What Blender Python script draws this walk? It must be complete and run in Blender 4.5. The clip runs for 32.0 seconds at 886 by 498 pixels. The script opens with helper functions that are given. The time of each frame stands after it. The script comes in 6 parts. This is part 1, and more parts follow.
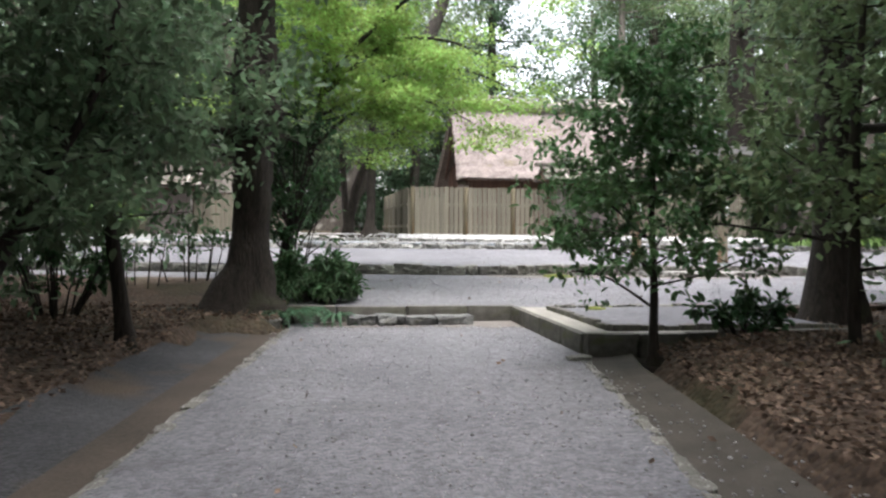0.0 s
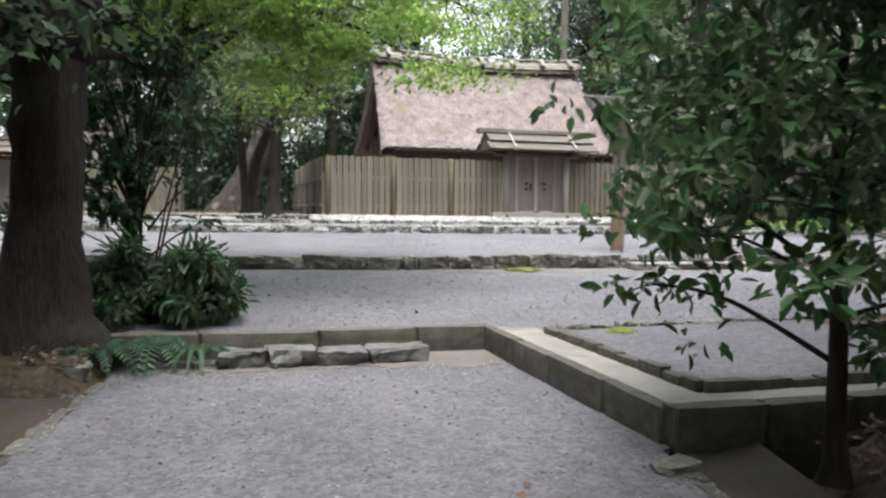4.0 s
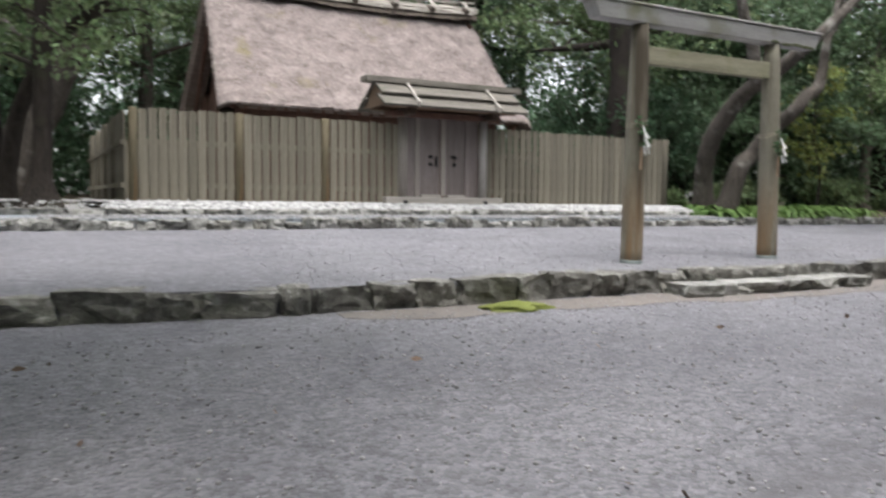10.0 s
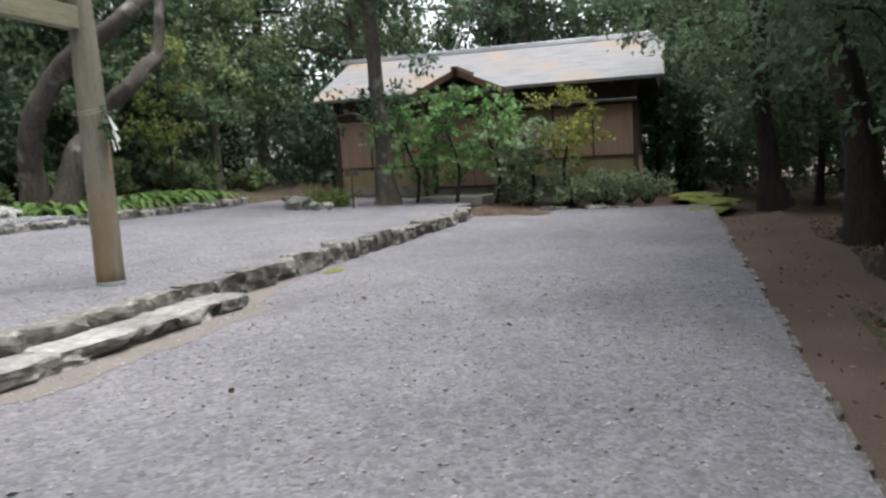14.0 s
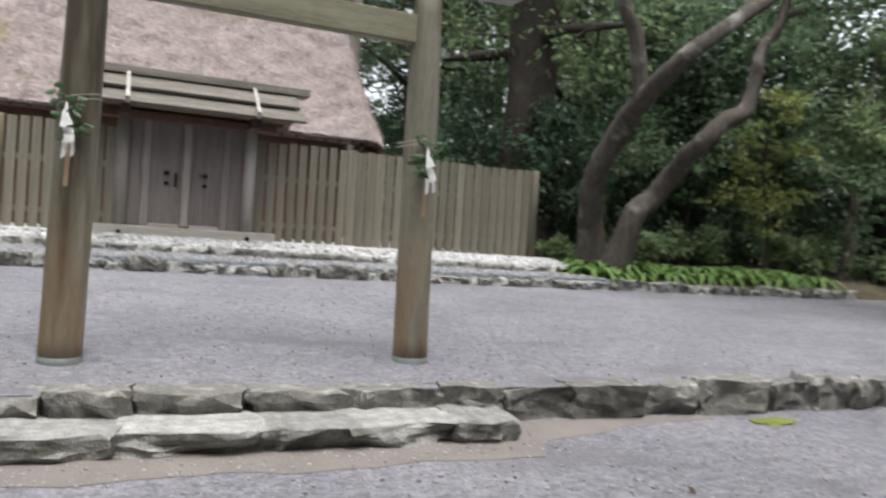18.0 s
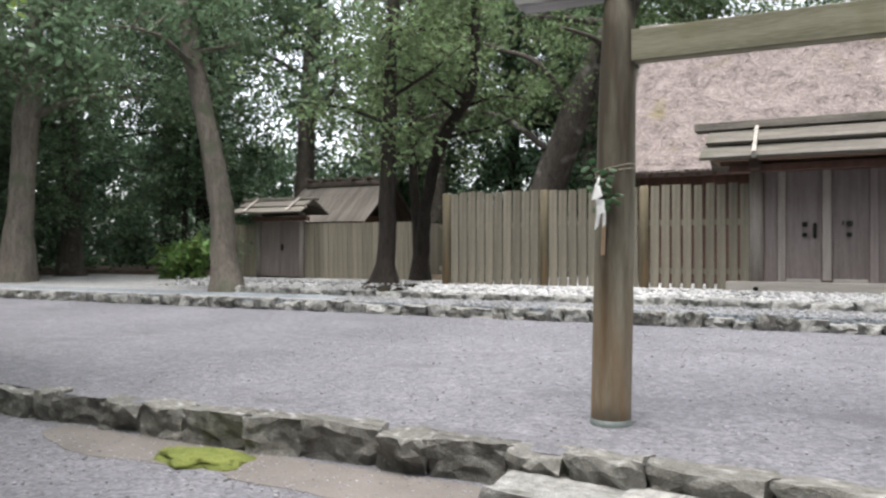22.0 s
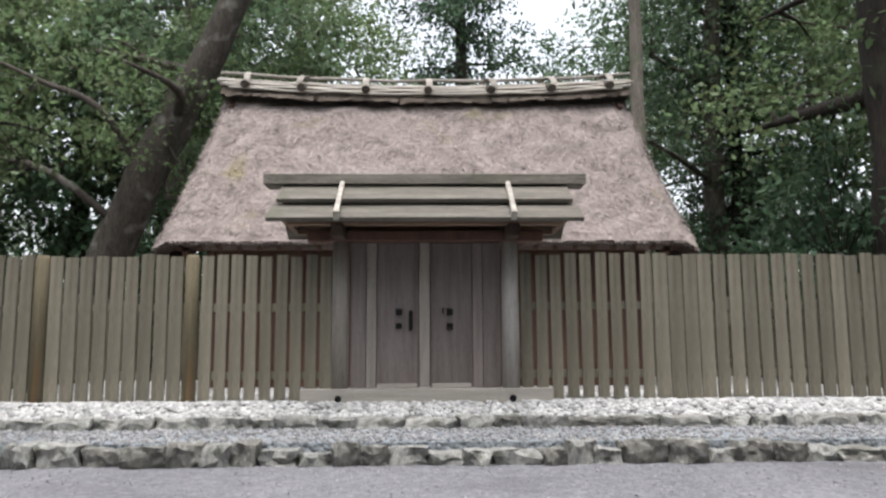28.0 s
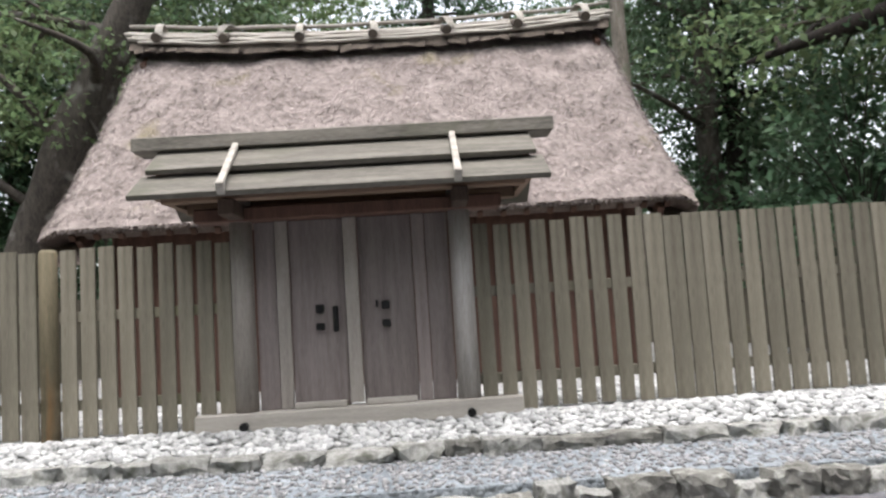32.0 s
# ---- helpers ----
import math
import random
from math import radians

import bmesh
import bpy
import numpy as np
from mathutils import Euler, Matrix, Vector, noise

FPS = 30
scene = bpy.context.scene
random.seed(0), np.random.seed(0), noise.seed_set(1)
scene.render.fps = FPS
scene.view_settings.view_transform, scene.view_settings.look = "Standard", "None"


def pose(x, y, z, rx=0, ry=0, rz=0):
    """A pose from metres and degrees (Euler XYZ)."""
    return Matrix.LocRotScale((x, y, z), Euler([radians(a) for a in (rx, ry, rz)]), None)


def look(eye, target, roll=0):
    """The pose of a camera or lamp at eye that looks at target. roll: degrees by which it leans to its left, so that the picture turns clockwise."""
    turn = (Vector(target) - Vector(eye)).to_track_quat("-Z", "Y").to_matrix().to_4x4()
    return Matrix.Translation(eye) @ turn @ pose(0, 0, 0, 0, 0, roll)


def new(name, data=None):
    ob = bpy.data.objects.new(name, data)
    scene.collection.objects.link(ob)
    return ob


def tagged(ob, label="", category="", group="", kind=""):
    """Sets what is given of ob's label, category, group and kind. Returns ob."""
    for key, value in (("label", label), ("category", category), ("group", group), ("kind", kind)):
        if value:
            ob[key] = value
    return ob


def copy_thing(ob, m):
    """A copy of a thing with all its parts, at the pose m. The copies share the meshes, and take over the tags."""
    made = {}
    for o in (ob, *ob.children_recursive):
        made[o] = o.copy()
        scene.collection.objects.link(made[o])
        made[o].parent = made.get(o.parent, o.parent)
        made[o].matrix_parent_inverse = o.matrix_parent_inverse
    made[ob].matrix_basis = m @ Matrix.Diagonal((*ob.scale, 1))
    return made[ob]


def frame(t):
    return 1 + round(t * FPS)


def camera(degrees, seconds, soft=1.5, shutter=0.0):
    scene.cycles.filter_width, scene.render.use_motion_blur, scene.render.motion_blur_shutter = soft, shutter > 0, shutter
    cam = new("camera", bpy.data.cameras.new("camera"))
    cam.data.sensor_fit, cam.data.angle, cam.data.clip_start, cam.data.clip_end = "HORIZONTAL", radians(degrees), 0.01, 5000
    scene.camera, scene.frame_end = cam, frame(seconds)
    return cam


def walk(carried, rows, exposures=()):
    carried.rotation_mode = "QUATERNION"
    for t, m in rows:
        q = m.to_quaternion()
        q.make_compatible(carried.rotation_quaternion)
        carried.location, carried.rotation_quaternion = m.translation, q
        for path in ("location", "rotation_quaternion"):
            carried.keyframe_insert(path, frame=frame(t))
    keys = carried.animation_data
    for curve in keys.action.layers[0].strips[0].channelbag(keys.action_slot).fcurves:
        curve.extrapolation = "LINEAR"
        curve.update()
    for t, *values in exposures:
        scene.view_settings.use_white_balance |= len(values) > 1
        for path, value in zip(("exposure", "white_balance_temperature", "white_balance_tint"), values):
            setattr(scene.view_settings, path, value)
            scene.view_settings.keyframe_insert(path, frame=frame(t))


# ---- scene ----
cam = camera(59.9, 32.0, soft=2.4, shutter=0.4)
PATH = [
    (0, (1.167, 1.172, 1.428), (1.503, 3.143, 1.378), 0.7),
    (0.5, (1.171, 1.63, 1.408), (1.467, 3.607, 1.359), 1.4),
    (1, (1.216, 2.215, 1.414), (1.549, 4.185, 1.334), 1.1),
    (1.5, (1.302, 2.839, 1.381), (1.603, 4.816, 1.396), 1.1),
    (2, (1.414, 3.434, 1.398), (1.858, 5.384, 1.398), -0.2),
    (2.5, (1.554, 4.127, 1.349), (1.974, 6.082, 1.299), 0.1),
    (3, (1.615, 4.683, 1.384), (2.109, 6.619, 1.3), 0.1),
    (3.5, (1.705, 5.305, 1.367), (2.231, 7.233, 1.281), 0.5),
    (5.5, (1.957, 7.529, 1.388), (2.564, 9.429, 1.246), 0.8),
    (6, (2.039, 8.117, 1.378), (2.631, 10.023, 1.243), 0.6),
    (6.5, (2.132, 8.702, 1.365), (2.812, 10.579, 1.235), 0.2),
    (7, (2.287, 9.291, 1.351), (3.02, 11.141, 1.151), -0.5),
    (7.5, (2.463, 9.867, 1.326), (3.43, 11.608, 1.144), -0.5),
    (8, (2.564, 10.463, 1.34), (3.502, 12.215, 1.114), -0.0),
    (8.5, (2.701, 11.017, 1.341), (3.633, 12.776, 1.15), 0.7),
    (9, (2.774, 11.532, 1.368), (3.668, 13.319, 1.27), 1.1),
    (9.5, (2.858, 12.086, 1.34), (3.724, 13.888, 1.276), 1.2),
    (10, (2.934, 12.55, 1.353), (3.875, 14.311, 1.224), 0.7),
    (10.5, (2.977, 12.974, 1.371), (4.376, 14.4, 1.275), 0.4),
    (11, (3.113, 13.34, 1.494), (4.772, 14.452, 1.378), 0.6),
    (11.5, (3.217, 13.741, 1.558), (5.08, 14.458, 1.429), 0.0),
    (12, (3.581, 14.006, 1.568), (5.462, 14.68, 1.464), -1.6),
    (12.5, (4.033, 14.175, 1.565), (5.893, 14.901, 1.449), -2.9),
    (13, (4.526, 14.283, 1.589), (6.431, 14.887, 1.494), -3.3),
    (13.5, (5.063, 14.389, 1.604), (6.915, 15.128, 1.455), -3.0),
    (14, (5.612, 14.404, 1.595), (7.511, 14.991, 1.378), -3.0),
    (14.5, (6.156, 14.362, 1.584), (7.996, 15.063, 1.236), -2.2),
    (16.5, (8.235, 14.152, 1.526), (9.874, 15.272, 1.283), 2.1),
    (17, (8.705, 14.14, 1.571), (10.14, 15.516, 1.354), 3.7),
    (17.5, (9.144, 14.144, 1.616), (10.202, 15.838, 1.503), 4.5),
    (18, (9.572, 14.215, 1.602), (10.362, 16.052, 1.561), 4.0),
    (18.5, (9.948, 14.337, 1.625), (10.401, 16.285, 1.622), 3.5),
    (19, (10.247, 14.454, 1.641), (10.493, 16.439, 1.657), 3.2),
    (19.5, (10.467, 14.497, 1.703), (10.459, 16.492, 1.849), 2.6),
    (20, (10.612, 14.525, 1.732), (10.464, 16.512, 1.898), 2.4),
    (20.5, (10.65, 14.571, 1.728), (10.548, 16.561, 1.9), 1.5),
    (21, (10.683, 14.554, 1.701), (10.44, 16.535, 1.832), 0.5),
    (21.5, (10.618, 14.609, 1.694), (9.925, 16.485, 1.716), 0.3),
    (22, (10.594, 14.581, 1.694), (9.698, 16.369, 1.722), 0.3),
    (22.5, (10.586, 14.579, 1.697), (9.635, 16.338, 1.724), 0.1),
    (23, (10.59, 14.593, 1.695), (9.636, 16.351, 1.72), -0.2),
    (23.5, (10.608, 14.626, 1.693), (9.931, 16.508, 1.694), -0.2),
    (24, (10.666, 14.772, 1.691), (10.395, 16.753, 1.62), -0.1),
    (24.5, (10.625, 15.02, 1.723), (10.575, 17.02, 1.737), -0.2),
    (26.5, (10.668, 17.015, 1.771), (10.73, 19.011, 1.888), 0.0),
    (27, (10.66, 17.48, 1.77), (10.685, 19.466, 2.007), -0.9),
    (27.5, (10.653, 17.856, 1.773), (10.618, 19.844, 1.985), -0.5),
    (28, (10.575, 18.259, 1.809), (10.624, 20.241, 2.07), -0.3),
    (28.5, (10.579, 18.639, 1.899), (10.562, 20.615, 2.206), -1.0),
    (29, (10.561, 18.833, 1.961), (10.54, 20.81, 2.267), -0.6),
    (29.5, (10.533, 18.885, 1.974), (10.534, 20.86, 2.292), -1.0),
    (30, (10.541, 18.896, 1.98), (10.555, 20.864, 2.336), -1.8),
    (30.5, (10.657, 19.066, 1.968), (10.689, 21.04, 2.288), -2.1),
    (31, (10.816, 19.371, 2.037), (10.884, 21.365, 2.179), -2.8),
    (31.5, (10.944, 19.781, 2.093), (11.084, 21.771, 2.235), -3.1),
    (32, (11.169, 20.201, 2.124), (11.234, 22.193, 2.292), -3.6),
]
EXPOSURES = [(0.0, 1.72), (2.0, 1.65), (3.5, 1.52), (5.5, 1.37), (7.0, 1.17), (8.0, 1.13), (10.5, 1.1), (13.0, 1.2), (16.5, 1.08), (19.0, 1.03), (23.0, 1.2), (24.5, 0.95), (28.0, 0.95), (30.5, 0.95), (32.0, 1.2)]
walk(cam, [(t, look(eye, target, roll)) for t, eye, target, roll in PATH], EXPOSURES)

# ---- sky and sun: an overcast day under tall trees ----
world = bpy.data.worlds.new("overcast_sky")
scene.world = world
world.use_nodes = True
wn = world.node_tree
wn.nodes.clear()
sky = wn.nodes.new("ShaderNodeTexSky")
sky.sky_type, sky.sun_disc = "NISHITA", False
sky.sun_elevation, sky.sun_rotation = radians(77), radians(180)
sky.dust_density, sky.air_density = 4.0, 1.0
pale = wn.nodes.new("ShaderNodeHueSaturation")
pale.inputs["Saturation"].default_value = 0.3
pale.inputs["Value"].default_value = 1.45
bg = wn.nodes.new("ShaderNodeBackground")
bg.inputs["Strength"].default_value = 0.15
wo = wn.nodes.new("ShaderNodeOutputWorld")
wn.links.new(sky.outputs["Color"], pale.inputs["Color"])
wn.links.new(pale.outputs["Color"], bg.inputs["Color"])
wn.links.new(bg.outputs["Background"], wo.inputs["Surface"])
sun_data = bpy.data.lights.new("sun", "SUN")
sun_data.energy, sun_data.angle, sun_data.color = 0.9, radians(40), (1.0, 0.985, 0.975)
sun = new("sun", sun_data)
sun.rotation_euler = (radians(13), 0, 0)

# ---- materials ----


def material(name, dark, light, scale=4.0, rough=0.8, bump=0.3, grain=(1, 1, 1), fine=40.0, spread=0.0, island=0.0,
             spec=0.3, metal=0.0, stain=None, stain_scale=0.8, stain_amount=0.5, depth=0.02, cell=0.0, stain_grain=(1, 1, 1)):
    """Two tones mixed by noise at two scales, an optional stain of its own shape, and fine relief."""
    m = bpy.data.materials.new(name)
    m.use_nodes = True
    nt = m.node_tree
    n, l = nt.nodes, nt.links
    bsdf = n["Principled BSDF"]
    bsdf.inputs["Roughness"].default_value = rough
    bsdf.inputs["Metallic"].default_value = metal
    bsdf.inputs["Specular IOR Level"].default_value = spec
    tc = n.new("ShaderNodeTexCoord")
    mp = n.new("ShaderNodeMapping")
    mp.inputs["Scale"].default_value = grain
    l.new(tc.outputs["Object"], mp.inputs["Vector"])
    big, small = n.new("ShaderNodeTexNoise"), n.new("ShaderNodeTexNoise")
    big.inputs["Scale"].default_value, big.inputs["Detail"].default_value = scale, 4
    small.inputs["Scale"].default_value, small.inputs["Detail"].default_value = fine, 5
    l.new(mp.outputs["Vector"], big.inputs["Vector"])
    l.new(mp.outputs["Vector"], small.inputs["Vector"])
    mix = n.new("ShaderNodeMath")
    mix.operation = "MULTIPLY_ADD"
    mix.inputs[1].default_value = 0.5
    half = n.new("ShaderNodeMath")
    half.operation = "MULTIPLY"
    half.inputs[1].default_value = 0.5
    l.new(small.outputs["Fac"], half.inputs[0])
    l.new(big.outputs["Fac"], mix.inputs[0])
    l.new(half.outputs[0], mix.inputs[2])
    ramp = n.new("ShaderNodeMapRange")
    ramp.inputs["From Min"].default_value, ramp.inputs["From Max"].default_value = 0.32, 0.68
    l.new(mix.outputs[0], ramp.inputs["Value"])
    col = n.new("ShaderNodeMix")
    col.data_type = "RGBA"
    col.inputs[6].default_value, col.inputs[7].default_value = (*dark, 1), (*light, 1)
    l.new(ramp.outputs["Result"], col.inputs[0])
    out = col.outputs[2]
    height = mix.outputs[0]
    if cell:
        vo = n.new("ShaderNodeTexVoronoi")
        vo.inputs["Scale"].default_value = cell
        l.new(mp.outputs["Vector"], vo.inputs["Vector"])
        bw = n.new("ShaderNodeSeparateColor")
        l.new(vo.outputs["Color"], bw.inputs["Color"])
        tone = n.new("ShaderNodeMapRange")
        tone.inputs["To Min"].default_value, tone.inputs["To Max"].default_value = 0.72, 1.3
        l.new(bw.outputs["Red"], tone.inputs["Value"])
        mul = n.new("ShaderNodeMix")
        mul.data_type, mul.blend_type = "RGBA", "MULTIPLY"
        mul.inputs[0].default_value = 1.0
        l.new(out, mul.inputs[6])
        l.new(tone.outputs["Result"], mul.inputs[7])
        out = mul.outputs[2]
        inv = n.new("ShaderNodeMath")
        inv.operation = "SUBTRACT"
        inv.inputs[0].default_value = 1.0
        l.new(vo.outputs["Distance"], inv.inputs[1])
        height = inv.outputs[0]
    if stain:
        sn = n.new("ShaderNodeTexNoise")
        sn.inputs["Scale"].default_value, sn.inputs["Detail"].default_value = stain_scale, 6
        smp = n.new("ShaderNodeMapping")
        smp.inputs["Scale"].default_value = stain_grain
        l.new(tc.outputs["Object"], smp.inputs["Vector"])
        l.new(smp.outputs["Vector"], sn.inputs["Vector"])
        sr = n.new("ShaderNodeMapRange")
        sr.inputs["From Min"].default_value, sr.inputs["From Max"].default_value = 0.66 - 0.3 * stain_amount, 0.78 - 0.2 * stain_amount
        l.new(sn.outputs["Fac"], sr.inputs["Value"])
        sm = n.new("ShaderNodeMix")
        sm.data_type = "RGBA"
        sm.inputs[7].default_value = (*stain, 1)
        l.new(sr.outputs["Result"], sm.inputs[0])
        l.new(out, sm.inputs[6])
        out = sm.outputs[2]
    if spread or island:
        src = n.new("ShaderNodeNewGeometry") if island else n.new("ShaderNodeObjectInfo")
        val = n.new("ShaderNodeMapRange")
        amount = island or spread
        val.inputs["To Min"].default_value, val.inputs["To Max"].default_value = 1 - amount, 1 + amount
        l.new(src.outputs["Random Per Island" if island else "Random"], val.inputs["Value"])
        hsv = n.new("ShaderNodeHueSaturation")
        l.new(val.outputs["Result"], hsv.inputs["Value"])
        if island and spread:
            hue = n.new("ShaderNodeMapRange")
            hue.inputs["To Min"].default_value, hue.inputs["To Max"].default_value = 0.5 - spread, 0.5 + spread
            l.new(src.outputs["Random Per Island"], hue.inputs["Value"])
            l.new(hue.outputs["Result"], hsv.inputs["Hue"])
        l.new(out, hsv.inputs["Color"])
        out = hsv.outputs["Color"]
    l.new(out, bsdf.inputs["Base Color"])
    if bump:
        bp = n.new("ShaderNodeBump")
        bp.inputs["Strength"].default_value, bp.inputs["Distance"].default_value = bump, depth
        l.new(height, bp.inputs["Height"])
        l.new(bp.outputs["Normal"], bsdf.inputs["Normal"])
    return m


def leaf_material(name, dark, light, gloss=0.45, through_light=0.42):
    """Leaf: tone by leaf, a little light passing through."""
    m = material(name, dark, light, scale=0.5, rough=gloss, bump=0, fine=3, island=0.45, spread=0.025, spec=0.22)
    nt = m.node_tree
    n, l = nt.nodes, nt.links
    bsdf, out = n["Principled BSDF"], n["Material Output"]
    tr = n.new("ShaderNodeBsdfTranslucent")
    src = bsdf.inputs["Base Color"].links[0].from_socket
    l.new(src, tr.inputs["Color"])
    ms = n.new("ShaderNodeMixShader")
    ms.inputs[0].default_value = through_light
    l.new(bsdf.outputs[0], ms.inputs[1])
    l.new(tr.outputs[0], ms.inputs[2])
    l.new(ms.outputs[0], out.inputs["Surface"])
    return m


M_GRAVEL = material("grey_gravel", (0.112, 0.111, 0.123), (0.195, 0.192, 0.207), scale=0.7, rough=0.9, bump=0.65, fine=9, cell=38, depth=0.018, stain=(0.115, 0.112, 0.12), stain_scale=1.1, stain_amount=0.25, stain_grain=(0.6, 1.4, 1))
# verge earth east of the path: trodden dirt darkened to carry the trees' shade
M_SHADEDEARTH = material("tree_shaded_earth", (0.035, 0.03, 0.025), (0.085, 0.075, 0.064), scale=3, rough=0.9, bump=0.5, fine=70)
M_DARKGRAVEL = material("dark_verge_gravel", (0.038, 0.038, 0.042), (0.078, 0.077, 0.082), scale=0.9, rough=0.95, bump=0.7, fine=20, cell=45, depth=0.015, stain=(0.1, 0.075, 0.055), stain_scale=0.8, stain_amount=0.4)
M_PALEGRAVEL = material("pale_gravel", (0.24, 0.237, 0.232), (0.38, 0.375, 0.37), scale=1.2, rough=0.9, bump=0.9, fine=18, cell=22, depth=0.03)
M_BLUEGRAVEL = material("blue_grey_gravel", (0.15, 0.17, 0.19), (0.28, 0.3, 0.32), scale=1.5, rough=0.85, bump=0.9, fine=18, cell=24, depth=0.03)
M_WHITESTONE = material("white_pebble", (0.27, 0.27, 0.268), (0.5, 0.5, 0.495), scale=8, rough=0.7, bump=0.1, island=0.38)
M_GREYSTONE = material("grey_pebble", (0.17, 0.17, 0.178), (0.33, 0.323, 0.325), scale=8, rough=0.8, bump=0.1, island=0.4)
M_SAND = material("brown_sand", (0.125, 0.112, 0.103), (0.21, 0.187, 0.17), scale=2.5, rough=0.95, bump=0.3, fine=60, depth=0.01)
M_DIRT = material("trodden_dirt", (0.042, 0.034, 0.029), (0.094, 0.075, 0.061), scale=1.2, rough=0.95, bump=0.4, fine=40)
M_DITCH = material("red_brown_earth", (0.06, 0.041, 0.032), (0.115, 0.083, 0.066), scale=0.9, rough=0.95, bump=0.3, fine=50)
M_FLOOR = material("leaf_litter_floor", (0.036, 0.026, 0.02), (0.11, 0.075, 0.054), scale=2.5, rough=0.95, bump=0.8, fine=30, cell=14, depth=0.04, stain=(0.05, 0.055, 0.025), stain_scale=0.3)
M_LITTER = material("dry_leaf", (0.075, 0.051, 0.038), (0.25, 0.175, 0.132), scale=3, rough=0.8, bump=0, island=0.45)
M_ROCK = material("weathered_granite", (0.095, 0.091, 0.08), (0.25, 0.242, 0.22), scale=3.5, rough=0.9, bump=0.8, grain=(2, 1, 1), fine=26, spread=0.22, stain=(0.38, 0.38, 0.355), stain_scale=4.2, stain_amount=0.38, depth=0.03)
M_ROCKPALE = material("pale_lichened_stone", (0.13, 0.128, 0.118), (0.43, 0.425, 0.405), scale=4, rough=0.9, bump=0.8, grain=(2.2, 1.6, 0.7), fine=26, spread=0.25, stain=(0.12, 0.12, 0.1), stain_scale=3, stain_amount=0.4, depth=0.03)
M_CUT = material("cut_stone", (0.062, 0.058, 0.051), (0.18, 0.171, 0.152), scale=3, rough=0.9, bump=0.5, grain=(2, 1, 1), fine=35, spread=0.12, stain=(0.1, 0.105, 0.06), stain_scale=1.6, stain_amount=0.35)
M_DARKROCK = material("dark_river_rock", (0.06, 0.061, 0.06), (0.235, 0.238, 0.235), scale=3, rough=0.85, bump=0.7, fine=26, spread=0.15, stain=(0.09, 0.088, 0.07), stain_scale=2.2, stain_amount=0.3, depth=0.03)
M_CONC = material("worn_concrete", (0.2, 0.188, 0.168), (0.37, 0.35, 0.32), scale=2.5, rough=0.9, bump=0.4, fine=50, stain=(0.17, 0.14, 0.11), stain_scale=2.0, stain_amount=0.45)
M_MOSS = material("yellow_green_moss", (0.09, 0.11, 0.025), (0.19, 0.21, 0.055), scale=6, rough=0.95, bump=0.6, fine=60)
M_BEAMMOSS = material("dark_beam_moss", (0.05, 0.058, 0.03), (0.12, 0.13, 0.06), scale=9, rough=0.95, bump=0.6, fine=60)
M_BOARD = material("weathered_fence_board", (0.108, 0.096, 0.072), (0.226, 0.206, 0.162), scale=2.2, rough=0.85, bump=0.35, grain=(9, 9, 0.7), fine=24, spread=0.2, stain=(0.135, 0.125, 0.07), stain_scale=0.7, stain_amount=0.5, depth=0.008)
M_POSTWOOD = material("brown_fence_post", (0.1, 0.088, 0.055), (0.2, 0.165, 0.11), scale=2.2, rough=0.85, bump=0.35, grain=(9, 9, 0.7), fine=24, spread=0.15, depth=0.008, stain=(0.26, 0.15, 0.068), stain_scale=1.7, stain_amount=0.32, stain_grain=(4, 4, 0.4))
M_GATE = material("grey_brown_gate_wood", (0.125, 0.104, 0.098), (0.24, 0.206, 0.196), scale=2, rough=0.8, bump=0.3, grain=(10, 10, 0.6), fine=24, spread=0.12, depth=0.006)
M_GATEPALE = material("bleached_gate_wood", (0.17, 0.15, 0.135), (0.31, 0.28, 0.255), scale=2, rough=0.8, bump=0.3, grain=(8, 8, 0.7), fine=24, spread=0.1, depth=0.006)
M_BLEACHED = material("sun_bleached_post", (0.22, 0.2, 0.185), (0.45, 0.43, 0.41), scale=1.6, rough=0.8, bump=0.4, grain=(9, 9, 0.5), fine=22, depth=0.008, stain=(0.17, 0.15, 0.135), stain_scale=1.3, stain_amount=0.5, stain_grain=(3, 3, 0.4))
M_SOFFIT = material("brown_soffit_wood", (0.15, 0.1, 0.07), (0.27, 0.19, 0.135), scale=2, rough=0.8, bump=0.3, grain=(0.7, 8, 8), fine=24, spread=0.1, depth=0.006)
M_SILL = material("pale_sill_wood", (0.26, 0.24, 0.215), (0.42, 0.39, 0.355), scale=2, rough=0.8, bump=0.3, grain=(0.7, 9, 9), fine=24, depth=0.006)
M_ROOFBOARD = material("mossy_roof_board", (0.06, 0.054, 0.046), (0.235, 0.215, 0.185), scale=2, rough=0.85, bump=0.4, grain=(0.7, 7, 7), fine=22, spread=0.2, stain=(0.11, 0.108, 0.08), stain_scale=1.5, stain_amount=0.3, depth=0.01)
M_TORII = material("torii_log", (0.135, 0.124, 0.094), (0.29, 0.27, 0.215), scale=1.5, rough=0.75, bump=0.3, grain=(7, 7, 0.6), fine=20, stain=(0.065, 0.052, 0.036), stain_scale=1.6, stain_amount=0.64, stain_grain=(3, 3, 0.35), depth=0.008)
M_TORIIBEAM = material("torii_beam", (0.27, 0.262, 0.255), (0.46, 0.45, 0.44), scale=1.8, rough=0.8, bump=0.3, grain=(0.6, 7, 7), fine=20, stain=(0.17, 0.175, 0.09), stain_scale=1.2, stain_amount=0.4, depth=0.008)
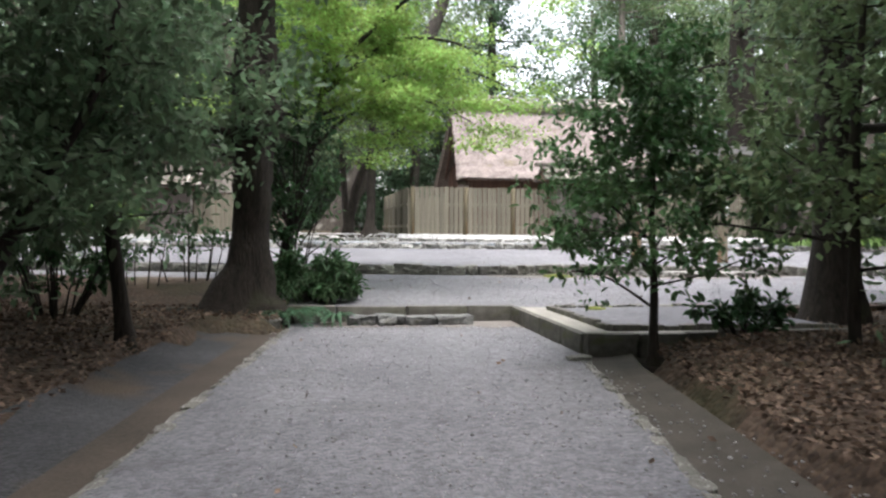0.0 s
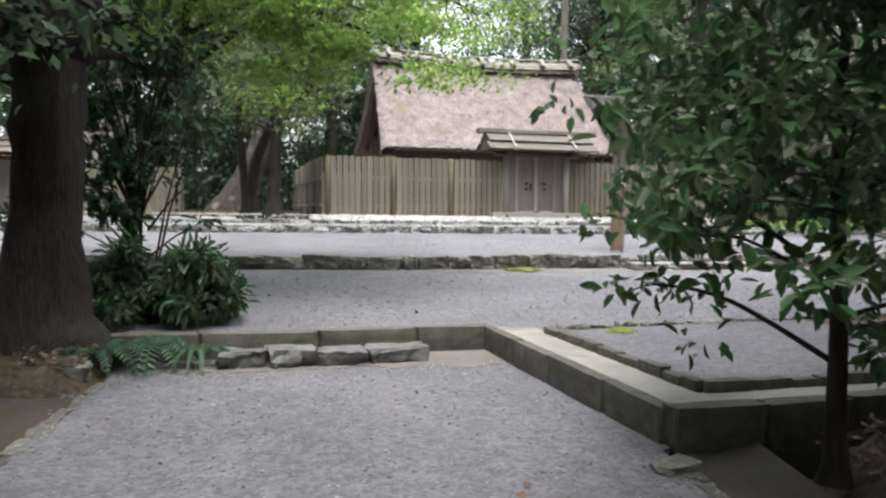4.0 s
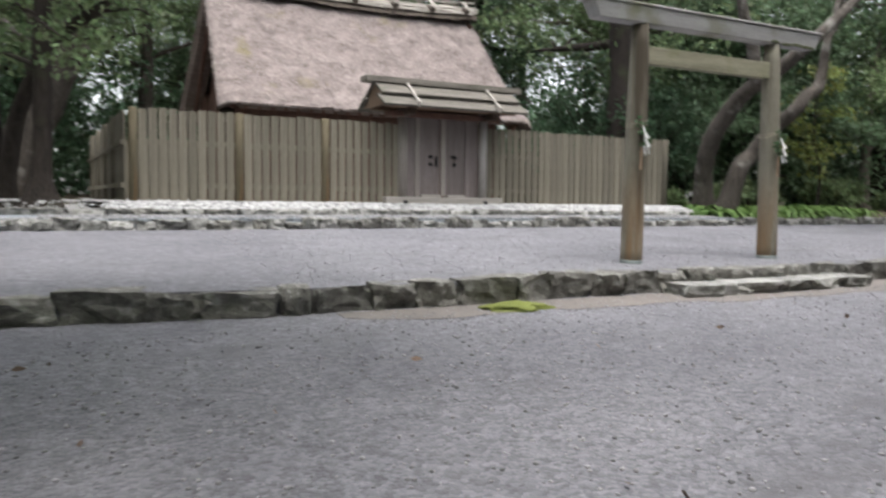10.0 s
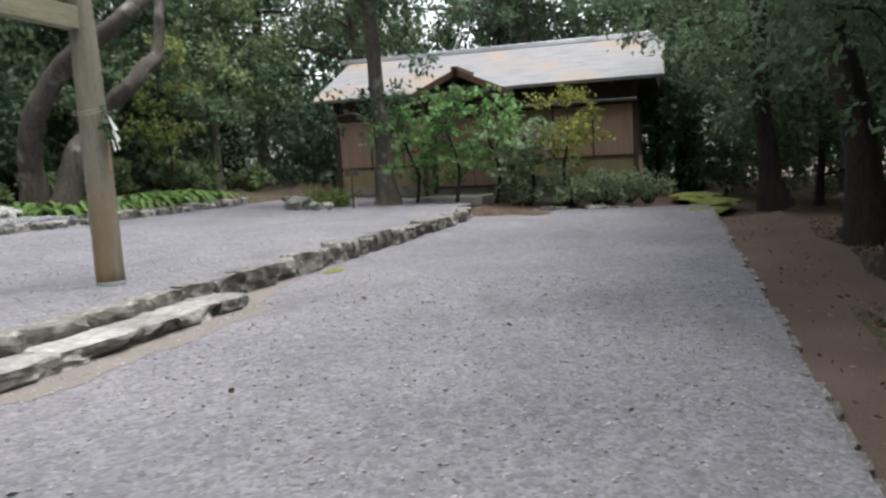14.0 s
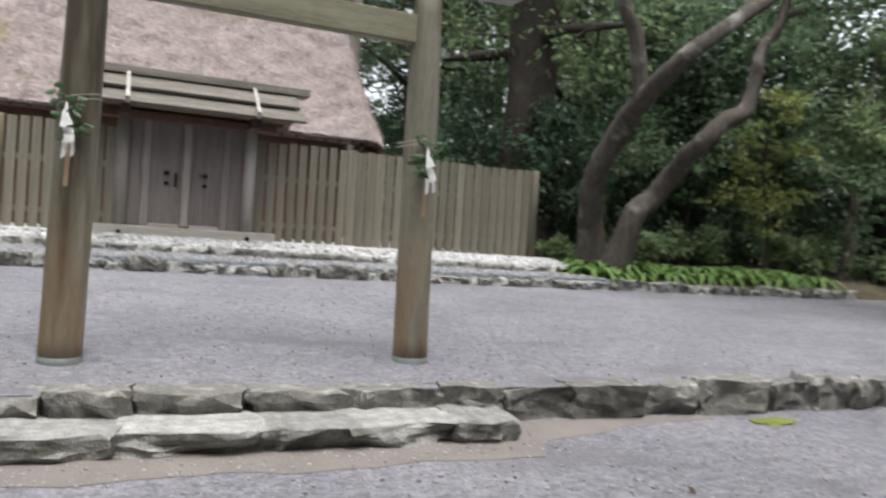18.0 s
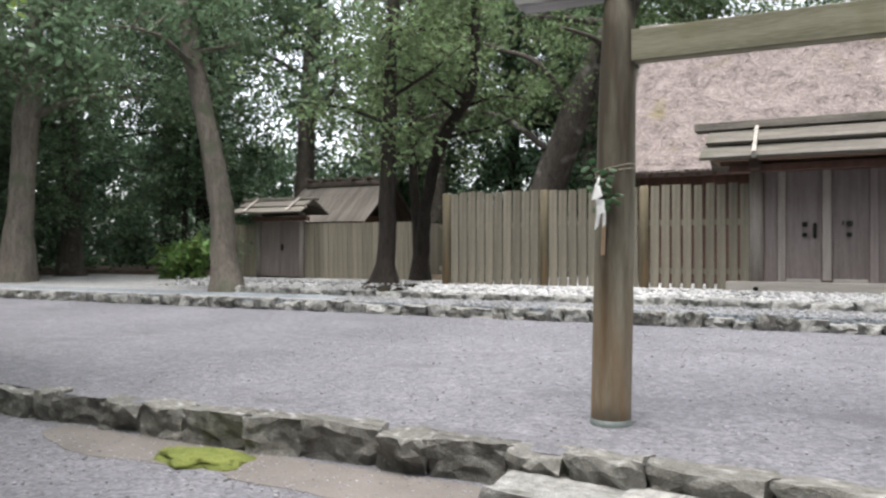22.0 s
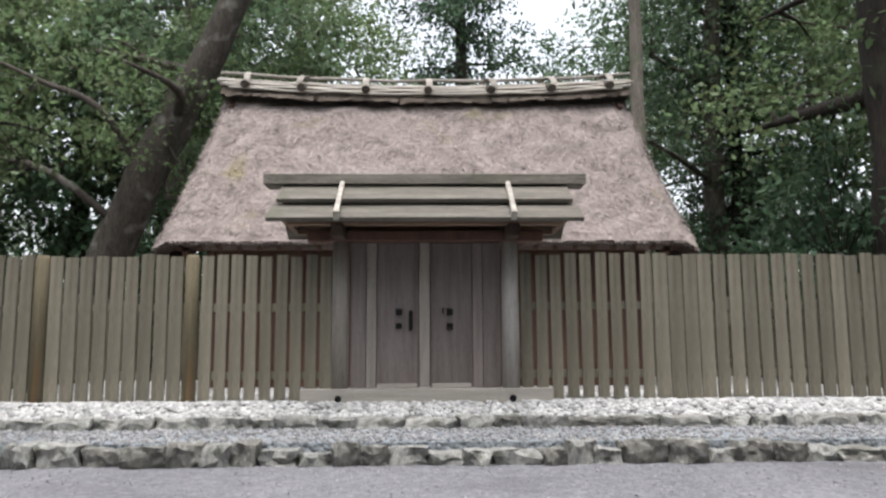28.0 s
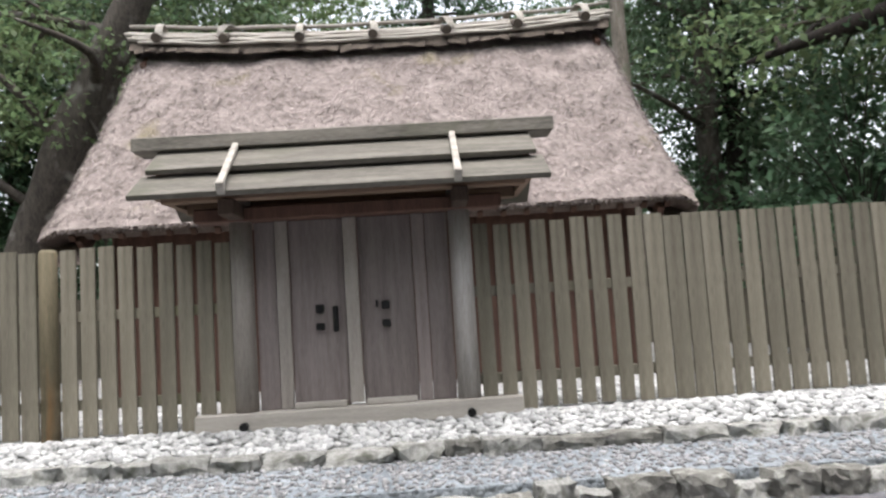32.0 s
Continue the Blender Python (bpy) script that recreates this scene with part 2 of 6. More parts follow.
def weathered_foot(m):
    """Orange-brown bare wood showing in long streaks at the foot of a post."""
    nt = m.node_tree
    n, l = nt.nodes, nt.links
    sock = n["Principled BSDF"].inputs["Base Color"]
    src = sock.links[0].from_socket
    tc, sep, mp = n.new("ShaderNodeTexCoord"), n.new("ShaderNodeSeparateXYZ"), n.new("ShaderNodeMapping")
    l.new(tc.outputs["Object"], sep.inputs[0])
    l.new(tc.outputs["Object"], mp.inputs[0])
    mp.inputs["Scale"].default_value = (5, 5, 0.5)
    nz = n.new("ShaderNodeTexNoise")
    nz.inputs["Scale"].default_value = 1.6
    l.new(mp.outputs[0], nz.inputs["Vector"])
    mr = n.new("ShaderNodeMapRange")
    mr.inputs[1].default_value, mr.inputs[2].default_value, mr.inputs[3].default_value, mr.inputs[4].default_value = 0.05, 1.25, 0.75, 0.0
    l.new(sep.outputs["Z"], mr.inputs[0])
    st = n.new("ShaderNodeMapRange")
    st.inputs[1].default_value, st.inputs[2].default_value = 0.35, 0.62
    l.new(nz.outputs["Fac"], st.inputs[0])
    mul = n.new("ShaderNodeMath")
    mul.operation = "MULTIPLY"
    l.new(mr.outputs[0], mul.inputs[0])
    l.new(st.outputs[0], mul.inputs[1])
    mx = n.new("ShaderNodeMix")
    mx.data_type = "RGBA"
    l.new(mul.outputs[0], mx.inputs["Factor"])
    l.new(src, mx.inputs["A"])
    mx.inputs["B"].default_value = (0.23, 0.125, 0.05, 1)
    l.new(mx.outputs["Result"], sock)


weathered_foot(M_TORII)
M_TORIITIE = material("torii_tie_beam", (0.17, 0.16, 0.11), (0.34, 0.32, 0.235), scale=1.8, rough=0.8, bump=0.3, grain=(0.6, 7, 7), fine=20, stain=(0.18, 0.18, 0.085), stain_scale=1.2, stain_amount=0.45, depth=0.008)
M_COLLAR = material("green_copper_collar", (0.1, 0.118, 0.112), (0.17, 0.19, 0.182), scale=5, rough=0.6, bump=0.1, metal=0.3)
M_THATCH = material("thatch", (0.125, 0.1, 0.093), (0.32, 0.272, 0.255), scale=3.2, rough=0.95, bump=1.0, grain=(1.0, 0.9, 0.9), fine=13, stain=(0.2, 0.17, 0.1), stain_scale=0.9, stain_amount=0.1, depth=0.1)
M_STRAW = material("straw_tuft", (0.13, 0.106, 0.098), (0.36, 0.31, 0.29), scale=1.5, rough=0.95, bump=0, island=0.4)
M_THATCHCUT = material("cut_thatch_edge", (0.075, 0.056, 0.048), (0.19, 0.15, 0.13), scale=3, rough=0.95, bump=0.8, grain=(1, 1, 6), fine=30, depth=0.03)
M_HALLWOOD = material("red_brown_hall_wood", (0.06, 0.034, 0.026), (0.14, 0.075, 0.055), scale=2, rough=0.75, bump=0.3, grain=(6, 6, 0.6), fine=20, spread=0.15)
M_POLE = material("bleached_ridge_pole", (0.2, 0.18, 0.155), (0.44, 0.41, 0.37), scale=2, rough=0.8, bump=0.3, grain=(0.6, 6, 6), fine=20, spread=0.2)
M_BARK_RIDGE = material("dark_ridge_bark", (0.04, 0.033, 0.028), (0.13, 0.105, 0.085), scale=3, rough=0.95, bump=0.8, fine=20, depth=0.03)
M_BLACK = material("black_iron", (0.012, 0.012, 0.013), (0.03, 0.03, 0.03), scale=6, rough=0.45, bump=0.05, metal=0.6)
M_BARK = material("tree_bark", (0.045, 0.039, 0.033), (0.13, 0.112, 0.093), scale=3, rough=0.95, bump=0.9, grain=(3, 3, 0.6), fine=12, spread=0.25, stain=(0.2, 0.19, 0.17), stain_scale=2.5, stain_amount=0.3, depth=0.04)
M_BARKPALE = material("pale_tree_bark", (0.1, 0.085, 0.07), (0.24, 0.21, 0.18), scale=3, rough=0.95, bump=0.9, grain=(3, 3, 0.6), fine=12, spread=0.15, stain=(0.12, 0.13, 0.09), stain_scale=2, stain_amount=0.4, depth=0.04)
M_BARKMID = material("brown_twisted_bark", (0.035, 0.030, 0.026), (0.100, 0.086, 0.072), scale=3, rough=0.95, bump=0.9, grain=(3, 3, 0.6), fine=12, stain=(0.2, 0.19, 0.17), stain_scale=2.5, stain_amount=0.3, depth=0.04)
M_BARKDARK = material("dark_wet_bark", (0.013, 0.01, 0.009), (0.045, 0.036, 0.029), scale=3, rough=0.9, bump=0.9, grain=(3, 3, 0.6), fine=12, stain=(0.045, 0.048, 0.026), stain_scale=1.5, stain_amount=0.3, depth=0.04)
M_LEAF = leaf_material("evergreen_leaf", (0.07, 0.112, 0.064), (0.16, 0.224, 0.128), through_light=0.5)
M_LEAFGLOSS = leaf_material("glossy_camellia_leaf", (0.04, 0.08, 0.038), (0.085, 0.145, 0.068), gloss=0.26)
M_LEAFMID = leaf_material("mid_green_leaf", (0.098, 0.142, 0.067), (0.2, 0.262, 0.13), through_light=0.5)
M_MAPLE = leaf_material("fresh_maple_leaf", (0.19, 0.31, 0.075), (0.33, 0.46, 0.14), gloss=0.6, through_light=0.6)
M_LEAFCEDAR = leaf_material("cedar_foliage", (0.04, 0.076, 0.043), (0.1, 0.156, 0.087), gloss=0.6)
M_FERN = leaf_material("fern_frond", (0.07, 0.13, 0.04), (0.17, 0.26, 0.075), gloss=0.5, through_light=0.3)
M_CAMELLIA = leaf_material("young_camellia_leaf", (0.048, 0.098, 0.042), (0.115, 0.195, 0.08), gloss=0.3, through_light=0.5)
M_STRAP = leaf_material("strap_leaf", (0.045, 0.1, 0.055), (0.1, 0.19, 0.11), gloss=0.4)
M_SHRUB = leaf_material("layered_shrub_leaf", (0.102, 0.192, 0.066), (0.240, 0.384, 0.156), gloss=0.5, through_light=0.5)
M_VARIEGATED = leaf_material("pale_shrub_leaf", (0.12, 0.17, 0.09), (0.3, 0.36, 0.23), gloss=0.5, through_light=0.5)
M_YELLOW = leaf_material("yellowing_leaf", (0.18, 0.2, 0.05), (0.36, 0.35, 0.1), gloss=0.6, through_light=0.4)
M_YELLOWGREEN = leaf_material("yellow_green_leaf", (0.12, 0.15, 0.045), (0.25, 0.275, 0.09), gloss=0.5, through_light=0.5)
M_GRASS = leaf_material("grass_blade", (0.09, 0.13, 0.03), (0.19, 0.24, 0.07), gloss=0.7)
M_PAPER = material("white_paper", (0.78, 0.78, 0.78), (0.85, 0.85, 0.84), scale=3, rough=0.7, bump=0)
M_PALECORD = material("pale_straw_cord", (0.34, 0.3, 0.23), (0.5, 0.46, 0.37), scale=30, rough=0.9, bump=0.2)
M_STICK = material("pale_wooden_tag", (0.3, 0.2, 0.13), (0.45, 0.32, 0.22), scale=4, rough=0.7, bump=0.1, grain=(8, 8, 1))
M_HOUSEROOF = material("weathered_bark_roof", (0.15, 0.15, 0.158), (0.27, 0.272, 0.285), scale=1.5, rough=0.7, bump=0.3, grain=(1, 4, 1), fine=14, stain=(0.27, 0.215, 0.172), stain_scale=0.55, stain_amount=0.6, depth=0.02)
M_RIDGEMETAL = material("pale_ridge_metal", (0.3, 0.31, 0.33), (0.46, 0.47, 0.49), scale=2, rough=0.35, bump=0.05, metal=0.6)
M_HOUSEWALL = material("red_brown_board_wall", (0.27, 0.172, 0.13), (0.42, 0.28, 0.22), scale=1.5, rough=0.8, bump=0.25, grain=(6, 6, 0.6), fine=18, spread=0.1)
M_HOUSEDARK = material("dark_house_timber", (0.04, 0.028, 0.022), (0.1, 0.07, 0.055), scale=2, rough=0.8, bump=0.2, grain=(5, 5, 0.7), fine=18, spread=0.1)
M_HOUSEBASE = material("mossy_house_base", (0.22, 0.18, 0.095), (0.38, 0.31, 0.19), scale=2, rough=0.9, bump=0.3, fine=20)
M_SHINGLE = material("shrine_roof_plank", (0.06, 0.052, 0.045), (0.18, 0.16, 0.14), scale=2, rough=0.85, bump=0.4, grain=(6, 0.7, 3), fine=20, spread=0.25)

# ---- mesh helpers ----


def mesh_of(name, bm, mat, smooth=False):
    me = bpy.data.meshes.new(name)
    bm.to_mesh(me)
    bm.free()
    me.materials.append(mat)
    if smooth:
        me.polygons.foreach_set("use_smooth", [True] * len(me.polygons))
    return me


def raw_mesh(name, verts, faces, mat, smooth=False):
    """A mesh from arrays of corners and equal-sided faces."""
    verts, faces = np.asarray(verts, np.float32), np.asarray(faces, np.int32)
    me = bpy.data.meshes.new(name)
    k = faces.shape[1]
    me.vertices.add(len(verts))
    me.vertices.foreach_set("co", verts.ravel())
    me.loops.add(faces.size)
    me.loops.foreach_set("vertex_index", faces.ravel())
    me.polygons.add(len(faces))
    me.polygons.foreach_set("loop_start", np.arange(0, faces.size, k, dtype=np.int32))
    if smooth:
        me.polygons.foreach_set("use_smooth", [True] * len(faces))
    me.update(calc_edges=True)
    me.materials.append(mat)
    return me


def part(name, bm, mat, parent, label="", smooth=False):
    """Links a bmesh (or a mesh) as one mesh object under a thing or a part."""
    me = bm if isinstance(bm, bpy.types.Mesh) else mesh_of(name, bm, mat, smooth)
    ob = new(name, me)
    ob.parent = parent
    if label:
        ob["label"] = label
    return ob


def empty(name, m=None, label="", category="", group="", kind=""):
    ob = new(name)
    ob.empty_display_size = 0.1
    if m is not None:
        ob.matrix_world = m
        ob.matrix_basis = m
    return tagged(ob, label, category, group, kind)


def box(bm, x0, x1, y0, y1, z0, z1, bevel=0.0, m=None):
    vs = [bm.verts.new((x, y, z)) for x in (x0, x1) for y in (y0, y1) for z in (z0, z1)]
    fs = [bm.faces.new([vs[i] for i in q]) for q in ((0, 1, 3, 2), (4, 6, 7, 5), (0, 4, 5, 1), (2, 3, 7, 6), (0, 2, 6, 4), (1, 5, 7, 3))]
    if bevel:
        es = list({e for f in fs for e in f.edges})
        r = bmesh.ops.bevel(bm, geom=es, offset=bevel, segments=1, affect="EDGES", profile=0.5)
        vs = list({v for f in r["faces"] for v in f.verts} | {v for v in vs if v.is_valid})
    if m is not None:
        bmesh.ops.transform(bm, matrix=m, verts=[v for v in vs if v.is_valid])
    return bm


def boxm(*a, **k):
    return box(bmesh.new(), *a, **k)


def prism(pts, z0, z1):
    """A solid over a ground outline; z0 and z1 may be functions of (x, y)."""
    f0 = z0 if callable(z0) else lambda x, y: z0
    f1 = z1 if callable(z1) else lambda x, y: z1
    bm = bmesh.new()
    lo = [bm.verts.new((x, y, f0(x, y))) for x, y in pts]
    hi = [bm.verts.new((x, y, f1(x, y))) for x, y in pts]
    bm.faces.new(hi)
    bm.faces.new(lo[::-1])
    for i in range(len(pts)):
        j = (i + 1) % len(pts)
        bm.faces.new((lo[i], lo[j], hi[j], hi[i]))
    return bm


def tube_arrays(path, radii, sides=8, cap=True):
    """Corners and faces of a tapered tube along a path."""
    path = [Vector(p) for p in path]
    V, F = [], []
    side = Vector((1, 0, 0))
    for i, p in enumerate(path):
        d = (path[min(i + 1, len(path) - 1)] - path[max(i - 1, 0)]).normalized()
        u = (side - d * side.dot(d))
        u = u.normalized() if u.length > 1e-4 else d.orthogonal().normalized()
        side = u
        w = d.cross(u)
        for k in range(sides):
            a = 2 * math.pi * k / sides
            V.append(p + (u * math.cos(a) + w * math.sin(a)) * radii[i])
        if i:
            b0, b1 = (i - 1) * sides, i * sides
            for k in range(sides):
                F.append((b0 + k, b0 + (k + 1) % sides, b1 + (k + 1) % sides, b1 + k))
    return [tuple(v) for v in V], F


def tube(bm, path, radii, sides=8):
    V, F = tube_arrays(path, radii, sides)
    vs = [bm.verts.new(v) for v in V]
    for f in F:
        bm.faces.new([vs[i] for i in f])
    bm.faces.new(vs[:sides][::-1])
    bm.faces.new(vs[-sides:])
    return bm


def smooth_path(points, radii, steps=5):
    """Catmull-Rom through points."""
    P = [Vector(p) for p in points]
    out, rr = [], []
    for i in range(len(P) - 1):
        a, b, c, d = P[max(i - 1, 0)], P[i], P[i + 1], P[min(i + 2, len(P) - 1)]
        for s in range(steps):
            t = s / steps
            out.append(0.5 * ((2 * b) + (c - a) * t + (2 * a - 5 * b + 4 * c - d) * t * t + (3 * b - a - 3 * c + d) * t ** 3))
            rr.append(radii[i] * (1 - t) + radii[i + 1] * t)
    out.append(P[-1])
    rr.append(radii[-1])
    return out, rr


# ---- levels of the ground ----
STEP_Y, WALL_Y, KERB_Y, KERB2_Y, FENCE_Y = 13.48, 18.72, 25.2, 26.25, 26.9


def z_low(x, y):
    return -0.01 - 0.0045 * y


def z_mid(x, y):
    flatten = 0.018 * max(0.0, x - 9.5) * min(1.0, max(0.0, (18.7 - y) / 5))
    return 0.16 + 0.04 * (y - STEP_Y) + flatten


def z_up(x, y):
    return 0.58 + 0.038 * (y - WALL_Y)


def wall_y(x):
    return WALL_Y + 0.1 * max(0.0, 5 - x) ** 1.0


def path_left(y):
    return 0.83 + (y - 12.7) * 0.125 if y < 12.7 else 0.83


def path_right(y):
    return 4.35 + (y - 10.0) * 0.2


def bank(x, y):
    """Forest floor height away from the laid ground."""
    base = np.interp(y, [-30, 8, 11, 14, 18, 20, 25, 26.5, 34, 60, 400], [0.1, 0.0, 0.1, 0.2, 0.42, 0.62, 0.86, 1.1, 1.25, 1.4, 1.6])
    rough = 0.10 * noise.noise(Vector((x * 0.35, y * 0.35, 0))) + 0.04 * noise.noise(Vector((x * 1.1, y * 1.1, 5)))
    side = max(path_left(y) - 1.0 - x, x - path_right(y) - 0.55)
    mound = 0.26 * min(1.0, max(0.0, side / 1.3)) * min(1.0, max(0.0, (10.2 - y) / 1.2)) if side < 40 else 0.0
    return base + rough + mound


# laid areas: the floor is sunk beneath them
def laid(x, y):
    if path_left(y) - 1.1 < x < path_right(y) + 0.8 and -14 < y < 12.5:
        return True
    if 9.6 < y < 13.8 and 0.7 < x < 8.3:
        return True
    if 13.0 < y < 25.5 and 8.0 < x < 22.5:
        return True
    if 13.4 < y < 25.5 and 0.9 < x < 22.5:
        return True
    if 17.5 < y < 25.5 and -14 < x < 23:
        return True
    if 24.5 < y < 34 and -14 < x < 17.6:
        return True
    if 19 < y < 25.2 and 22 < x < 27:
        return True
    return False

# ---- ground ----


def build_ground():
    xs = np.concatenate([[-2500, -400, -120, -60, -40], np.arange(-30, 50.01, 0.5), [60, 80, 140, 400, 2500]])
    ys = np.concatenate([[-2500, -400, -120, -60, -30], np.arange(-16, 50.01, 0.5), [60, 80, 140, 400, 2500]])
    V = np.zeros((len(xs) * len(ys), 3), np.float32)
    k = 0
    for y in ys:
        for x in xs:
            z = bank(float(x), float(y))
            if laid(x, y):
                z -= 0.45
            V[k] = (x, y, z)
            k += 1
    nx = len(xs)
    idx = np.arange(len(V)).reshape(len(ys), nx)
    F = np.stack([idx[:-1, :-1], idx[:-1, 1:], idx[1:, 1:], idx[1:, :-1]], -1).reshape(-1, 4)
    ob = new("ground", raw_mesh("ground", V, F, M_FLOOR, True))
    tagged(ob, "forest floor of brown soil and fallen leaves", "ground", kind="structure")


build_ground()

low_outline = [(path_left(-14), -14), (path_right(-14), -14), (path_right(9.95), 9.95), (4.42, 10.0), (4.47, STEP_Y), (0.83, STEP_Y), (0.83, 12.7), (path_left(9), 9.0), (path_left(3), 3.0)]
low_path = tagged(new("gravel_path", mesh_of("gravel_path", prism(low_outline, -1.0, z_low), M_GRAVEL)), "grey gravel path with bare stone-lined sides", "path", kind="structure")
mid_outline = [(0.0, STEP_Y + 0.16), (4.5, STEP_Y + 0.16), (4.62, 10.1), (4.9, 10.3), (4.95, 13.0), (8.05, 13.25), (8.15, 13.62), (9.5, 13.63), (9.5, WALL_Y + 0.2), (5, wall_y(5) + 0.2), (-13, wall_y(-13) + 0.2), (-13, 17.4), (-0.5, 16.4)]
bm = prism(mid_outline, -0.8, z_mid)
cols = []
for i in range(21):
    x = 9.5 + 14.2 * i / 20
    lo, hi = 13.63 + 0.007 * (x - 9.5), WALL_Y + 0.2 + 0.2 * max(0.0, x - 21.4)
    cols.append([bm.verts.new((x, lo + (hi - lo) * j / 10, z_mid(x, lo + (hi - lo) * j / 10))) for j in range(11)])
for a, b in zip(cols, cols[1:]):
    for j in range(10):
        bm.faces.new((a[j], b[j], b[j + 1], a[j + 1]))
tagged(new("gravel_court", mesh_of("gravel_court", bm, M_GRAVEL)), "grey gravel court below the stone terrace edge", "court", kind="structure")
patch = prism([(4.95, 10.42), (8.1, 10.5), (8.1, 13.2), (4.95, 12.96)], -0.6, lambda x, y: 0.2)
tagged(new("gravel_bed", mesh_of("gravel_bed", patch, M_GRAVEL)), "small grey gravel bed edged with low mossy stones", "gravel bed", kind="structure")
up_outline = [(-13.5, wall_y(-13.5) + 0.1), (5, wall_y(5) + 0.1), (21.4, WALL_Y + 0.1), (23.7, 19.25), (26.8, 20.0), (26.8, 25.4), (-13.5, 25.4)]
tagged(new("gravel_terrace", mesh_of("gravel_terrace", prism(up_outline, -0.6, z_up), M_GRAVEL)), "grey gravel terrace before the shrine fence", "terrace", kind="structure")
strip = prism([(-13.5, KERB_Y + 0.1), (17.6, KERB_Y + 0.1), (17.6, KERB2_Y + 0.1), (-13.5, KERB2_Y + 0.1)], 0, lambda x, y: 0.99 + 0.04 * (y - KERB_Y))
tagged(new("gravel_strip", mesh_of("gravel_strip", strip, M_BLUEGRAVEL)), "blue-grey gravel strip between two rows of edging stones", "gravel strip", kind="structure")


def z_fence(x, y):
    return 1.09 + min(1.0, max(0.0, (y - KERB2_Y) / 0.5)) * 0.14 + 0.004 * (y - KERB2_Y)


bm = bmesh.new()
for y0, y1 in ((KERB2_Y + 0.05, KERB2_Y + 0.55), (KERB2_Y + 0.55, 36.5)):
    q = [bm.verts.new((x, y, z_fence(x, y))) for x, y in ((4.0, y0), (17.5, y0), (17.5, y1), (4.0, y1))]
    bm.faces.new(q)
tagged(new("white_gravel_ground", mesh_of("white_gravel_ground", bm, M_PALEGRAVEL)), "pale gravel apron round the shrine fence", "gravel apron", kind="structure")
pale = prism([(-13.5, KERB_Y + 0.12), (4.05, KERB_Y + 0.12), (4.05, 36.5), (-13.5, 36.5)], 0, lambda x, y: 1.0 + 0.022 * (y - KERB_Y) if y < 30 else 1.16)
tagged(new("pale_gravel_yard", mesh_of("pale_gravel_yard", pale, M_PALEGRAVEL)), "pale stony gravel yard with trees standing in it", "yard", kind="structure")
def verge(name, edge, offsets, lifts, y1, mat, label):
    """A strip of ground beside the path, from one offset to another."""
    bm = bmesh.new()
    ys = (-14, -5, 0, 3, 6, 9, y1)
    rows = [[bm.verts.new((edge(y) + o + 0.06 * math.sin(y * 1.7 + o * 5), y, z_low(0, y) + z)) for o, z in zip(offsets, lifts)] for y in ys]
    for p, q in zip(rows, rows[1:]):
        for i in range(len(offsets) - 1):
            bm.faces.new((p[i], p[i + 1], q[i + 1], q[i]))
    bmesh.ops.recalc_face_normals(bm, faces=bm.faces[:])
    for f in bm.faces:
        if f.normal.z < 0:
            f.normal_flip()
    tagged(new(name, mesh_of(name, bm, mat)), label, "verge", kind="structure")


verge("dirt_verge", path_left, (-0.5, 0.1), (-0.02, -0.03), 12.6, M_DIRT, "bare trodden brown earth beside the gravel path")
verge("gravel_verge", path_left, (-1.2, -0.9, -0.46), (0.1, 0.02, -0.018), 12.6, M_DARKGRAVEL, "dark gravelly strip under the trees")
# both east strips use the earth with tree shade painted into its colour
verge("dirt_verge_east", path_right, (-0.1, 0.42), (-0.03, -0.02), 9.9, M_SHADEDEARTH, "bare trodden brown earth beside the gravel path")
verge("gravel_verge_east", path_right, (0.38, 0.48, 0.6), (-0.018, 0.0, 0.02), 9.9, M_SHADEDEARTH, "brown earth with the trees' shade put into its colour")


def z_ditch(x, y):
    return 0.13 + 0.018 * max(0.0, x - 9.5) + 0.05 * (13.6 - y)


bm = bmesh.new()
prev = None
for i in range(14):
    x = 8.1 + i
    ya, yb = 12.78 + 0.1 * math.sin(x * 1.9), 13.615 + 0.007 * max(0.0, x - 9.5)
    cur = [bm.verts.new((x, y, z_ditch(x, y))) for y in (ya - 0.25, ya, (ya + yb) / 2, yb)]
    cur[0].co.z += 0.05
    cur[2].co.z -= 0.03
    for k in range(3):
        if prev:
            bm.faces.new((prev[k], cur[k], cur[k + 1], prev[k + 1]))
    prev = cur
tagged(new("dirt_ditch", mesh_of("dirt_ditch", bm, M_DITCH)), "brown earth ditch along the court's edge", "ditch", kind="structure")
bm = prism([(1.3, 12.95)] + [(1.5 + 0.147 * i, 12.86 - 0.25 * max(0, i - 12) / 8 + 0.22 * noise.noise(Vector((i * 0.45, 7, 0))) + 0.1 * noise.noise(Vector((i * 1.3, 2, 0)))) for i in range(20)] + [(4.44, 12.5), (4.44, STEP_Y - 0.02), (1.3, STEP_Y - 0.02)], -0.3, lambda x, y: z_low(x, y) + 0.004 - 0.01 * (12.75 - y))
tagged(new("sandy_ground", mesh_of("sandy_ground", bm, M_SAND)), "bare sandy earth before the low stone step", "ground", kind="structure")
gut = [(4.5, 10.12), (8.1, 10.12), (8.1, 10.34), (4.86, 10.36), (4.88, 13.0), (4.95, 13.3), (4.53, 13.45)]
tagged(new("concrete_gutter", mesh_of("concrete_gutter", prism(gut, -0.5, 0.175), M_CONC)), "pale worn concrete gutter strip", "gutter", kind="structure")

# ---- edging stones ----
rng = random.Random(7)


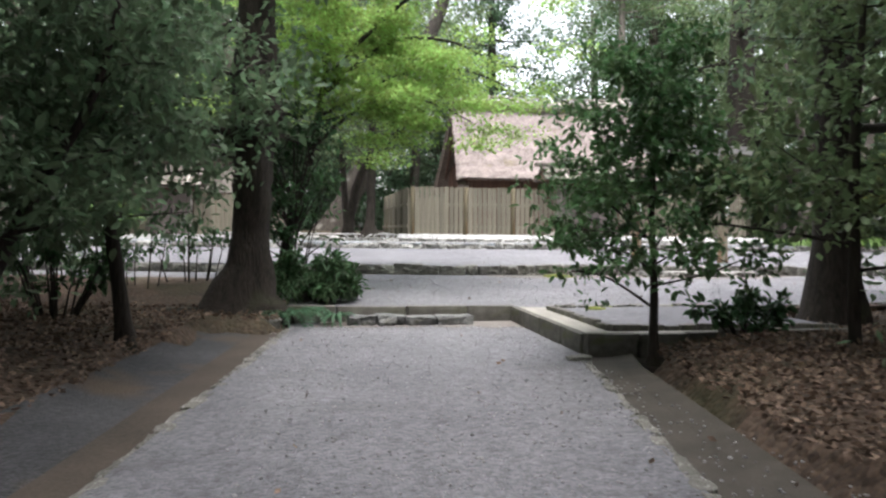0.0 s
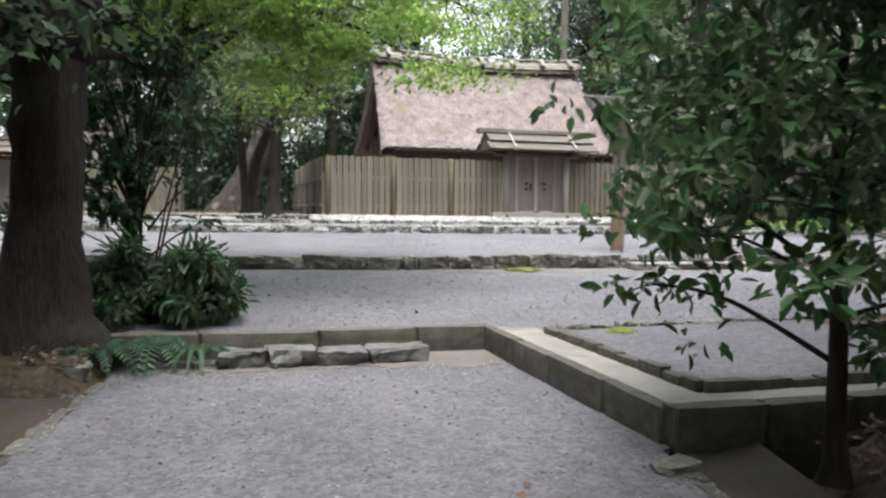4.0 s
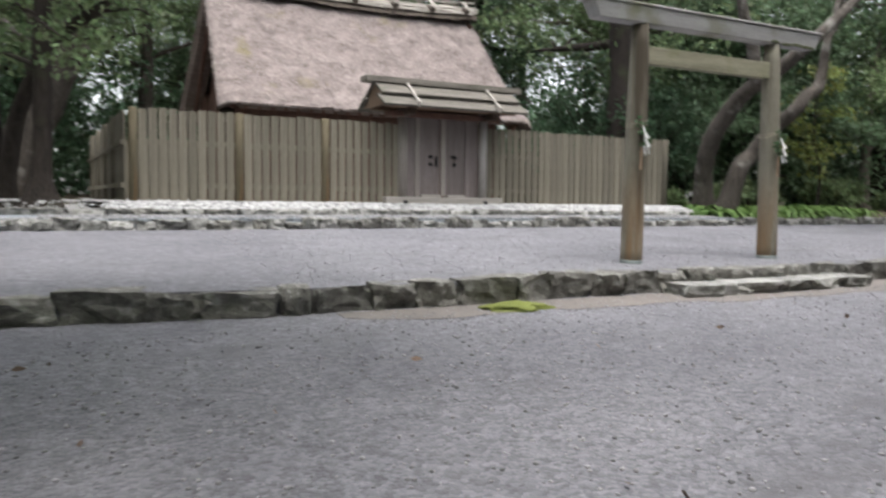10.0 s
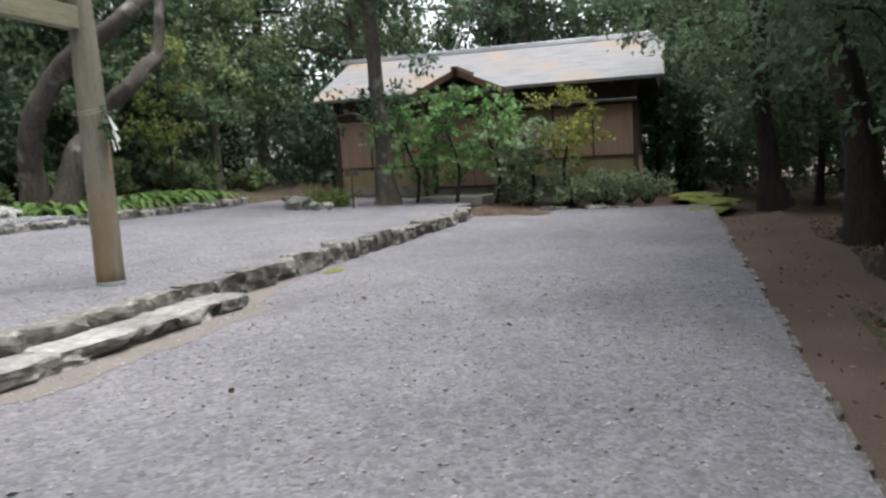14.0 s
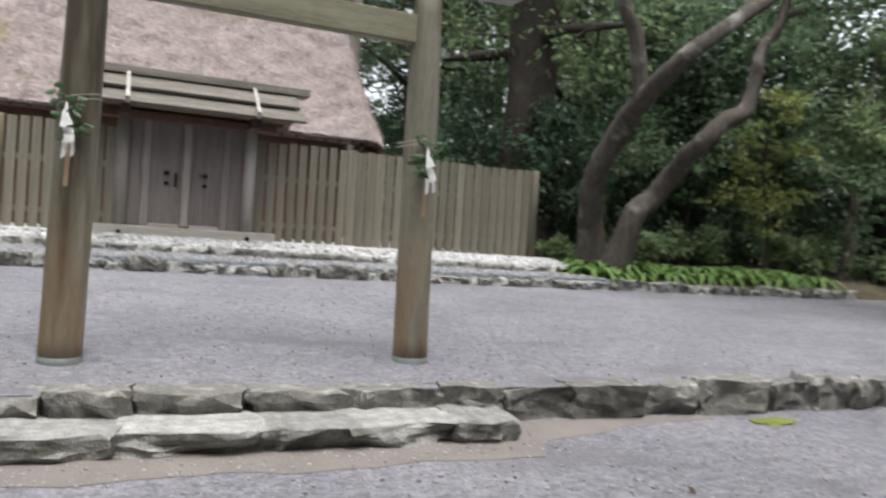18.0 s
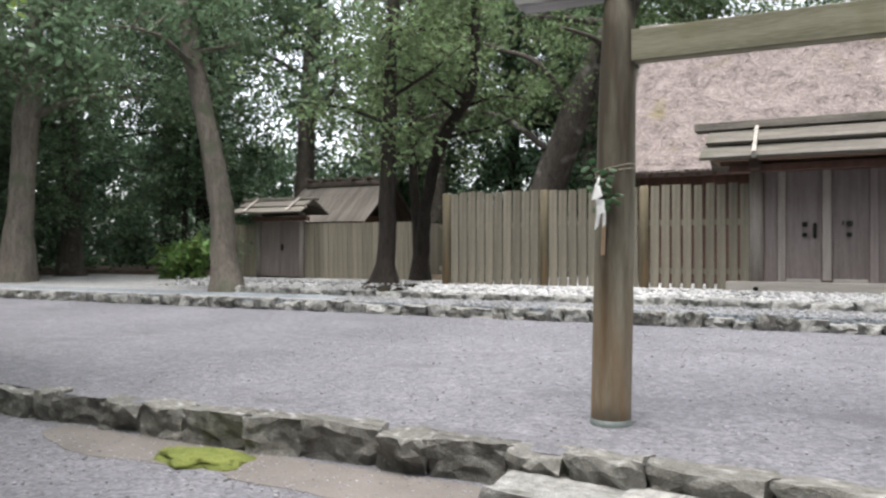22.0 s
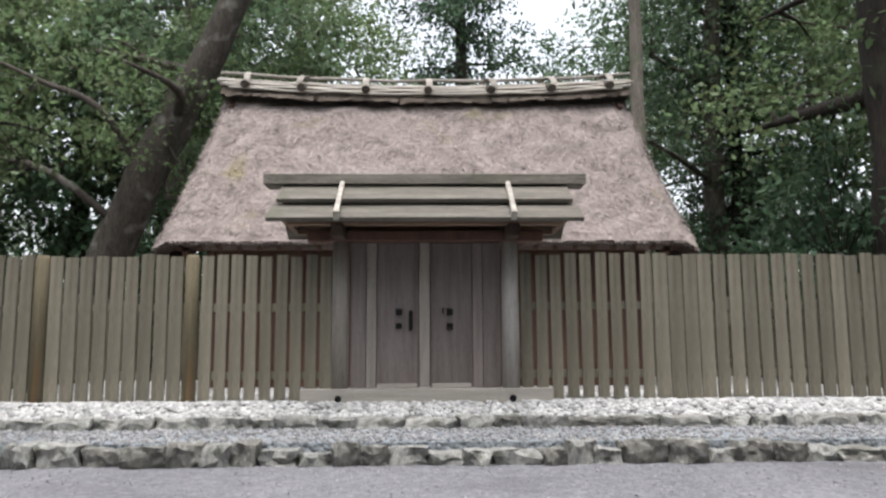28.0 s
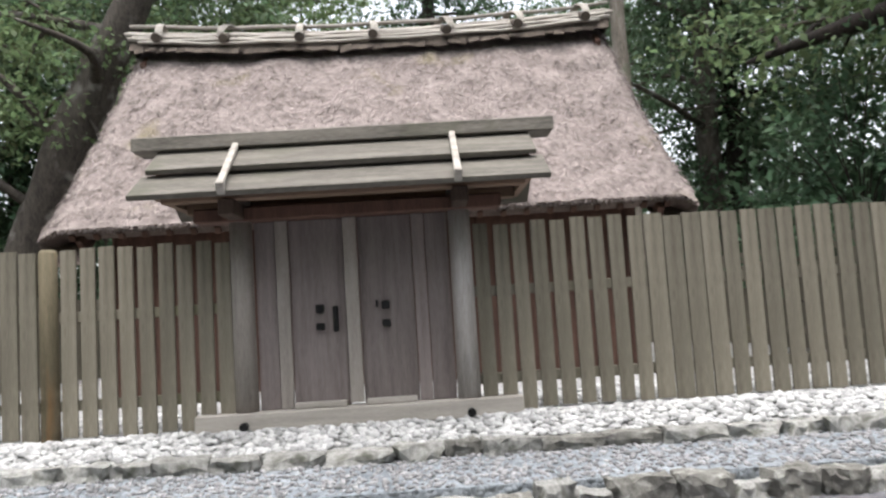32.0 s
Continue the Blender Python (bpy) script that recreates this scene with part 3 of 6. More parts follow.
def stone_mesh(name, seed, mat, jag=0.12, flat_top=True, cuts=2, undercut=0.0):
    bm = bmesh.new()
    bmesh.ops.create_cube(bm, size=1.0)
    bmesh.ops.subdivide_edges(bm, edges=bm.edges[:], cuts=cuts, use_grid_fill=True)
    r = random.Random(seed)
    off = Vector((r.random() * 50, r.random() * 50, r.random() * 50))
    for v in bm.verts:
        c = v.co.copy()
        rnd = 1 - 0.05 * (max(abs(c.x), abs(c.y), abs(c.z)) > 0.49) * ((abs(c.x) > 0.4) + (abs(c.y) > 0.4) + (abs(c.z) > 0.4) - 1)
        nn = noise.noise_vector(c * 1.6 + off) + 0.45 * noise.noise_vector(c * 4.2 + off) + 0.26 * noise.noise_vector(c * 9.5 + off)
        hollow = 0.45 + 0.9 * abs(noise.noise(Vector((c.x * 3.2, c.y, 0)) + off))
        lip = 1 - undercut * hollow * min(1.0, max(0.0, (0.42 - c.z) / 0.45))
        top = c.z > 0.45
        end = 0.985 if undercut > 0.3 else rnd
        v.co = Vector((c.x * (end if not top else 0.99) + nn.x * jag * 0.5, c.y * rnd * lip + nn.y * jag * 1.2, (c.z - 0.02 + nn.z * jag * 0.3) if top else c.z * rnd + nn.z * jag * 0.7))
    bmesh.ops.triangulate(bm, faces=bm.faces[:])
    return mesh_of(name, bm, mat)


ROCKS = [stone_mesh("edging_stone", i, M_ROCK, jag=0.27, cuts=5, undercut=0.12) for i in range(9)]
SLABS = [stone_mesh("step_slab", 120 + i, M_ROCKPALE, jag=0.17, cuts=7, undercut=0.5) for i in range(6)]
HOLLOWS = [stone_mesh("hollow_stone", 150 + i, M_DARKROCK, jag=0.24, cuts=6, undercut=0.7) for i in range(5)]
PALES = [stone_mesh("pale_stone", 40 + i, M_ROCKPALE, jag=0.34, cuts=4) for i in range(9)]
CUTS = [stone_mesh("cut_block", 80 + i, M_CUT, jag=0.075, cuts=5) for i in range(5)]


def stone_row(name, meshes, run, length, height, depth, label, category="stone edging", gap=0.01, jit=0.03, piece="stone", vary=0.35, rough_top=0.1):
    """Stones laid end to end along a polyline of (x, y, z of the foot)."""
    row = empty(name, None, label, category, kind="structure")
    for (xa, ya, za), (xb, yb, zb) in zip(run, run[1:]):
        total = math.hypot(xb - xa, yb - ya)
        ang = math.degrees(math.atan2(yb - ya, xb - xa))
        s = 0.0
        while s < total - 0.08:
            ln = min(length * (1 + rng.uniform(-vary, vary)), total - s)
            if total - s - ln < length * 0.4:
                ln = total - s
            u = (s + ln / 2) / total
            h = height * (1 + rng.uniform(-rough_top, rough_top))
            ob = new(piece, rng.choice(meshes))
            ob.parent = row
            ob.matrix_basis = pose(xa + (xb - xa) * u, ya + (yb - ya) * u + rng.uniform(-jit, jit), za + (zb - za) * u + h / 2 - 0.04, rng.uniform(-60, 60) * jit, rng.uniform(-60, 60) * jit, ang + rng.uniform(-90, 90) * jit + rng.choice((0, 180))) @ Matrix.Diagonal((ln - gap, depth * (1 + rng.uniform(-jit, jit) * 5), h + 0.08, 1))
            s += ln
    return row


stone_row("low_step_kerb", CUTS, [(-1.2, STEP_Y + 0.12, -0.12), (4.5, STEP_Y + 0.1, -0.12)], 1.0, 0.31, 0.2, "low kerb of squared grey stone blocks", jit=0.008, piece="block", rough_top=0.03)
stone_row("path_side_kerb", CUTS, [(4.47, STEP_Y + 0.02, -0.1), (4.44, 10.05, -0.09)], 0.9, 0.28, 0.12, "low kerb of squared stone beside the gravel path", jit=0.005, piece="block", rough_top=0.03)
stone_row("gutter_front_kerb", CUTS, [(4.42, 10.02, -0.05), (8.1, 10.0, 0.0)], 0.7, 0.24, 0.16, "dark stone kerb along the concrete gutter", jit=0.006, piece="block")
stone_row("gutter_inner_kerb", CUTS, [(4.92, 13.0, 0.1), (4.9, 10.38, 0.1), (8.1, 10.42, 0.1)], 0.3, 0.15, 0.1, "thin stone kerb on the inner side of the gutter", jit=0.014, gap=0.02, piece="block")
stone_row("gravel_bed_edging", ROCKS, [(5.0, 13.02, 0.12), (8.1, 13.25, 0.12)], 0.42, 0.11, 0.14, "half-buried stones edging the small gravel bed", piece="stone", gap=0.08)
stone_row("terrace_wall", ROCKS, [(-13, wall_y(-13) + 0.12, 0.3), (-3, wall_y(-3) + 0.12, 0.34), (5, wall_y(5) + 0.12, 0.37), (21.4, WALL_Y + 0.12, 0.37), (23.6, 19.3, 0.36)], 0.52, 0.245, 0.26, "weathered rough stone edge wall of the gravel terrace")
stone_row("terrace_step", SLABS, [(8.98, 18.54, 0.325), (11.93, 18.52, 0.325)], 0.6, 0.165, 0.46, "rough pale stone step up to the terrace", gap=-0.06, jit=0.002, vary=0.2, rough_top=0.012)
stone_row("kerb_row_front", PALES + ROCKS[:4], [(-13.2, KERB_Y, 0.8), (17, KERB_Y, 0.81), (23.6, 25.35, 0.8)], 0.33, 0.17, 0.24, "row of rough pale edging stones before the shrine", rough_top=0.3, jit=0.04)
stone_row("kerb_row_back", PALES + ROCKS[:3], [(-0.2, KERB2_Y + 0.25, 0.97), (4, KERB2_Y, 0.97), (17.0, KERB2_Y, 0.97)], 0.4, 0.17, 0.2, "low row of edging stones before the white gravel")
stone_row("step_stone_row", HOLLOWS, [(1.7, 13.13, -0.12), (3.68, 13.15, -0.12)], 0.495, 0.21, 0.36, "rough flat-topped stones forming a low step", gap=0.02, jit=0.03, vary=0.16)
stone_row("path_edging_left", ROCKS, [(path_left(-6), -6, z_low(0, 0) - 0.07), (path_left(12.6), 12.6, z_low(0, 12) - 0.07)], 0.36, 0.08, 0.11, "small half-sunk stones lining the gravel path", gap=0.04)
stone_row("path_edging_right", ROCKS, [(path_right(-4), -4, z_low(0, 0) - 0.07), (path_right(9.6), 9.6, z_low(0, 9) - 0.07)], 0.36, 0.08, 0.1, "small half-sunk stones lining the gravel path", gap=0.05)
stone_row("court_edging", ROCKS, [(8.1, 13.3, 0.1), (8.16, 13.62, 0.1), (9.5, 13.63, 0.12), (22.6, 13.72, 0.36)], 0.36, 0.05, 0.07, "thin sunken stones at the gravel court's edge", gap=0.09)

for x, y, z, sx, sy, sz, a in ((4.22, 9.62, z_low(4, 9.5) + 0.01, 0.27, 0.17, 0.07, 20), (0.4, 12.72, -0.02, 0.62, 0.26, 0.22, 4)):
    ob = new("flat_stone", ROCKS[2])
    ob.matrix_basis = pose(x, y, z, 0, 0, a) @ Matrix.Diagonal((sx, sy, sz, 1))
    tagged(ob, "weathered flat stone beside the gravel path", "stone")
stone_row("garden_edging", ROCKS + PALES[:3], [(23.8, 19.3, 0.33), (24.2, 18.0, 0.3), (23.8, 16.5, 0.3), (23.6, 14.6, 0.3)], 0.5, 0.13, 0.3, "mixed stones edging the house garden", gap=0.04, jit=0.05, rough_top=0.35)
r5 = random.Random(9)
xs_ = [5.2 + 0.15 * i for i in range(58)]


def strip_width(x):
    w = 0.5 if x < 9 else (0.66 if x < 12 else max(0.02, 0.4 - 0.16 * (x - 12)))
    return max(0.012, min(w, 0.2 + 0.35 * (x - 5.2)) + 0.16 * noise.noise(Vector((x * 0.8, 3, 0))) + 0.09 * noise.noise(Vector((x * 2.9, 8, 0))))


near = [(x, wall_y(x) - 0.01 - strip_width(x) if x <= 5 else WALL_Y - 0.01 - strip_width(x)) for x in xs_]
far_ = [(x, WALL_Y - 0.01 if x > 5 else wall_y(x) - 0.01) for x in xs_[::-1]]
tagged(new("sandy_strip", mesh_of("sandy_strip", prism(near + far_, 0.0, lambda x, y: z_mid(x, y) + 0.0035), M_SAND)), "bare sandy earth along the foot of the terrace wall", "ground", kind="structure")
for x, y, s in ((21.9, 22.9, 0.5), (22.6, 23.4, 0.42), (23.4, 22.6, 0.36), (21.6, 22.2, 0.3)):
    ob = new("garden_rock", r5.choice(PALES))
    ob.matrix_basis = pose(x, y, z_up(x, y) + s * 0.2, 0, 0, r5.uniform(0, 360)) @ Matrix.Diagonal((s * 1.4, s, s * 0.8, 1))
    tagged(ob, "rough grey rock beside the garden grass", "rock", group="garden rocks")

# ---- shrine fence ----


def board_mesh(name, w, h, d, mat, top=0.018):
    bm = bmesh.new()
    prof = [(-w / 2, 0), (w / 2, 0), (w / 2, h - top), (w / 2 - top, h), (-w / 2 + top, h), (-w / 2, h - top)]
    a = [bm.verts.new((x, -d / 2, z)) for x, z in prof]
    b = [bm.verts.new((x, d / 2, z)) for x, z in prof]
    bm.faces.new(a)
    bm.faces.new(b[::-1])
    for i in range(6):
        j = (i + 1) % 6
        bm.faces.new((a[j], a[i], b[i], b[j]))
    return mesh_of(name, bm, mat)


FB = [board_mesh("board", w, 1.0, 0.028, M_BOARD, top=0.004) for w in (0.133, 0.139, 0.136)]


def fence_run(fence, xa, ya, xb, yb, z0, z1, pitch=0.168, width_scale=None, posts=(), post_mat=None):
    total = math.hypot(xb - xa, yb - ya)
    ang = math.degrees(math.atan2(yb - ya, xb - xa))
    n = max(1, round(total / pitch))
    posts = [(math.floor(p / total * n) + 0.5) * total / n for p in posts]
    for i in range(n):
        s = (i + 0.5) / n
        x, y = xa + (xb - xa) * s, ya + (yb - ya) * s
        if any(abs(s * total - p) < 0.085 for p in posts):
            continue
        ws = width_scale(x) if width_scale else 1.0
        ob = new("board", rng.choice(FB))
        ob.parent = fence
        ob.matrix_basis = pose(x, y + rng.uniform(-0.004, 0.004), z0 + rng.uniform(-0.01, 0.015), 0, rng.uniform(-0.35, 0.35), ang) @ Matrix.Diagonal((ws, 1, z1 - z0 + rng.uniform(-0.012, 0.012), 1))
    for p in posts:
        x, y = xa + (xb - xa) * p / total, ya + (yb - ya) * p / total
        bm = bmesh.new()
        tube(bm, [(0, 0, -0.15), (0, 0, z1 - z0 - 0.02), (0, 0, z1 - z0 + 0.01)], [0.078, 0.076, 0.06], 14)
        ob = part("post", bm, post_mat or M_POSTWOOD, fence, "round fence post", True)
        ob.matrix_basis = pose(x, y, z0)
    for zr in (z0 + 0.2 * (z1 - z0) - 0.05, z0 + 0.64 * (z1 - z0)):
        ob = part("rail", boxm(-total / 2, total / 2, 0.016, 0.075, -0.045, 0.045, bevel=0.006), M_BOARD, fence)
        ob.matrix_basis = pose((xa + xb) / 2, (ya + yb) / 2, zr, 0, 0, ang)


def gap_near_gate(x):
    d = min(abs(x - 9.5), abs(x - 11.7))
    return 0.92 if d < 1.5 else (1.16 if x > 12 and d < 2.1 else 1.02)


fence = empty("shrine_fence", None, "tall weathered plank fence with narrow gaps around the thatched shrine", "fence")
fence_run(fence, 4.41, FENCE_Y, 9.56, FENCE_Y, 1.27, 2.87, width_scale=gap_near_gate, posts=(0.08, 1.92, 3.5))
fence_run(fence, 11.64, FENCE_Y, 16.9, FENCE_Y, 1.27, 2.88, width_scale=gap_near_gate, posts=(5.2,), post_mat=M_BOARD)
fence_run(fence, 4.37, FENCE_Y + 0.1, 4.37, 36.0, 1.27, 2.85, width_scale=lambda x: 1.1, posts=(1.8, 3.6, 5.4, 7.2), post_mat=M_BOARD)
fence_run(fence, 16.95, FENCE_Y + 0.1, 16.95, 36.0, 1.27, 2.88, width_scale=lambda x: 1.15, posts=(1.8, 3.6, 5.4, 7.2), post_mat=M_BOARD)
fence_run(fence, 4.4, 36.05, 16.9, 36.05, 1.27, 2.88, width_scale=lambda x: 1.15)

# ---- gate ----
gate = empty("shrine_gate", pose(10.59, FENCE_Y, 0), "closed grey wooden gate with a small plank roof in the fence", "gate")
GX = 0.95
part("sill", boxm(-1.37, 1.4, -0.13, 0.1, 1.235, 1.395, bevel=0.01), M_SILL, gate, "pale wooden sill beam")
for s in (-1, 1):
    bm = bmesh.new()
    tube(bm, [(0, -0.19, 0), (0, 0.05, 0)], [0.036, 0.036], 12)
    o = part("iron_peg", bm, M_BLACK, gate, "dark round peg end")
    o.matrix_basis = pose(s * GX, 0, 1.29)
    bm = bmesh.new()
    tube(bm, [(0, 0, 1.395), (0, 0, 2.2), (0, 0, 3.28)], [0.1, 0.097, 0.095], 16)
    o = part("gate_post", bm, M_BLEACHED if s > 0 else M_GATEPALE, gate, "bleached round gate post", True)
    o.matrix_basis = pose(s * GX, 0, 0)
    part("bracket_block", boxm(s * GX - 0.065, s * GX + 0.065, -0.5, 0.1, 3.03, 3.16, bevel=0.008), M_HOUSEDARK, gate, "dark bracket block")
panels = [(-0.845, -0.665, 0.03, M_GATE), (-0.664, -0.55, 0.0, M_GATEPALE), (-0.549, -0.072, 0.035, M_GATE), (0.048, 0.525, 0.035, M_GATE), (0.526, 0.64, 0.012, M_GATE), (0.641, 0.845, 0.03, M_GATE)]
leaves = []
names = ["side_plank", "stile", "door_leaf", "door_leaf", "stile", "side_plank"]
for (a, b, y, m), nm in zip(panels, names):
    leaf_ = part(nm, boxm(a + 0.002, b - 0.002, y, y + 0.05, 1.396, 3.02, bevel=0.005), m, gate)
    if nm == "door_leaf":
        leaves.append(leaf_)
part("meeting_batten", boxm(-0.07, 0.046, -0.02, 0.03, 1.42, 3.02, bevel=0.006), M_GATEPALE, gate, "pale batten where the door leaves meet")
for a, b in ((-0.56, -0.075), (0.05, 0.52)):
    part("foot_board", boxm(a + 0.02, b - 0.02, -0.06, 0.03, 1.397, 1.445, bevel=0.006), M_SILL, gate)
for x, gleaf in zip((-0.30, 0.27), leaves):
    fit_ = part("latch_block", boxm(-0.035, 0.035, -0.02, 0.034, 2.2, 2.27, bevel=0.008), M_BLACK, gleaf, "black iron latch block")
    fit_.matrix_basis = pose(x, 0, 0)
    o = part("latch_block", boxm(-0.035, 0.035, -0.02, 0.034, 2.05, 2.11, bevel=0.008), M_BLACK, gleaf, "black iron latch block")
    o.matrix_basis = pose(x, 0, 0)
part("latch_bar", boxm(-0.19, -0.145, -0.012, 0.034, 2.03, 2.25, bevel=0.008), M_BLACK, leaves[0], "black iron latch bar")
part("latch_pin", boxm(0.185, 0.205, -0.005, 0.034, 2.22, 2.28, bevel=0.003), M_BLACK, leaves[1])
part("lintel", boxm(-0.86, 0.86, -0.05, 0.06, 3.021, 3.115, bevel=0.006), M_GATE, gate)
part("cross_beam", boxm(-1.32, 1.32, -0.14, 0.1, 3.02, 3.14, bevel=0.012), M_HALLWOOD, gate, "dark beam under the gate roof")
part("purlin", boxm(-1.5, 1.5, -0.42, -0.3, 3.16, 3.26, bevel=0.01), M_SOFFIT, gate, "brown purlin under the roof planks")
part("purlin", boxm(-1.5, 1.5, 0.3, 0.42, 3.16, 3.26, bevel=0.01), M_SOFFIT, gate)
part("eave_board", boxm(-1.5, 1.5, -0.6, -0.425, 3.2, 3.225, bevel=0.004), M_SOFFIT, gate, "brown board under the eave")
for s in (-1, 1):
    bm = bmesh.new()
    prof = [(-0.6, 3.2), (0.6, 3.2), (0.1, 3.62), (-0.1, 3.62)]
    a = [bm.verts.new((s * 1.5, y, z)) for y, z in prof]
    b = [bm.verts.new((s * 1.56, y, z)) for y, z in prof]
    bm.faces.new(a)
    bm.faces.new(b[::-1])
    for i in range(4):
        bm.faces.new((a[i], b[i], b[(i + 1) % 4], a[(i + 1) % 4]))
    bmesh.ops.recalc_face_normals(bm, faces=bm.faces[:])
    part("gable_board", bm, M_SOFFIT, gate, "brown triangular gable board")
for side in (-1, 1):
    for k, (y0, z0, y1, z1, half) in enumerate(((-0.7, 3.17, -0.33, 3.39, 1.67), (-0.43, 3.42, -0.02, 3.68, 1.61))):
        L = math.hypot(y1 - y0, z1 - z0)
        bm = boxm(-half, half, 0, L, -0.024, 0.024, bevel=0.004)
        o = part("roof_plank", bm, M_ROOFBOARD, gate, "weathered mossy roof plank")
        m = pose(0, y0, z0, math.degrees(math.atan2(z1 - z0, y1 - y0)))
        o.matrix_basis = m if side < 0 else pose(0, 0, 0, 0, 0, 180) @ m
part("ridge_board", boxm(-1.82, 1.82, -0.16, 0.16, 3.665, 3.785, bevel=0.008), M_ROOFBOARD, gate, "heavy mossy ridge board")
for x in (-0.93, 0.93):
    for side in (-1, 1):
        bm = boxm(-0.028, 0.028, 0, 0.86, 0.02, 0.06, bevel=0.008)
        box(bm, -0.032, 0.032, -0.02, 0.05, -0.05, 0.062, bevel=0.008)
        o = part("roof_clamp", bm, M_POLE, gate, "bleached wooden clamp over the roof planks")
        m = pose(x, -0.72, 3.205, math.degrees(math.atan2(0.5, 0.67)))
        o.matrix_basis = m if side < 0 else pose(0, 0, 0, 0, 0, 180) @ pose(-2 * x, 0, 0) @ m

# ---- thatched hall ----
hall = empty("thatched_hall", pose(10.63, 32.6, 0), "old wooden shrine hall with a thick weathered thatched roof", "shrine hall")
EAVE, RIDGE_Z, HALF_E, HALF_R = 2.9, 6.72, 4.1, 3.84


def thatch_point(u, v, sgn):
    """u across the roof, v from eave to ridge, on the slope facing sgn."""
    half = HALF_E + (HALF_R - HALF_E) * (v ** 0.8)
    x = (u * 2 - 1) * half
    y = EAVE * (1 - v) * sgn
    z = 3.43 + (RIDGE_Z - 3.43) * v - 0.12 * math.sin(math.pi * v)
    end = min(u, 1 - u)
    z -= 0.12 * max(0, 1 - end / 0.03) ** 2
    return x, y, z


bm = bmesh.new()
NU, NV = 110, 46
for sgn in (-1, 1):
    grid = []
    for j in range(NV + 1):
        row = []
        for i in range(NU + 1):
            x, y, z = thatch_point(i / NU, j / NV, sgn)
            d = 0.05 * noise.noise(Vector((x * 1.7, j * 0.22, sgn))) + 0.035 * noise.noise(Vector((x * 5, j * 0.7, 3 + sgn)))
            row.append(bm.verts.new((x + 0.05 * noise.noise(Vector((j * 0.5, i, 2))), y - sgn * -d * 0.6, z + d)))
        grid.append(row)
    for j in range(NV):
        for i in range(NU):
            q = (grid[j][i], grid[j][i + 1], grid[j + 1][i + 1], grid[j + 1][i])
            bm.faces.new(q if sgn < 0 else q[::-1])
part("thatch", bm, M_THATCH, hall, "pinkish-brown weathered thatch", True)
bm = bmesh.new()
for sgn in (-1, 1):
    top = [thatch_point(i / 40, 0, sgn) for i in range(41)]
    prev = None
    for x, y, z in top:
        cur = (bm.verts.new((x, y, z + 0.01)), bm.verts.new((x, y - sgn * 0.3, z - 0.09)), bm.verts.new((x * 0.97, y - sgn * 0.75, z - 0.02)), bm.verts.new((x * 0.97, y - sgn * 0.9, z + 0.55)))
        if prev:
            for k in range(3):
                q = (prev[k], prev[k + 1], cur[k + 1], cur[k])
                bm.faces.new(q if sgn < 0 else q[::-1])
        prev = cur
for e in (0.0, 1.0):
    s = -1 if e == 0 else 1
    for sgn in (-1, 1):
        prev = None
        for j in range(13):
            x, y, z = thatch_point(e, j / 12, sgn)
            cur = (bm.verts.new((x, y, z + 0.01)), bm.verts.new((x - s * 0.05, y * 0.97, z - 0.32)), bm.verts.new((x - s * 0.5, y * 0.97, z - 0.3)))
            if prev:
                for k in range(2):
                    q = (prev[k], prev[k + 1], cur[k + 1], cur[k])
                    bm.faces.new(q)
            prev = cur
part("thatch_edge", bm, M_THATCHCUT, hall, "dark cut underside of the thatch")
# straw ends that roughen the slope and its outline
V, F = [], []
r2 = random.Random(21)
for k in range(9000):
    u, v, sgn = r2.random(), r2.random() ** 0.9, -1 if r2.random() < 0.75 else 1
    if r2.random() < 0.16:
        u = r2.choice((0.0, 1.0)) + r2.uniform(-0.004, 0.004)
    if v < 0.05:
        v = 0.05 + 0.2 * v
    x, y, z = thatch_point(min(max(u, 0), 1), v, sgn)
    d = 0.05 * noise.noise(Vector((x * 1.7, v * NV * 0.22, sgn)))
    a = r2.uniform(-0.5, 0.5)
    ln, w = r2.uniform(0.05, 0.17), r2.uniform(0.004, 0.013)
    dx, dy, dz = math.sin(a) * ln, sgn * 0.66 * ln, -0.62 * ln + r2.uniform(0.0, 0.05)
    b = len(V)
    z0 = z + d + 0.015
    V += [(x - w, y, z0), (x + w, y, z0), (x + w * 0.4 + dx, y + dy, z0 + dz), (x - w * 0.4 + dx, y + dy, z0 + dz)]
    F.append((b, b + 1, b + 2, b + 3))
for k in range(2200):
    sgn = -1 if r2.random() < 0.8 else 1
    x, y, z = thatch_point(r2.random(), 0.0, sgn)
    f = r2.random()
    ln, w, a = r2.uniform(0.02, 0.055), r2.uniform(0.004, 0.01), r2.uniform(-0.02, 0.02)
    y0, z0 = y + sgn * (0.012 - 0.1 * f), z + 0.02 - 0.04 * f
    b = len(V)
    V += [(x - w, y0, z0), (x + w, y0, z0), (x + w * 0.5 + a, y0 + sgn * 0.012, z0 - ln), (x - w * 0.5 + a, y0 + sgn * 0.012, z0 - ln)]
    F.append((b, b + 1, b + 2, b + 3))
ob = part("straw_fringe", raw_mesh("straw_fringe", V, F, M_STRAW), None, hall, "loose straw ends of the thatch")
ob["kind"] = "stuff"
for x0, x1, y0, y1 in ((-3.4, 3.4, -2.05, -1.95), (-3.4, 3.4, 1.95, 2.05), (-3.4, -3.3, -1.95, 1.95), (3.3, 3.4, -1.95, 1.95)):
    part("hall_wall", boxm(x0, x1, y0, y1, 1.2, 4.15), M_HALLWOOD, hall, "dark red-brown plank wall")
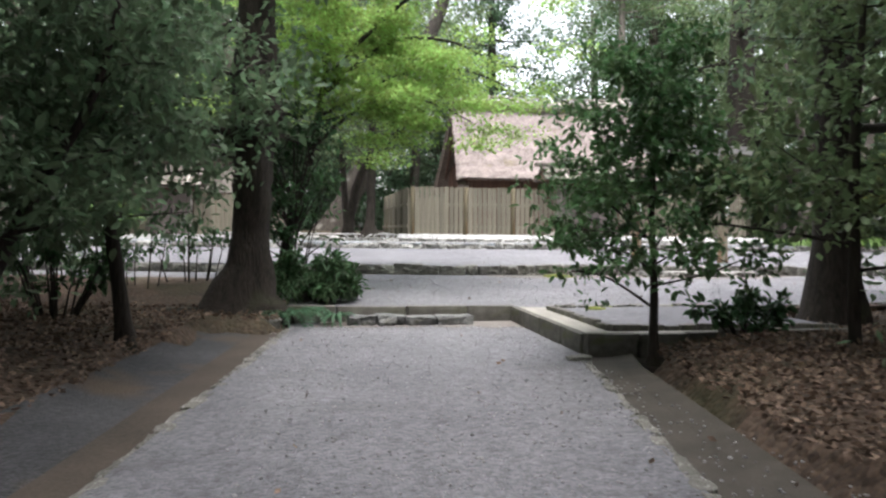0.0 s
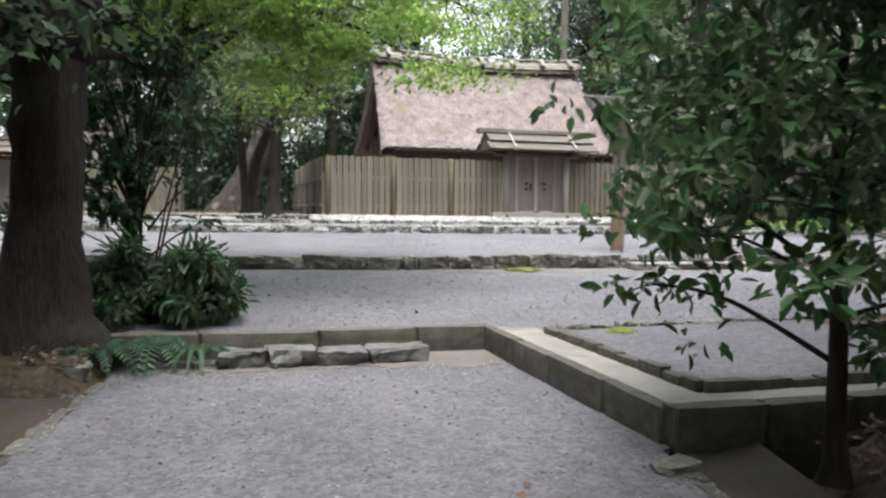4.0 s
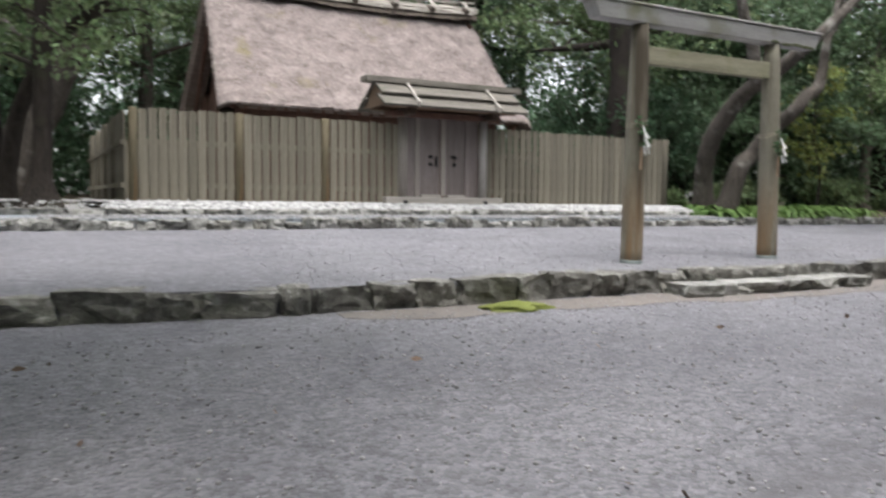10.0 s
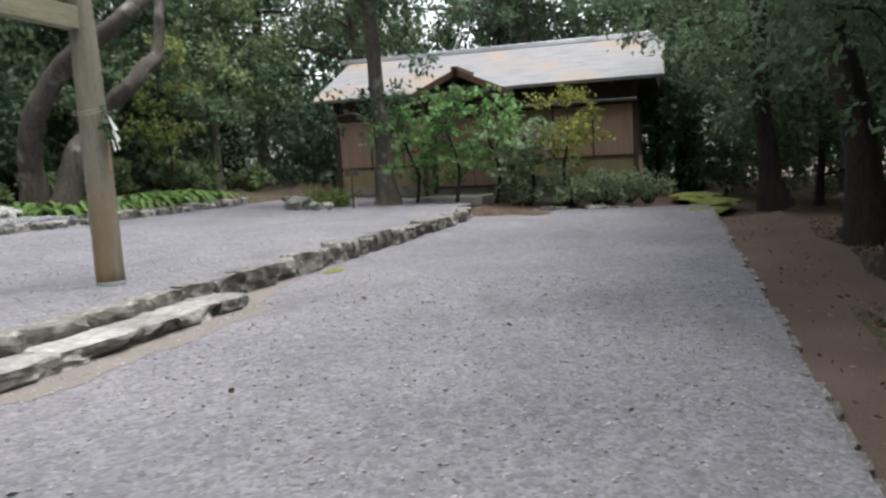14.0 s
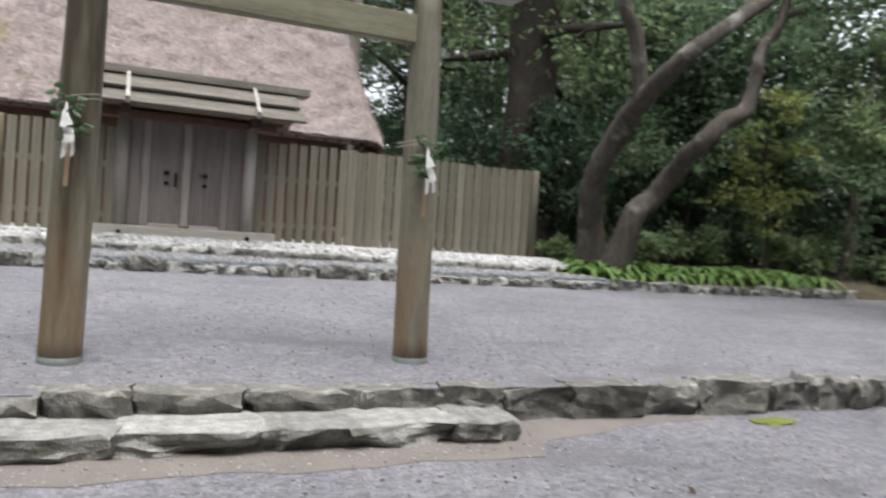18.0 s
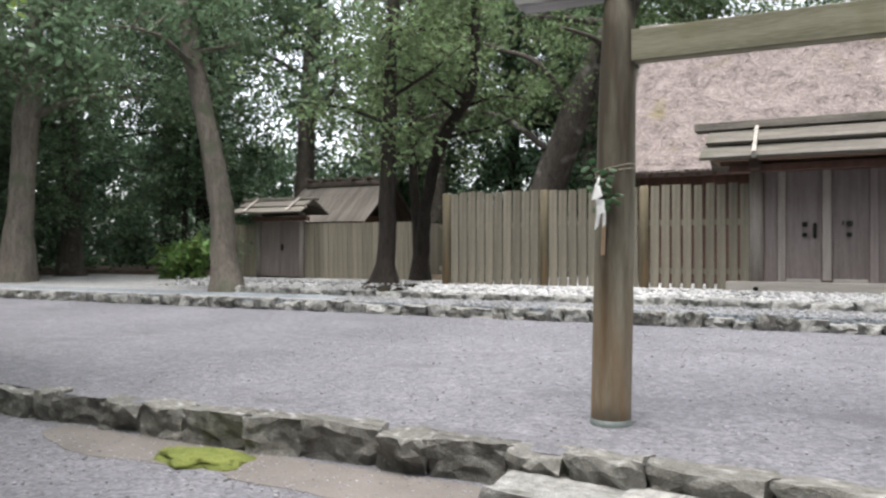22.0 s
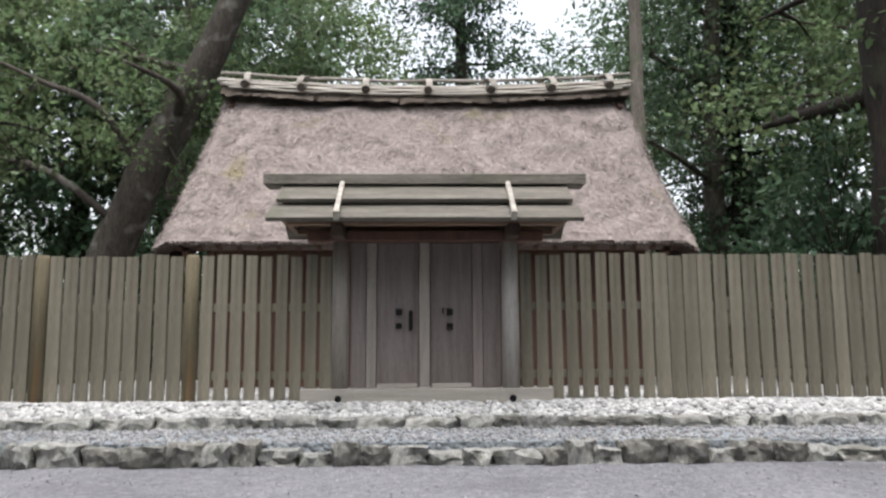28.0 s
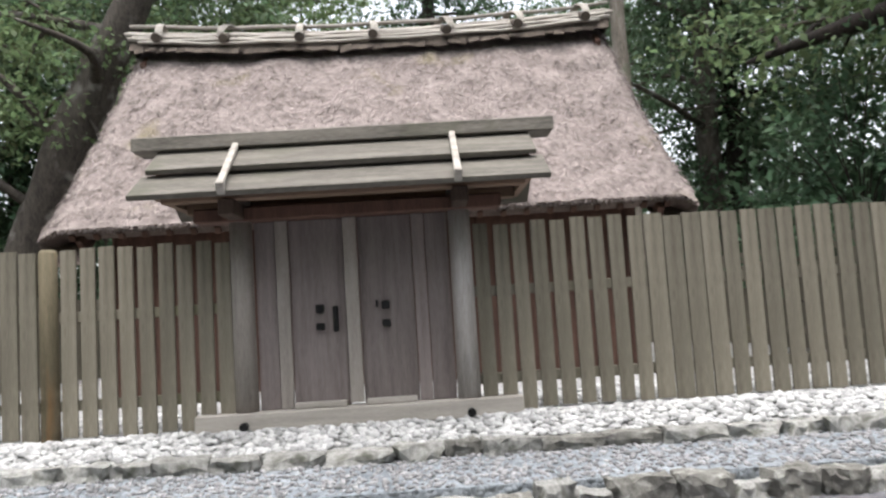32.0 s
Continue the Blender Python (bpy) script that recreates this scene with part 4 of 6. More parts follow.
for s in (-1, 1):
    bm = bmesh.new()
    a = [bm.verts.new((s * 3.35, y, z)) for y, z in ((-2.0, 4.15), (2.0, 4.15), (0, 6.2))]
    b = [bm.verts.new((s * 3.27, y, z)) for y, z in ((-2.0, 4.15), (2.0, 4.15), (0, 6.2))]
    bm.faces.new(a)
    bm.faces.new(b[::-1])
    for i in range(3):
        bm.faces.new((a[i], b[i], b[(i + 1) % 3], a[(i + 1) % 3]))
    part("gable_wall", bm, M_HALLWOOD, hall, "red-brown gable boards")
    for sg in (-1, 1):
        L = math.hypot(2.95, 3.25)
        o = part("bargeboard", boxm(-0.04, 0.04, 0, L, -0.3, -0.02, bevel=0.01), M_HALLWOOD, hall, "red-brown bargeboard")
        m = pose(s * 3.66, -2.8, 3.3, math.degrees(math.atan2(3.3, 2.95)))
        o.matrix_basis = m if sg < 0 else pose(0, 0, 0, 0, 0, 180) @ pose(-2 * s * 3.66, 0, 0) @ m
    for y in (-1.95, 0, 1.95):
        bm = bmesh.new()
        tube(bm, [(0, 0, 1.2), (0, 0, 4.2)], [0.14, 0.14], 12)
        o = part("corner_post", bm, M_HALLWOOD, hall)
        o.matrix_basis = pose(s * 3.42, y, 0)
for y in (-2.2, 2.2):
    part("eave_beam", boxm(-3.9, 3.9, y - 0.1, y + 0.1, 3.72, 3.95, bevel=0.02), M_HALLWOOD, hall)
for k in range(26):
    x = -3.75 + 7.5 * k / 25
    for sg in (-1, 1):
        o = part("rafter", boxm(-0.035, 0.035, 0, 1.1, -0.045, 0.045), M_HALLWOOD, hall)
        m = pose(x, -2.75, 3.34, 45)
        o.matrix_basis = m if sg < 0 else pose(0, 0, 0, 0, 0, 180) @ m
for a in (-1.2, 1.2):
    bm = boxm(a - 0.14, a + 0.14, -2.12, -2.0, 3.1, 4.0, bevel=0.02)
    part("pillar_face", bm, M_HALLWOOD, hall)


def ridge_z(x):
    return RIDGE_Z + 0.03 + 0.022 * (x / 1.5) ** 2


bm = bmesh.new()
prev = None
for i in range(41):
    x = -3.85 + 7.7 * i / 40
    z = ridge_z(x)
    w = 0.36 + 0.04 * noise.noise(Vector((x * 3, 0, 0)))
    ring = [bm.verts.new((x, y, zz + 0.03 * noise.noise(Vector((x * 4, y * 9, zz))))) for y, zz in ((-w, z - 0.3), (-w * 0.75, z - 0.06), (-0.14, z + 0.04), (0.14, z + 0.04), (w * 0.75, z - 0.06), (w, z - 0.3))]
    if prev:
        for k in range(5):
            bm.faces.new((prev[k], prev[k + 1], ring[k + 1], ring[k]))
    else:
        bm.faces.new(ring[::-1])
    prev = ring
bm.faces.new(prev)
bmesh.ops.recalc_face_normals(bm, faces=bm.faces[:])
part("ridge_bark", bm, M_BARK_RIDGE, hall, "dark bark ridge cover")
for y, dz, rr, half in ((-0.39, -0.17, 0.026, 3.7), (-0.35, -0.115, 0.03, 3.88), (-0.31, -0.06, 0.028, 3.8), (-0.27, -0.01, 0.03, 3.95), (-0.19, 0.035, 0.032, 3.86), (-0.08, 0.07, 0.034, 3.96), (0.05, 0.09, 0.04, 3.9), (0.18, 0.05, 0.045, 3.95), (0.28, -0.02, 0.045, 3.85)):
    bm = bmesh.new()
    ph = r2.uniform(0, 9)
    pts = [(-half + 2 * half * i / 14, y + 0.018 * math.sin(i * 1.3 + ph), ridge_z(-half + 2 * half * i / 14) + dz + 0.014 * math.sin(i * 2.1 + ph)) for i in range(15)]
    tube(bm, pts, [rr * (1 + 0.12 * math.sin(i * 1.7 + ph)) for i in range(15)], 8)
    part("ridge_pole", bm, M_POLE, hall, "bleached ridge pole", True)
hem = boxm(-0.1, 0.1, -0.008, 0.008, -0.11, 0.03, bevel=0.004)
hem = mesh_of("bark_strip", hem, M_BARK_RIDGE)
for sgn in (-1, 1):
    for k in range(44):
        x = -3.7 + 7.4 * k / 43 + r2.uniform(-0.03, 0.03)
        o = part("bark_strip", hem, None, hall)
        o.matrix_basis = pose(x, sgn * 0.385, ridge_z(x) - 0.27, sgn * r2.uniform(10, 45), r2.uniform(-12, 12), r2.uniform(-14, 14)) @ Matrix.Diagonal((r2.uniform(0.7, 1.2), 1, r2.uniform(0.5, 1.1), 1))
pts = [(-3.95 + 7.9 * i / 14, -0.02, ridge_z(-3.95 + 7.9 * i / 14) + 0.22 + 0.012 * math.sin(i * 1.9)) for i in range(15)]
part("top_pole", tube(bmesh.new(), pts, [0.035] * 15, 8), M_POLE, hall, "thin bleached pole along the ridge top", True)
for x in (-3.42, -2.28, -1.14, 0.0, 1.14, 2.28, 3.42):
    z = ridge_z(x)
    bm = bmesh.new()
    lean = r2.uniform(-0.07, 0.07)
    tube(bm, [(x + lean, -0.5, z - 0.13), (x, 0.0, z + 0.08), (x - lean, 0.5, z - 0.13)], [0.075, 0.07, 0.075], 12)
    log_ = part("ridge_log", bm, M_BARK_RIDGE, hall, "dark cross log under the ridge")
    bm = bmesh.new()
    for k in range(4):
        o2 = -0.045 + 0.03 * k
        pts = [(x + o2 - lean * 2 * math.cos(t), 0.43 * math.cos(t), z - 0.08 + 0.31 * math.sin(t)) for t in np.linspace(0.0, math.pi, 12)]
        tube(bm, pts, [0.017] * 12, 6)
    part("binding", bm, M_POLE, log_, "pale rope binding over the ridge")

# ---- torii ----
torii = empty("torii_gate", pose(10.5, 19.65, 0.6), "weathered plain wooden torii gate standing in the gravel", "torii")
for s in (-1, 1):
    bm = bmesh.new()
    pts = [(s * (1.196 - 0.018 * z), 0, z) for z in np.linspace(-0.1, 2.88, 12)]
    tube(bm, pts, [0.132, 0.131, 0.13, 0.1295, 0.129, 0.128, 0.127, 0.125, 0.122, 0.117, 0.107, 0.096], 24)
    tpost = part("post", bm, M_TORII, torii, "round weathered log post", True)
    bm = bmesh.new()
    tube(bm, [(s * 1.196, 0, -0.05), (s * 1.195, 0, 0.055)], [0.1365, 0.1345], 24)
    part("collar", bm, M_COLLAR, tpost, "green metal collar at the post foot", True)
part("tie_beam", boxm(-1.06, 1.06, -0.055, 0.055, 2.395, 2.605, bevel=0.008), M_TORIITIE, torii, "lower tie beam between the posts")
bm = bmesh.new()
prof = [(-0.1, 2.85), (0.1, 2.85), (0.125, 3.045), (-0.125, 3.045)]
a = [bm.verts.new((-1.84 - (0.1 if z > 3 else 0), y, z)) for y, z in prof]
b = [bm.verts.new((1.9 + (0.06 if z > 3 else 0), y, z)) for y, z in prof]
bm.faces.new(a[::-1])
bm.faces.new(b)
for i in range(4):
    bm.faces.new((a[i], a[(i + 1) % 4], b[(i + 1) % 4], b[i]))
bmesh.ops.bevel(bm, geom=bm.edges[:], offset=0.012, segments=1, affect="EDGES")
part("top_beam", bm, M_TORIIBEAM, torii, "long top beam")
part("top_cap", boxm(-1.97, 1.99, -0.14, 0.14, 3.047, 3.072, bevel=0.006), M_TORIIBEAM, torii, "thin cap board on the top beam")


rm = random.Random(12)
for k in range(9):
    bm = bmesh.new()
    bmesh.ops.create_icosphere(bm, subdivisions=2, radius=1.0)
    for v in bm.verts:
        n = 1 + 0.45 * noise.noise(v.co * 1.8 + Vector((k, 0, 0)))
        v.co = Vector((v.co.x * 0.085 * n, v.co.y * 0.005, v.co.z * 0.02 * n))
    o = part("moss_patch", bm, M_BEAMMOSS, torii, "dark green moss on the beam", True)
    z = rm.uniform(2.855, 2.878)
    o.matrix_basis = pose(rm.uniform(0.95, 1.85), -0.1 - 0.125 * (z - 2.85), z)


def sprig(x, y, z, side):
    """A leafy twig with zigzag paper and a thin wooden tag, tied to a post at its foot point."""
    sp = empty("sacred_sprig", pose(x, y, z), "evergreen sprig with white folded paper tied to the torii post", "offering", group="sprigs on the torii")
    r = random.Random(31 if side < 0 else 47)
    twigs = bmesh.new()
    V, F = [], []
    for k in range(7):
        end = Vector((r.uniform(-0.11, 0.1) - side * 0.02, -0.03 - 0.02 * r.random(), 0.19 - 0.055 * k))
        mid = end * 0.5 + Vector((0, -0.015, -0.02))
        tube(twigs, [(0, 0, -0.12 + 0.02 * k), tuple(mid), tuple(end)], [0.005, 0.004, 0.002], 5)
        for q in range(5):
            c = mid.lerp(end, q / 4)
            a = r.uniform(-0.5, 0.5) + (math.pi if q % 2 else 0)
            d = Vector((math.cos(a), -0.35 + 0.3 * r.random(), math.sin(a) * 0.6 + r.uniform(-0.45, 0.25))).normalized()
            w = d.cross(Vector((r.uniform(-0.3, 0.3), -1, r.uniform(0.0, 0.9)))).normalized()
            ln, hw = r.uniform(0.05, 0.072), r.uniform(0.014, 0.02)
            n = d.cross(w) * 0.006
            b = len(V)
            V += [tuple(p) for p in (c, c + d * ln * 0.25 + w * hw * 0.85 + n, c + d * ln * 0.6 + w * hw + n, c + d * ln, c + d * ln * 0.6 - w * hw + n, c + d * ln * 0.25 - w * hw * 0.85 + n)]
            F += [(b, b + 1, b + 2, b + 3), (b, b + 3, b + 4, b + 5)]
    part("leaves", raw_mesh("leaves", V, F, M_LEAFGLOSS), None, sp, "dark glossy leaves")
    part("twig", twigs, M_BARKDARK, sp)
    bm = bmesh.new()
    for xa, za, wa, xb, zb, wb, ya, yb in ((-0.008, 0.09, 0.004, -0.012, 0.03, 0.014, -0.055, -0.085), (-0.012, 0.03, 0.016, -0.002, -0.06, 0.036, -0.085, -0.125),
                                           (0.006, -0.062, 0.03, 0.022, -0.16, 0.026, -0.085, -0.125), (0.032, -0.13, 0.012, 0.04, -0.235, 0.011, -0.085, -0.11), (-0.004, -0.14, 0.016, -0.012, -0.25, 0.013, -0.075, -0.105)):
        q = [bm.verts.new(p) for p in ((xa - wa, ya, za + 0.006), (xa + wa, ya, za - 0.006), (xb + wb, yb, zb + 0.012), (xb - wb, yb, zb - 0.012))]
        bm.faces.new(q)
    bmesh.ops.solidify(bm, geom=bm.faces[:], thickness=0.0015)
    part("folded_paper", bm, M_PAPER, sp, "white zigzag folded paper")
    o = part("wooden_strip", boxm(-0.013, 0.013, -0.006, 0.004, -0.42, -0.16, bevel=0.002), M_STICK, sp, "thin pale wooden strip")
    o.matrix_basis = pose(0.02, -0.012, 0, 0, 2, 0)
    for dz in (0.12, 0.15):
        bm = bmesh.new()
        tube(bm, [(0.132 * math.cos(t), 0.132 - 0.132 * math.sin(t), dz + 0.03 * math.cos(t)) for t in np.linspace(0, 2 * math.pi, 17)], [0.0028] * 17, 5)
        o = part("cord", bm, M_PALECORD, sp, "straw cord round the post")
        o.matrix_basis = pose(-side * 0.05, 0, 0)

# ---- plants ----


def leaf_quad(V, F, c, d, size, ratio, r):
    """One pointed leaf as a four-cornered blade."""
    d = d.normalized() if d.length > 1e-3 else Vector((0, 0, 1))
    s = d.cross(Vector((r.uniform(-1, 1), r.uniform(-1, 1), r.uniform(-1, 1))))
    s = s.normalized() if s.length > 1e-3 else d.orthogonal().normalized()
    w = size * ratio * 0.5
    b = len(V)
    V += [tuple(c), tuple(c + d * size * 0.45 + s * w), tuple(c + d * size), tuple(c + d * size * 0.45 - s * w)]
    F.append((b, b + 1, b + 2, b + 3))


def leaf_cloud(name, centers, radii, per, size, mat, seed, ratio=0.55, flat=0.6, droop=0.25, fine=False):
    """Leaves scattered round twig ends: arrays of clump centres and radii."""
    g = np.random.default_rng(seed)
    centers, radii = np.asarray(centers, float), np.asarray(radii, float)
    n = len(centers) * per
    c = np.repeat(centers, per, 0)
    rr = np.repeat(radii, per)[:, None]
    dirs = g.normal(size=(n, 3))
    dirs /= np.linalg.norm(dirs, axis=1)[:, None]
    pos = c + dirs * rr * (g.random((n, 1)) ** 0.55) * np.array([1, 1, flat])
    d = dirs * 0.7 + g.normal(size=(n, 3)) * 0.6
    d[:, 2] -= droop
    d /= np.linalg.norm(d, axis=1)[:, None]
    up = np.tile([0, 0, 1.0], (n, 1)) + g.normal(size=(n, 3)) * 0.55
    s = np.cross(d, up)
    s /= np.linalg.norm(s, axis=1)[:, None] + 1e-6
    L = size * (0.65 + 0.7 * g.random((n, 1)))
    w = L * ratio * 0.5
    if fine:
        nn = np.cross(s, d) * L * 0.09
        V = np.stack([pos, pos + d * L * 0.28 + s * w * 0.85 + nn, pos + d * L * 0.66 + s * w * 0.8 + nn, pos + d * L - nn, pos + d * L * 0.66 - s * w * 0.8 + nn, pos + d * L * 0.28 - s * w * 0.85 + nn], 1).reshape(-1, 3)
        b = np.arange(n)[:, None] * 6
        F = np.concatenate([b + [0, 1, 2, 3], b + [0, 3, 4, 5]])
    else:
        V = np.stack([pos, pos + d * L * 0.45 + s * w, pos + d * L, pos + d * L * 0.45 - s * w], 1).reshape(-1, 3)
        F = np.arange(n * 4).reshape(-1, 4)
    return raw_mesh(name, V, F, mat)


def open_air(x, y, z):
    """Where no limb or leaf hangs: over the path, the court, the terrace and the shrine's roof."""
    if y < 11 and path_left(y) - 0.2 < x < path_right(y) + 0.35 and z < 4.4 + 0.5 * max(0, y - 3):
        return True
    if 11 <= y < 15 and 1.3 < x < 7.5 and z < 9:
        return True
    if 11 <= y < 15 and 0.9 < x and x < 3 and z < 3.6:
        return True
    if 15 <= y < 25.6 and 1.9 < x < 21 and z < (5.2 if y < 17.4 and x > 11.5 else 9):
        return True
    if 13.0 <= y < 15 and 7.5 <= x < 20 and z < (6.5 if x < 12 else 3.7):
        return True
    if 25.6 <= y < 36.5 and 5.4 < x < 16.6 and z < 11:
        return True
    if 25.6 <= y < 28.5 and 4.2 < x < 17 and z < 5:
        return True
    if 25 < y < 38 and -7 < x < 1.5 and z < 5.3:
        return True
    return False


def limbs(trunk_pts, trunk_r, n, reach, rise, seed, start=0.45, sub=3):
    """Limb paths that leave the trunk, with twigs; returns tubes and clump centres."""
    r = random.Random(seed)
    tubes, tips = [], []
    P = [Vector(p) for p in trunk_pts]
    for i in range(n):
        f = start + (1 - start) * (i + r.random() * 0.6) / n
        k = min(int(f * (len(P) - 1)), len(P) - 2)
        base = P[k].lerp(P[k + 1], f * (len(P) - 1) - k)
        rad = trunk_r[k] * 0.36
        a = i * 2.4 + r.uniform(-0.5, 0.5)
        ln = reach * (1.15 - 0.6 * f) * r.uniform(0.7, 1.25)
        d = Vector((math.cos(a), math.sin(a), rise * r.uniform(0.4, 1.3)))
        mid = base + d * ln * 0.5 + Vector((r.uniform(-1, 1), r.uniform(-1, 1), r.uniform(-0.3, 0.6))) * ln * 0.15
        end = base + d * ln + Vector((r.uniform(-1, 1), r.uniform(-1, 1), r.uniform(-0.5, 0.5))) * ln * 0.2
        pts, rr = smooth_path([base, mid, end], [rad, rad * 0.6, rad * 0.15], 4)
        tubes.append((pts, rr))
        tips += [mid.lerp(end, 0.3), end]
        for j in range(sub):
            q = base.lerp(mid, 0.6) if j == 0 else mid.lerp(end, r.uniform(0.1, 0.8))
            e = q + Vector((r.uniform(-1, 1), r.uniform(-1, 1), r.uniform(-0.3, 0.7))) * ln * 0.42
            tubes.append(([q, q.lerp(e, 0.5) + Vector((0, 0, 0.05 * ln)), e], [rad * 0.3, rad * 0.2, rad * 0.06]))
            tips += [e, q.lerp(e, 0.6)]
    return tubes, tips


def make_tree(name, foot, trunk, radii, bark, leaf, label, n=9, reach=2.6, rise=0.35, per=70, clump=0.7, size=0.14, seed=1, start=0.45, flat=0.6,
              group="", sides=12, flare=1.5, sub=3, extra=(), droop=0.25, ratio=0.55, category="tree", spread=2, fine=False, free=False):
    """A tapered trunk with limbs and a crown of many leaves; trunk points are relative to the foot."""
    tree = empty(name, pose(*foot), label, category, group=group)
    pts, rr = smooth_path(trunk, radii, 5)
    wob = random.Random(seed)
    pts = [p + Vector((wob.uniform(-1, 1), wob.uniform(-1, 1), 0)) * rr[i] * 0.12 for i, p in enumerate(pts)]
    V, F = tube_arrays(pts, rr, sides)
    V2 = []
    for i, v in enumerate(V):
        p, h = pts[i // sides], (pts[i // sides].z)
        a = (i % sides) / sides * 2 * math.pi
        k = 1 + (flare - 1) * max(0, 1 - h / (radii[0] * 4)) ** 2 * (1 + 0.35 * math.sin(a * 3 + seed)) + 0.07 * math.sin(a * 4 + h * 1.5 + seed)
        V2.append(p + (Vector(v) - p) * k)
    stem = part("trunk", raw_mesh("trunk", [tuple(v) for v in V2], F, bark, True), None, tree)
    tubes, tips = limbs(pts, rr, n, reach, rise, seed, start, sub)
    fx, fy, fz = foot
    clear = (lambda p: False) if free else (lambda p: open_air(p[0] + fx, p[1] + fy, p[2] + fz))
    tubes = [q for q in tubes if not any(clear(p) for p in q[0])]
    tips = [p for p in tips if not clear(p)]
    for e in extra:
        tubes.append(smooth_path(e[0], e[1], 5))
        tips += [Vector(q) for q in e[0][1:]] if len(e) < 3 else []
    VV, FF = [], []
    for p, q in tubes:
        v, f = tube_arrays(p, q, 6)
        b = len(VV)
        VV += v
        FF += [tuple(i + b for i in x) for x in f]
    if FF:
        part("branchwork", raw_mesh("branchwork", VV, FF, bark, True), None, stem)["kind"] = "stuff"
    r = random.Random(seed + 5)
    cen = []
    for t in tips:
        for _ in range(spread):
            c = t + Vector((r.gauss(0, 1), r.gauss(0, 1), r.gauss(0, 0.6))) * clump * 0.7
            if not clear(c):
                cen.append(c)
    if cen and per:
        cr = [clump * r.uniform(0.45, 1.1) for _ in cen]
        part("crown", leaf_cloud("crown", [tuple(c) for c in cen], cr, per, size, leaf, seed, ratio, flat, droop, fine), None, tree)
    return tree


def make_bush(name, foot, w, h, leaf, label, per=60, clumps=26, size=0.1, seed=1, group="", category="shrub", ratio=0.5, bark=None, fine=False, base=0.15):
    bush = empty(name, pose(*foot), label, category, group=group)
    r = random.Random(seed)
    cen, rad = [], []
    VV, FF = [], []
    for i in range(clumps):
        a, q = r.uniform(0, 2 * math.pi), math.sqrt(r.random())
        c = Vector((math.cos(a) * q * w, math.sin(a) * q * w * 0.8, h * (0.25 + 0.75 * r.random() * (1 - 0.45 * q * q))))
        cen.append(tuple(c))
        rad.append(min(w, h) * r.uniform(0.18, 0.34))
        b = len(VV)
        foot_z = 0 if h < 2.5 or i < 5 else c.z * 0.6
        v, f = tube_arrays([(c.x * base, c.y * base, foot_z), (c.x * (0.45 + base * 0.6), c.y * (0.45 + base * 0.6), foot_z + (c.z - foot_z) * 0.55), tuple(c)], [0.016, 0.011, 0.004], 4)
        VV += v
        FF += [tuple(k + b for k in x) for x in f]
    part("stemwork", raw_mesh("stemwork", VV, FF, bark or M_BARKDARK, True), None, bush)["kind"] = "stuff"
    part("foliage", leaf_cloud("foliage", cen, rad, per, size, leaf, seed, ratio, 0.8, 0.25, fine), None, bush)
    return bush


def make_fern(name, foot, fronds, length, label, leaf=M_FERN, seed=1, group="", width=0.035):
    fern = empty(name, pose(*foot), label, "fern", group=group)
    r = random.Random(seed)
    for k in range(fronds):
        a = 2 * math.pi * k / fronds + r.uniform(-0.3, 0.3)
        ln = length * r.uniform(0.7, 1.15)
        V, F = [], []
        for i in range(8):
            t = i / 7
            out, up = ln * t * 0.8, ln * (0.75 * t - 0.85 * t * t) * 1.5
            w = width * math.sin(math.pi * min(0.97, 0.12 + t * 0.86)) + 0.002
            cx, cy = math.cos(a) * out, math.sin(a) * out
            sx, sy = -math.sin(a) * w, math.cos(a) * w
            V += [(cx - sx, cy - sy, up), (cx, cy, up - w * 0.3), (cx + sx, cy + sy, up)]
            if i:
                b = (i - 1) * 3
                F += [(b, b + 1, b + 4, b + 3), (b + 1, b + 2, b + 5, b + 4)]
        part("frond", raw_mesh("frond", V, F, leaf, True), None, fern)
    return fern


def make_pinnate_fern(name, foot, fronds, length, label, seed=1, group=""):
    """A fern whose arching fronds carry pairs of leaflets."""
    fern = empty(name, pose(*foot), label, "fern", group=group)
    r = random.Random(seed)
    for k in range(fronds):
        a = 2 * math.pi * k / fronds + r.uniform(-0.25, 0.25)
        ln = length * r.uniform(0.75, 1.15)
        out, side = Vector((math.cos(a), math.sin(a), 0)), Vector((-math.sin(a), math.cos(a), 0))
        spine = [out * ln * t * 0.85 + Vector((0, 0, ln * (1.2 * t - 1.35 * t * t))) for t in np.linspace(0, 1, 15)]
        V, F = tube_arrays(spine, [0.004] * 15, 4)
        for i in range(1, 15):
            w = ln * 0.17 * math.sin(math.pi * min(0.96, 0.1 + 0.9 * i / 15)) + 0.006
            d = (spine[i] - spine[i - 1]).normalized()
            for sg in (-1, 1):
                b, c = len(V), spine[i]
                tip = c + side * sg * w + d * w * 0.35 - Vector((0, 0, w * 0.25))
                V += [tuple(c - d * 0.012), tuple(c + d * 0.014), tuple(tip + d * 0.004), tuple(c.lerp(tip, 0.6) - d * 0.012)]
                F.append((b, b + 1, b + 2, b + 3))
        part("frond", raw_mesh("frond", V, F, M_STRAP), None, fern)
    return fern


sprig(9.28, 19.52, 2.15, -1)
sprig(11.66, 19.515, 2.13, 1)

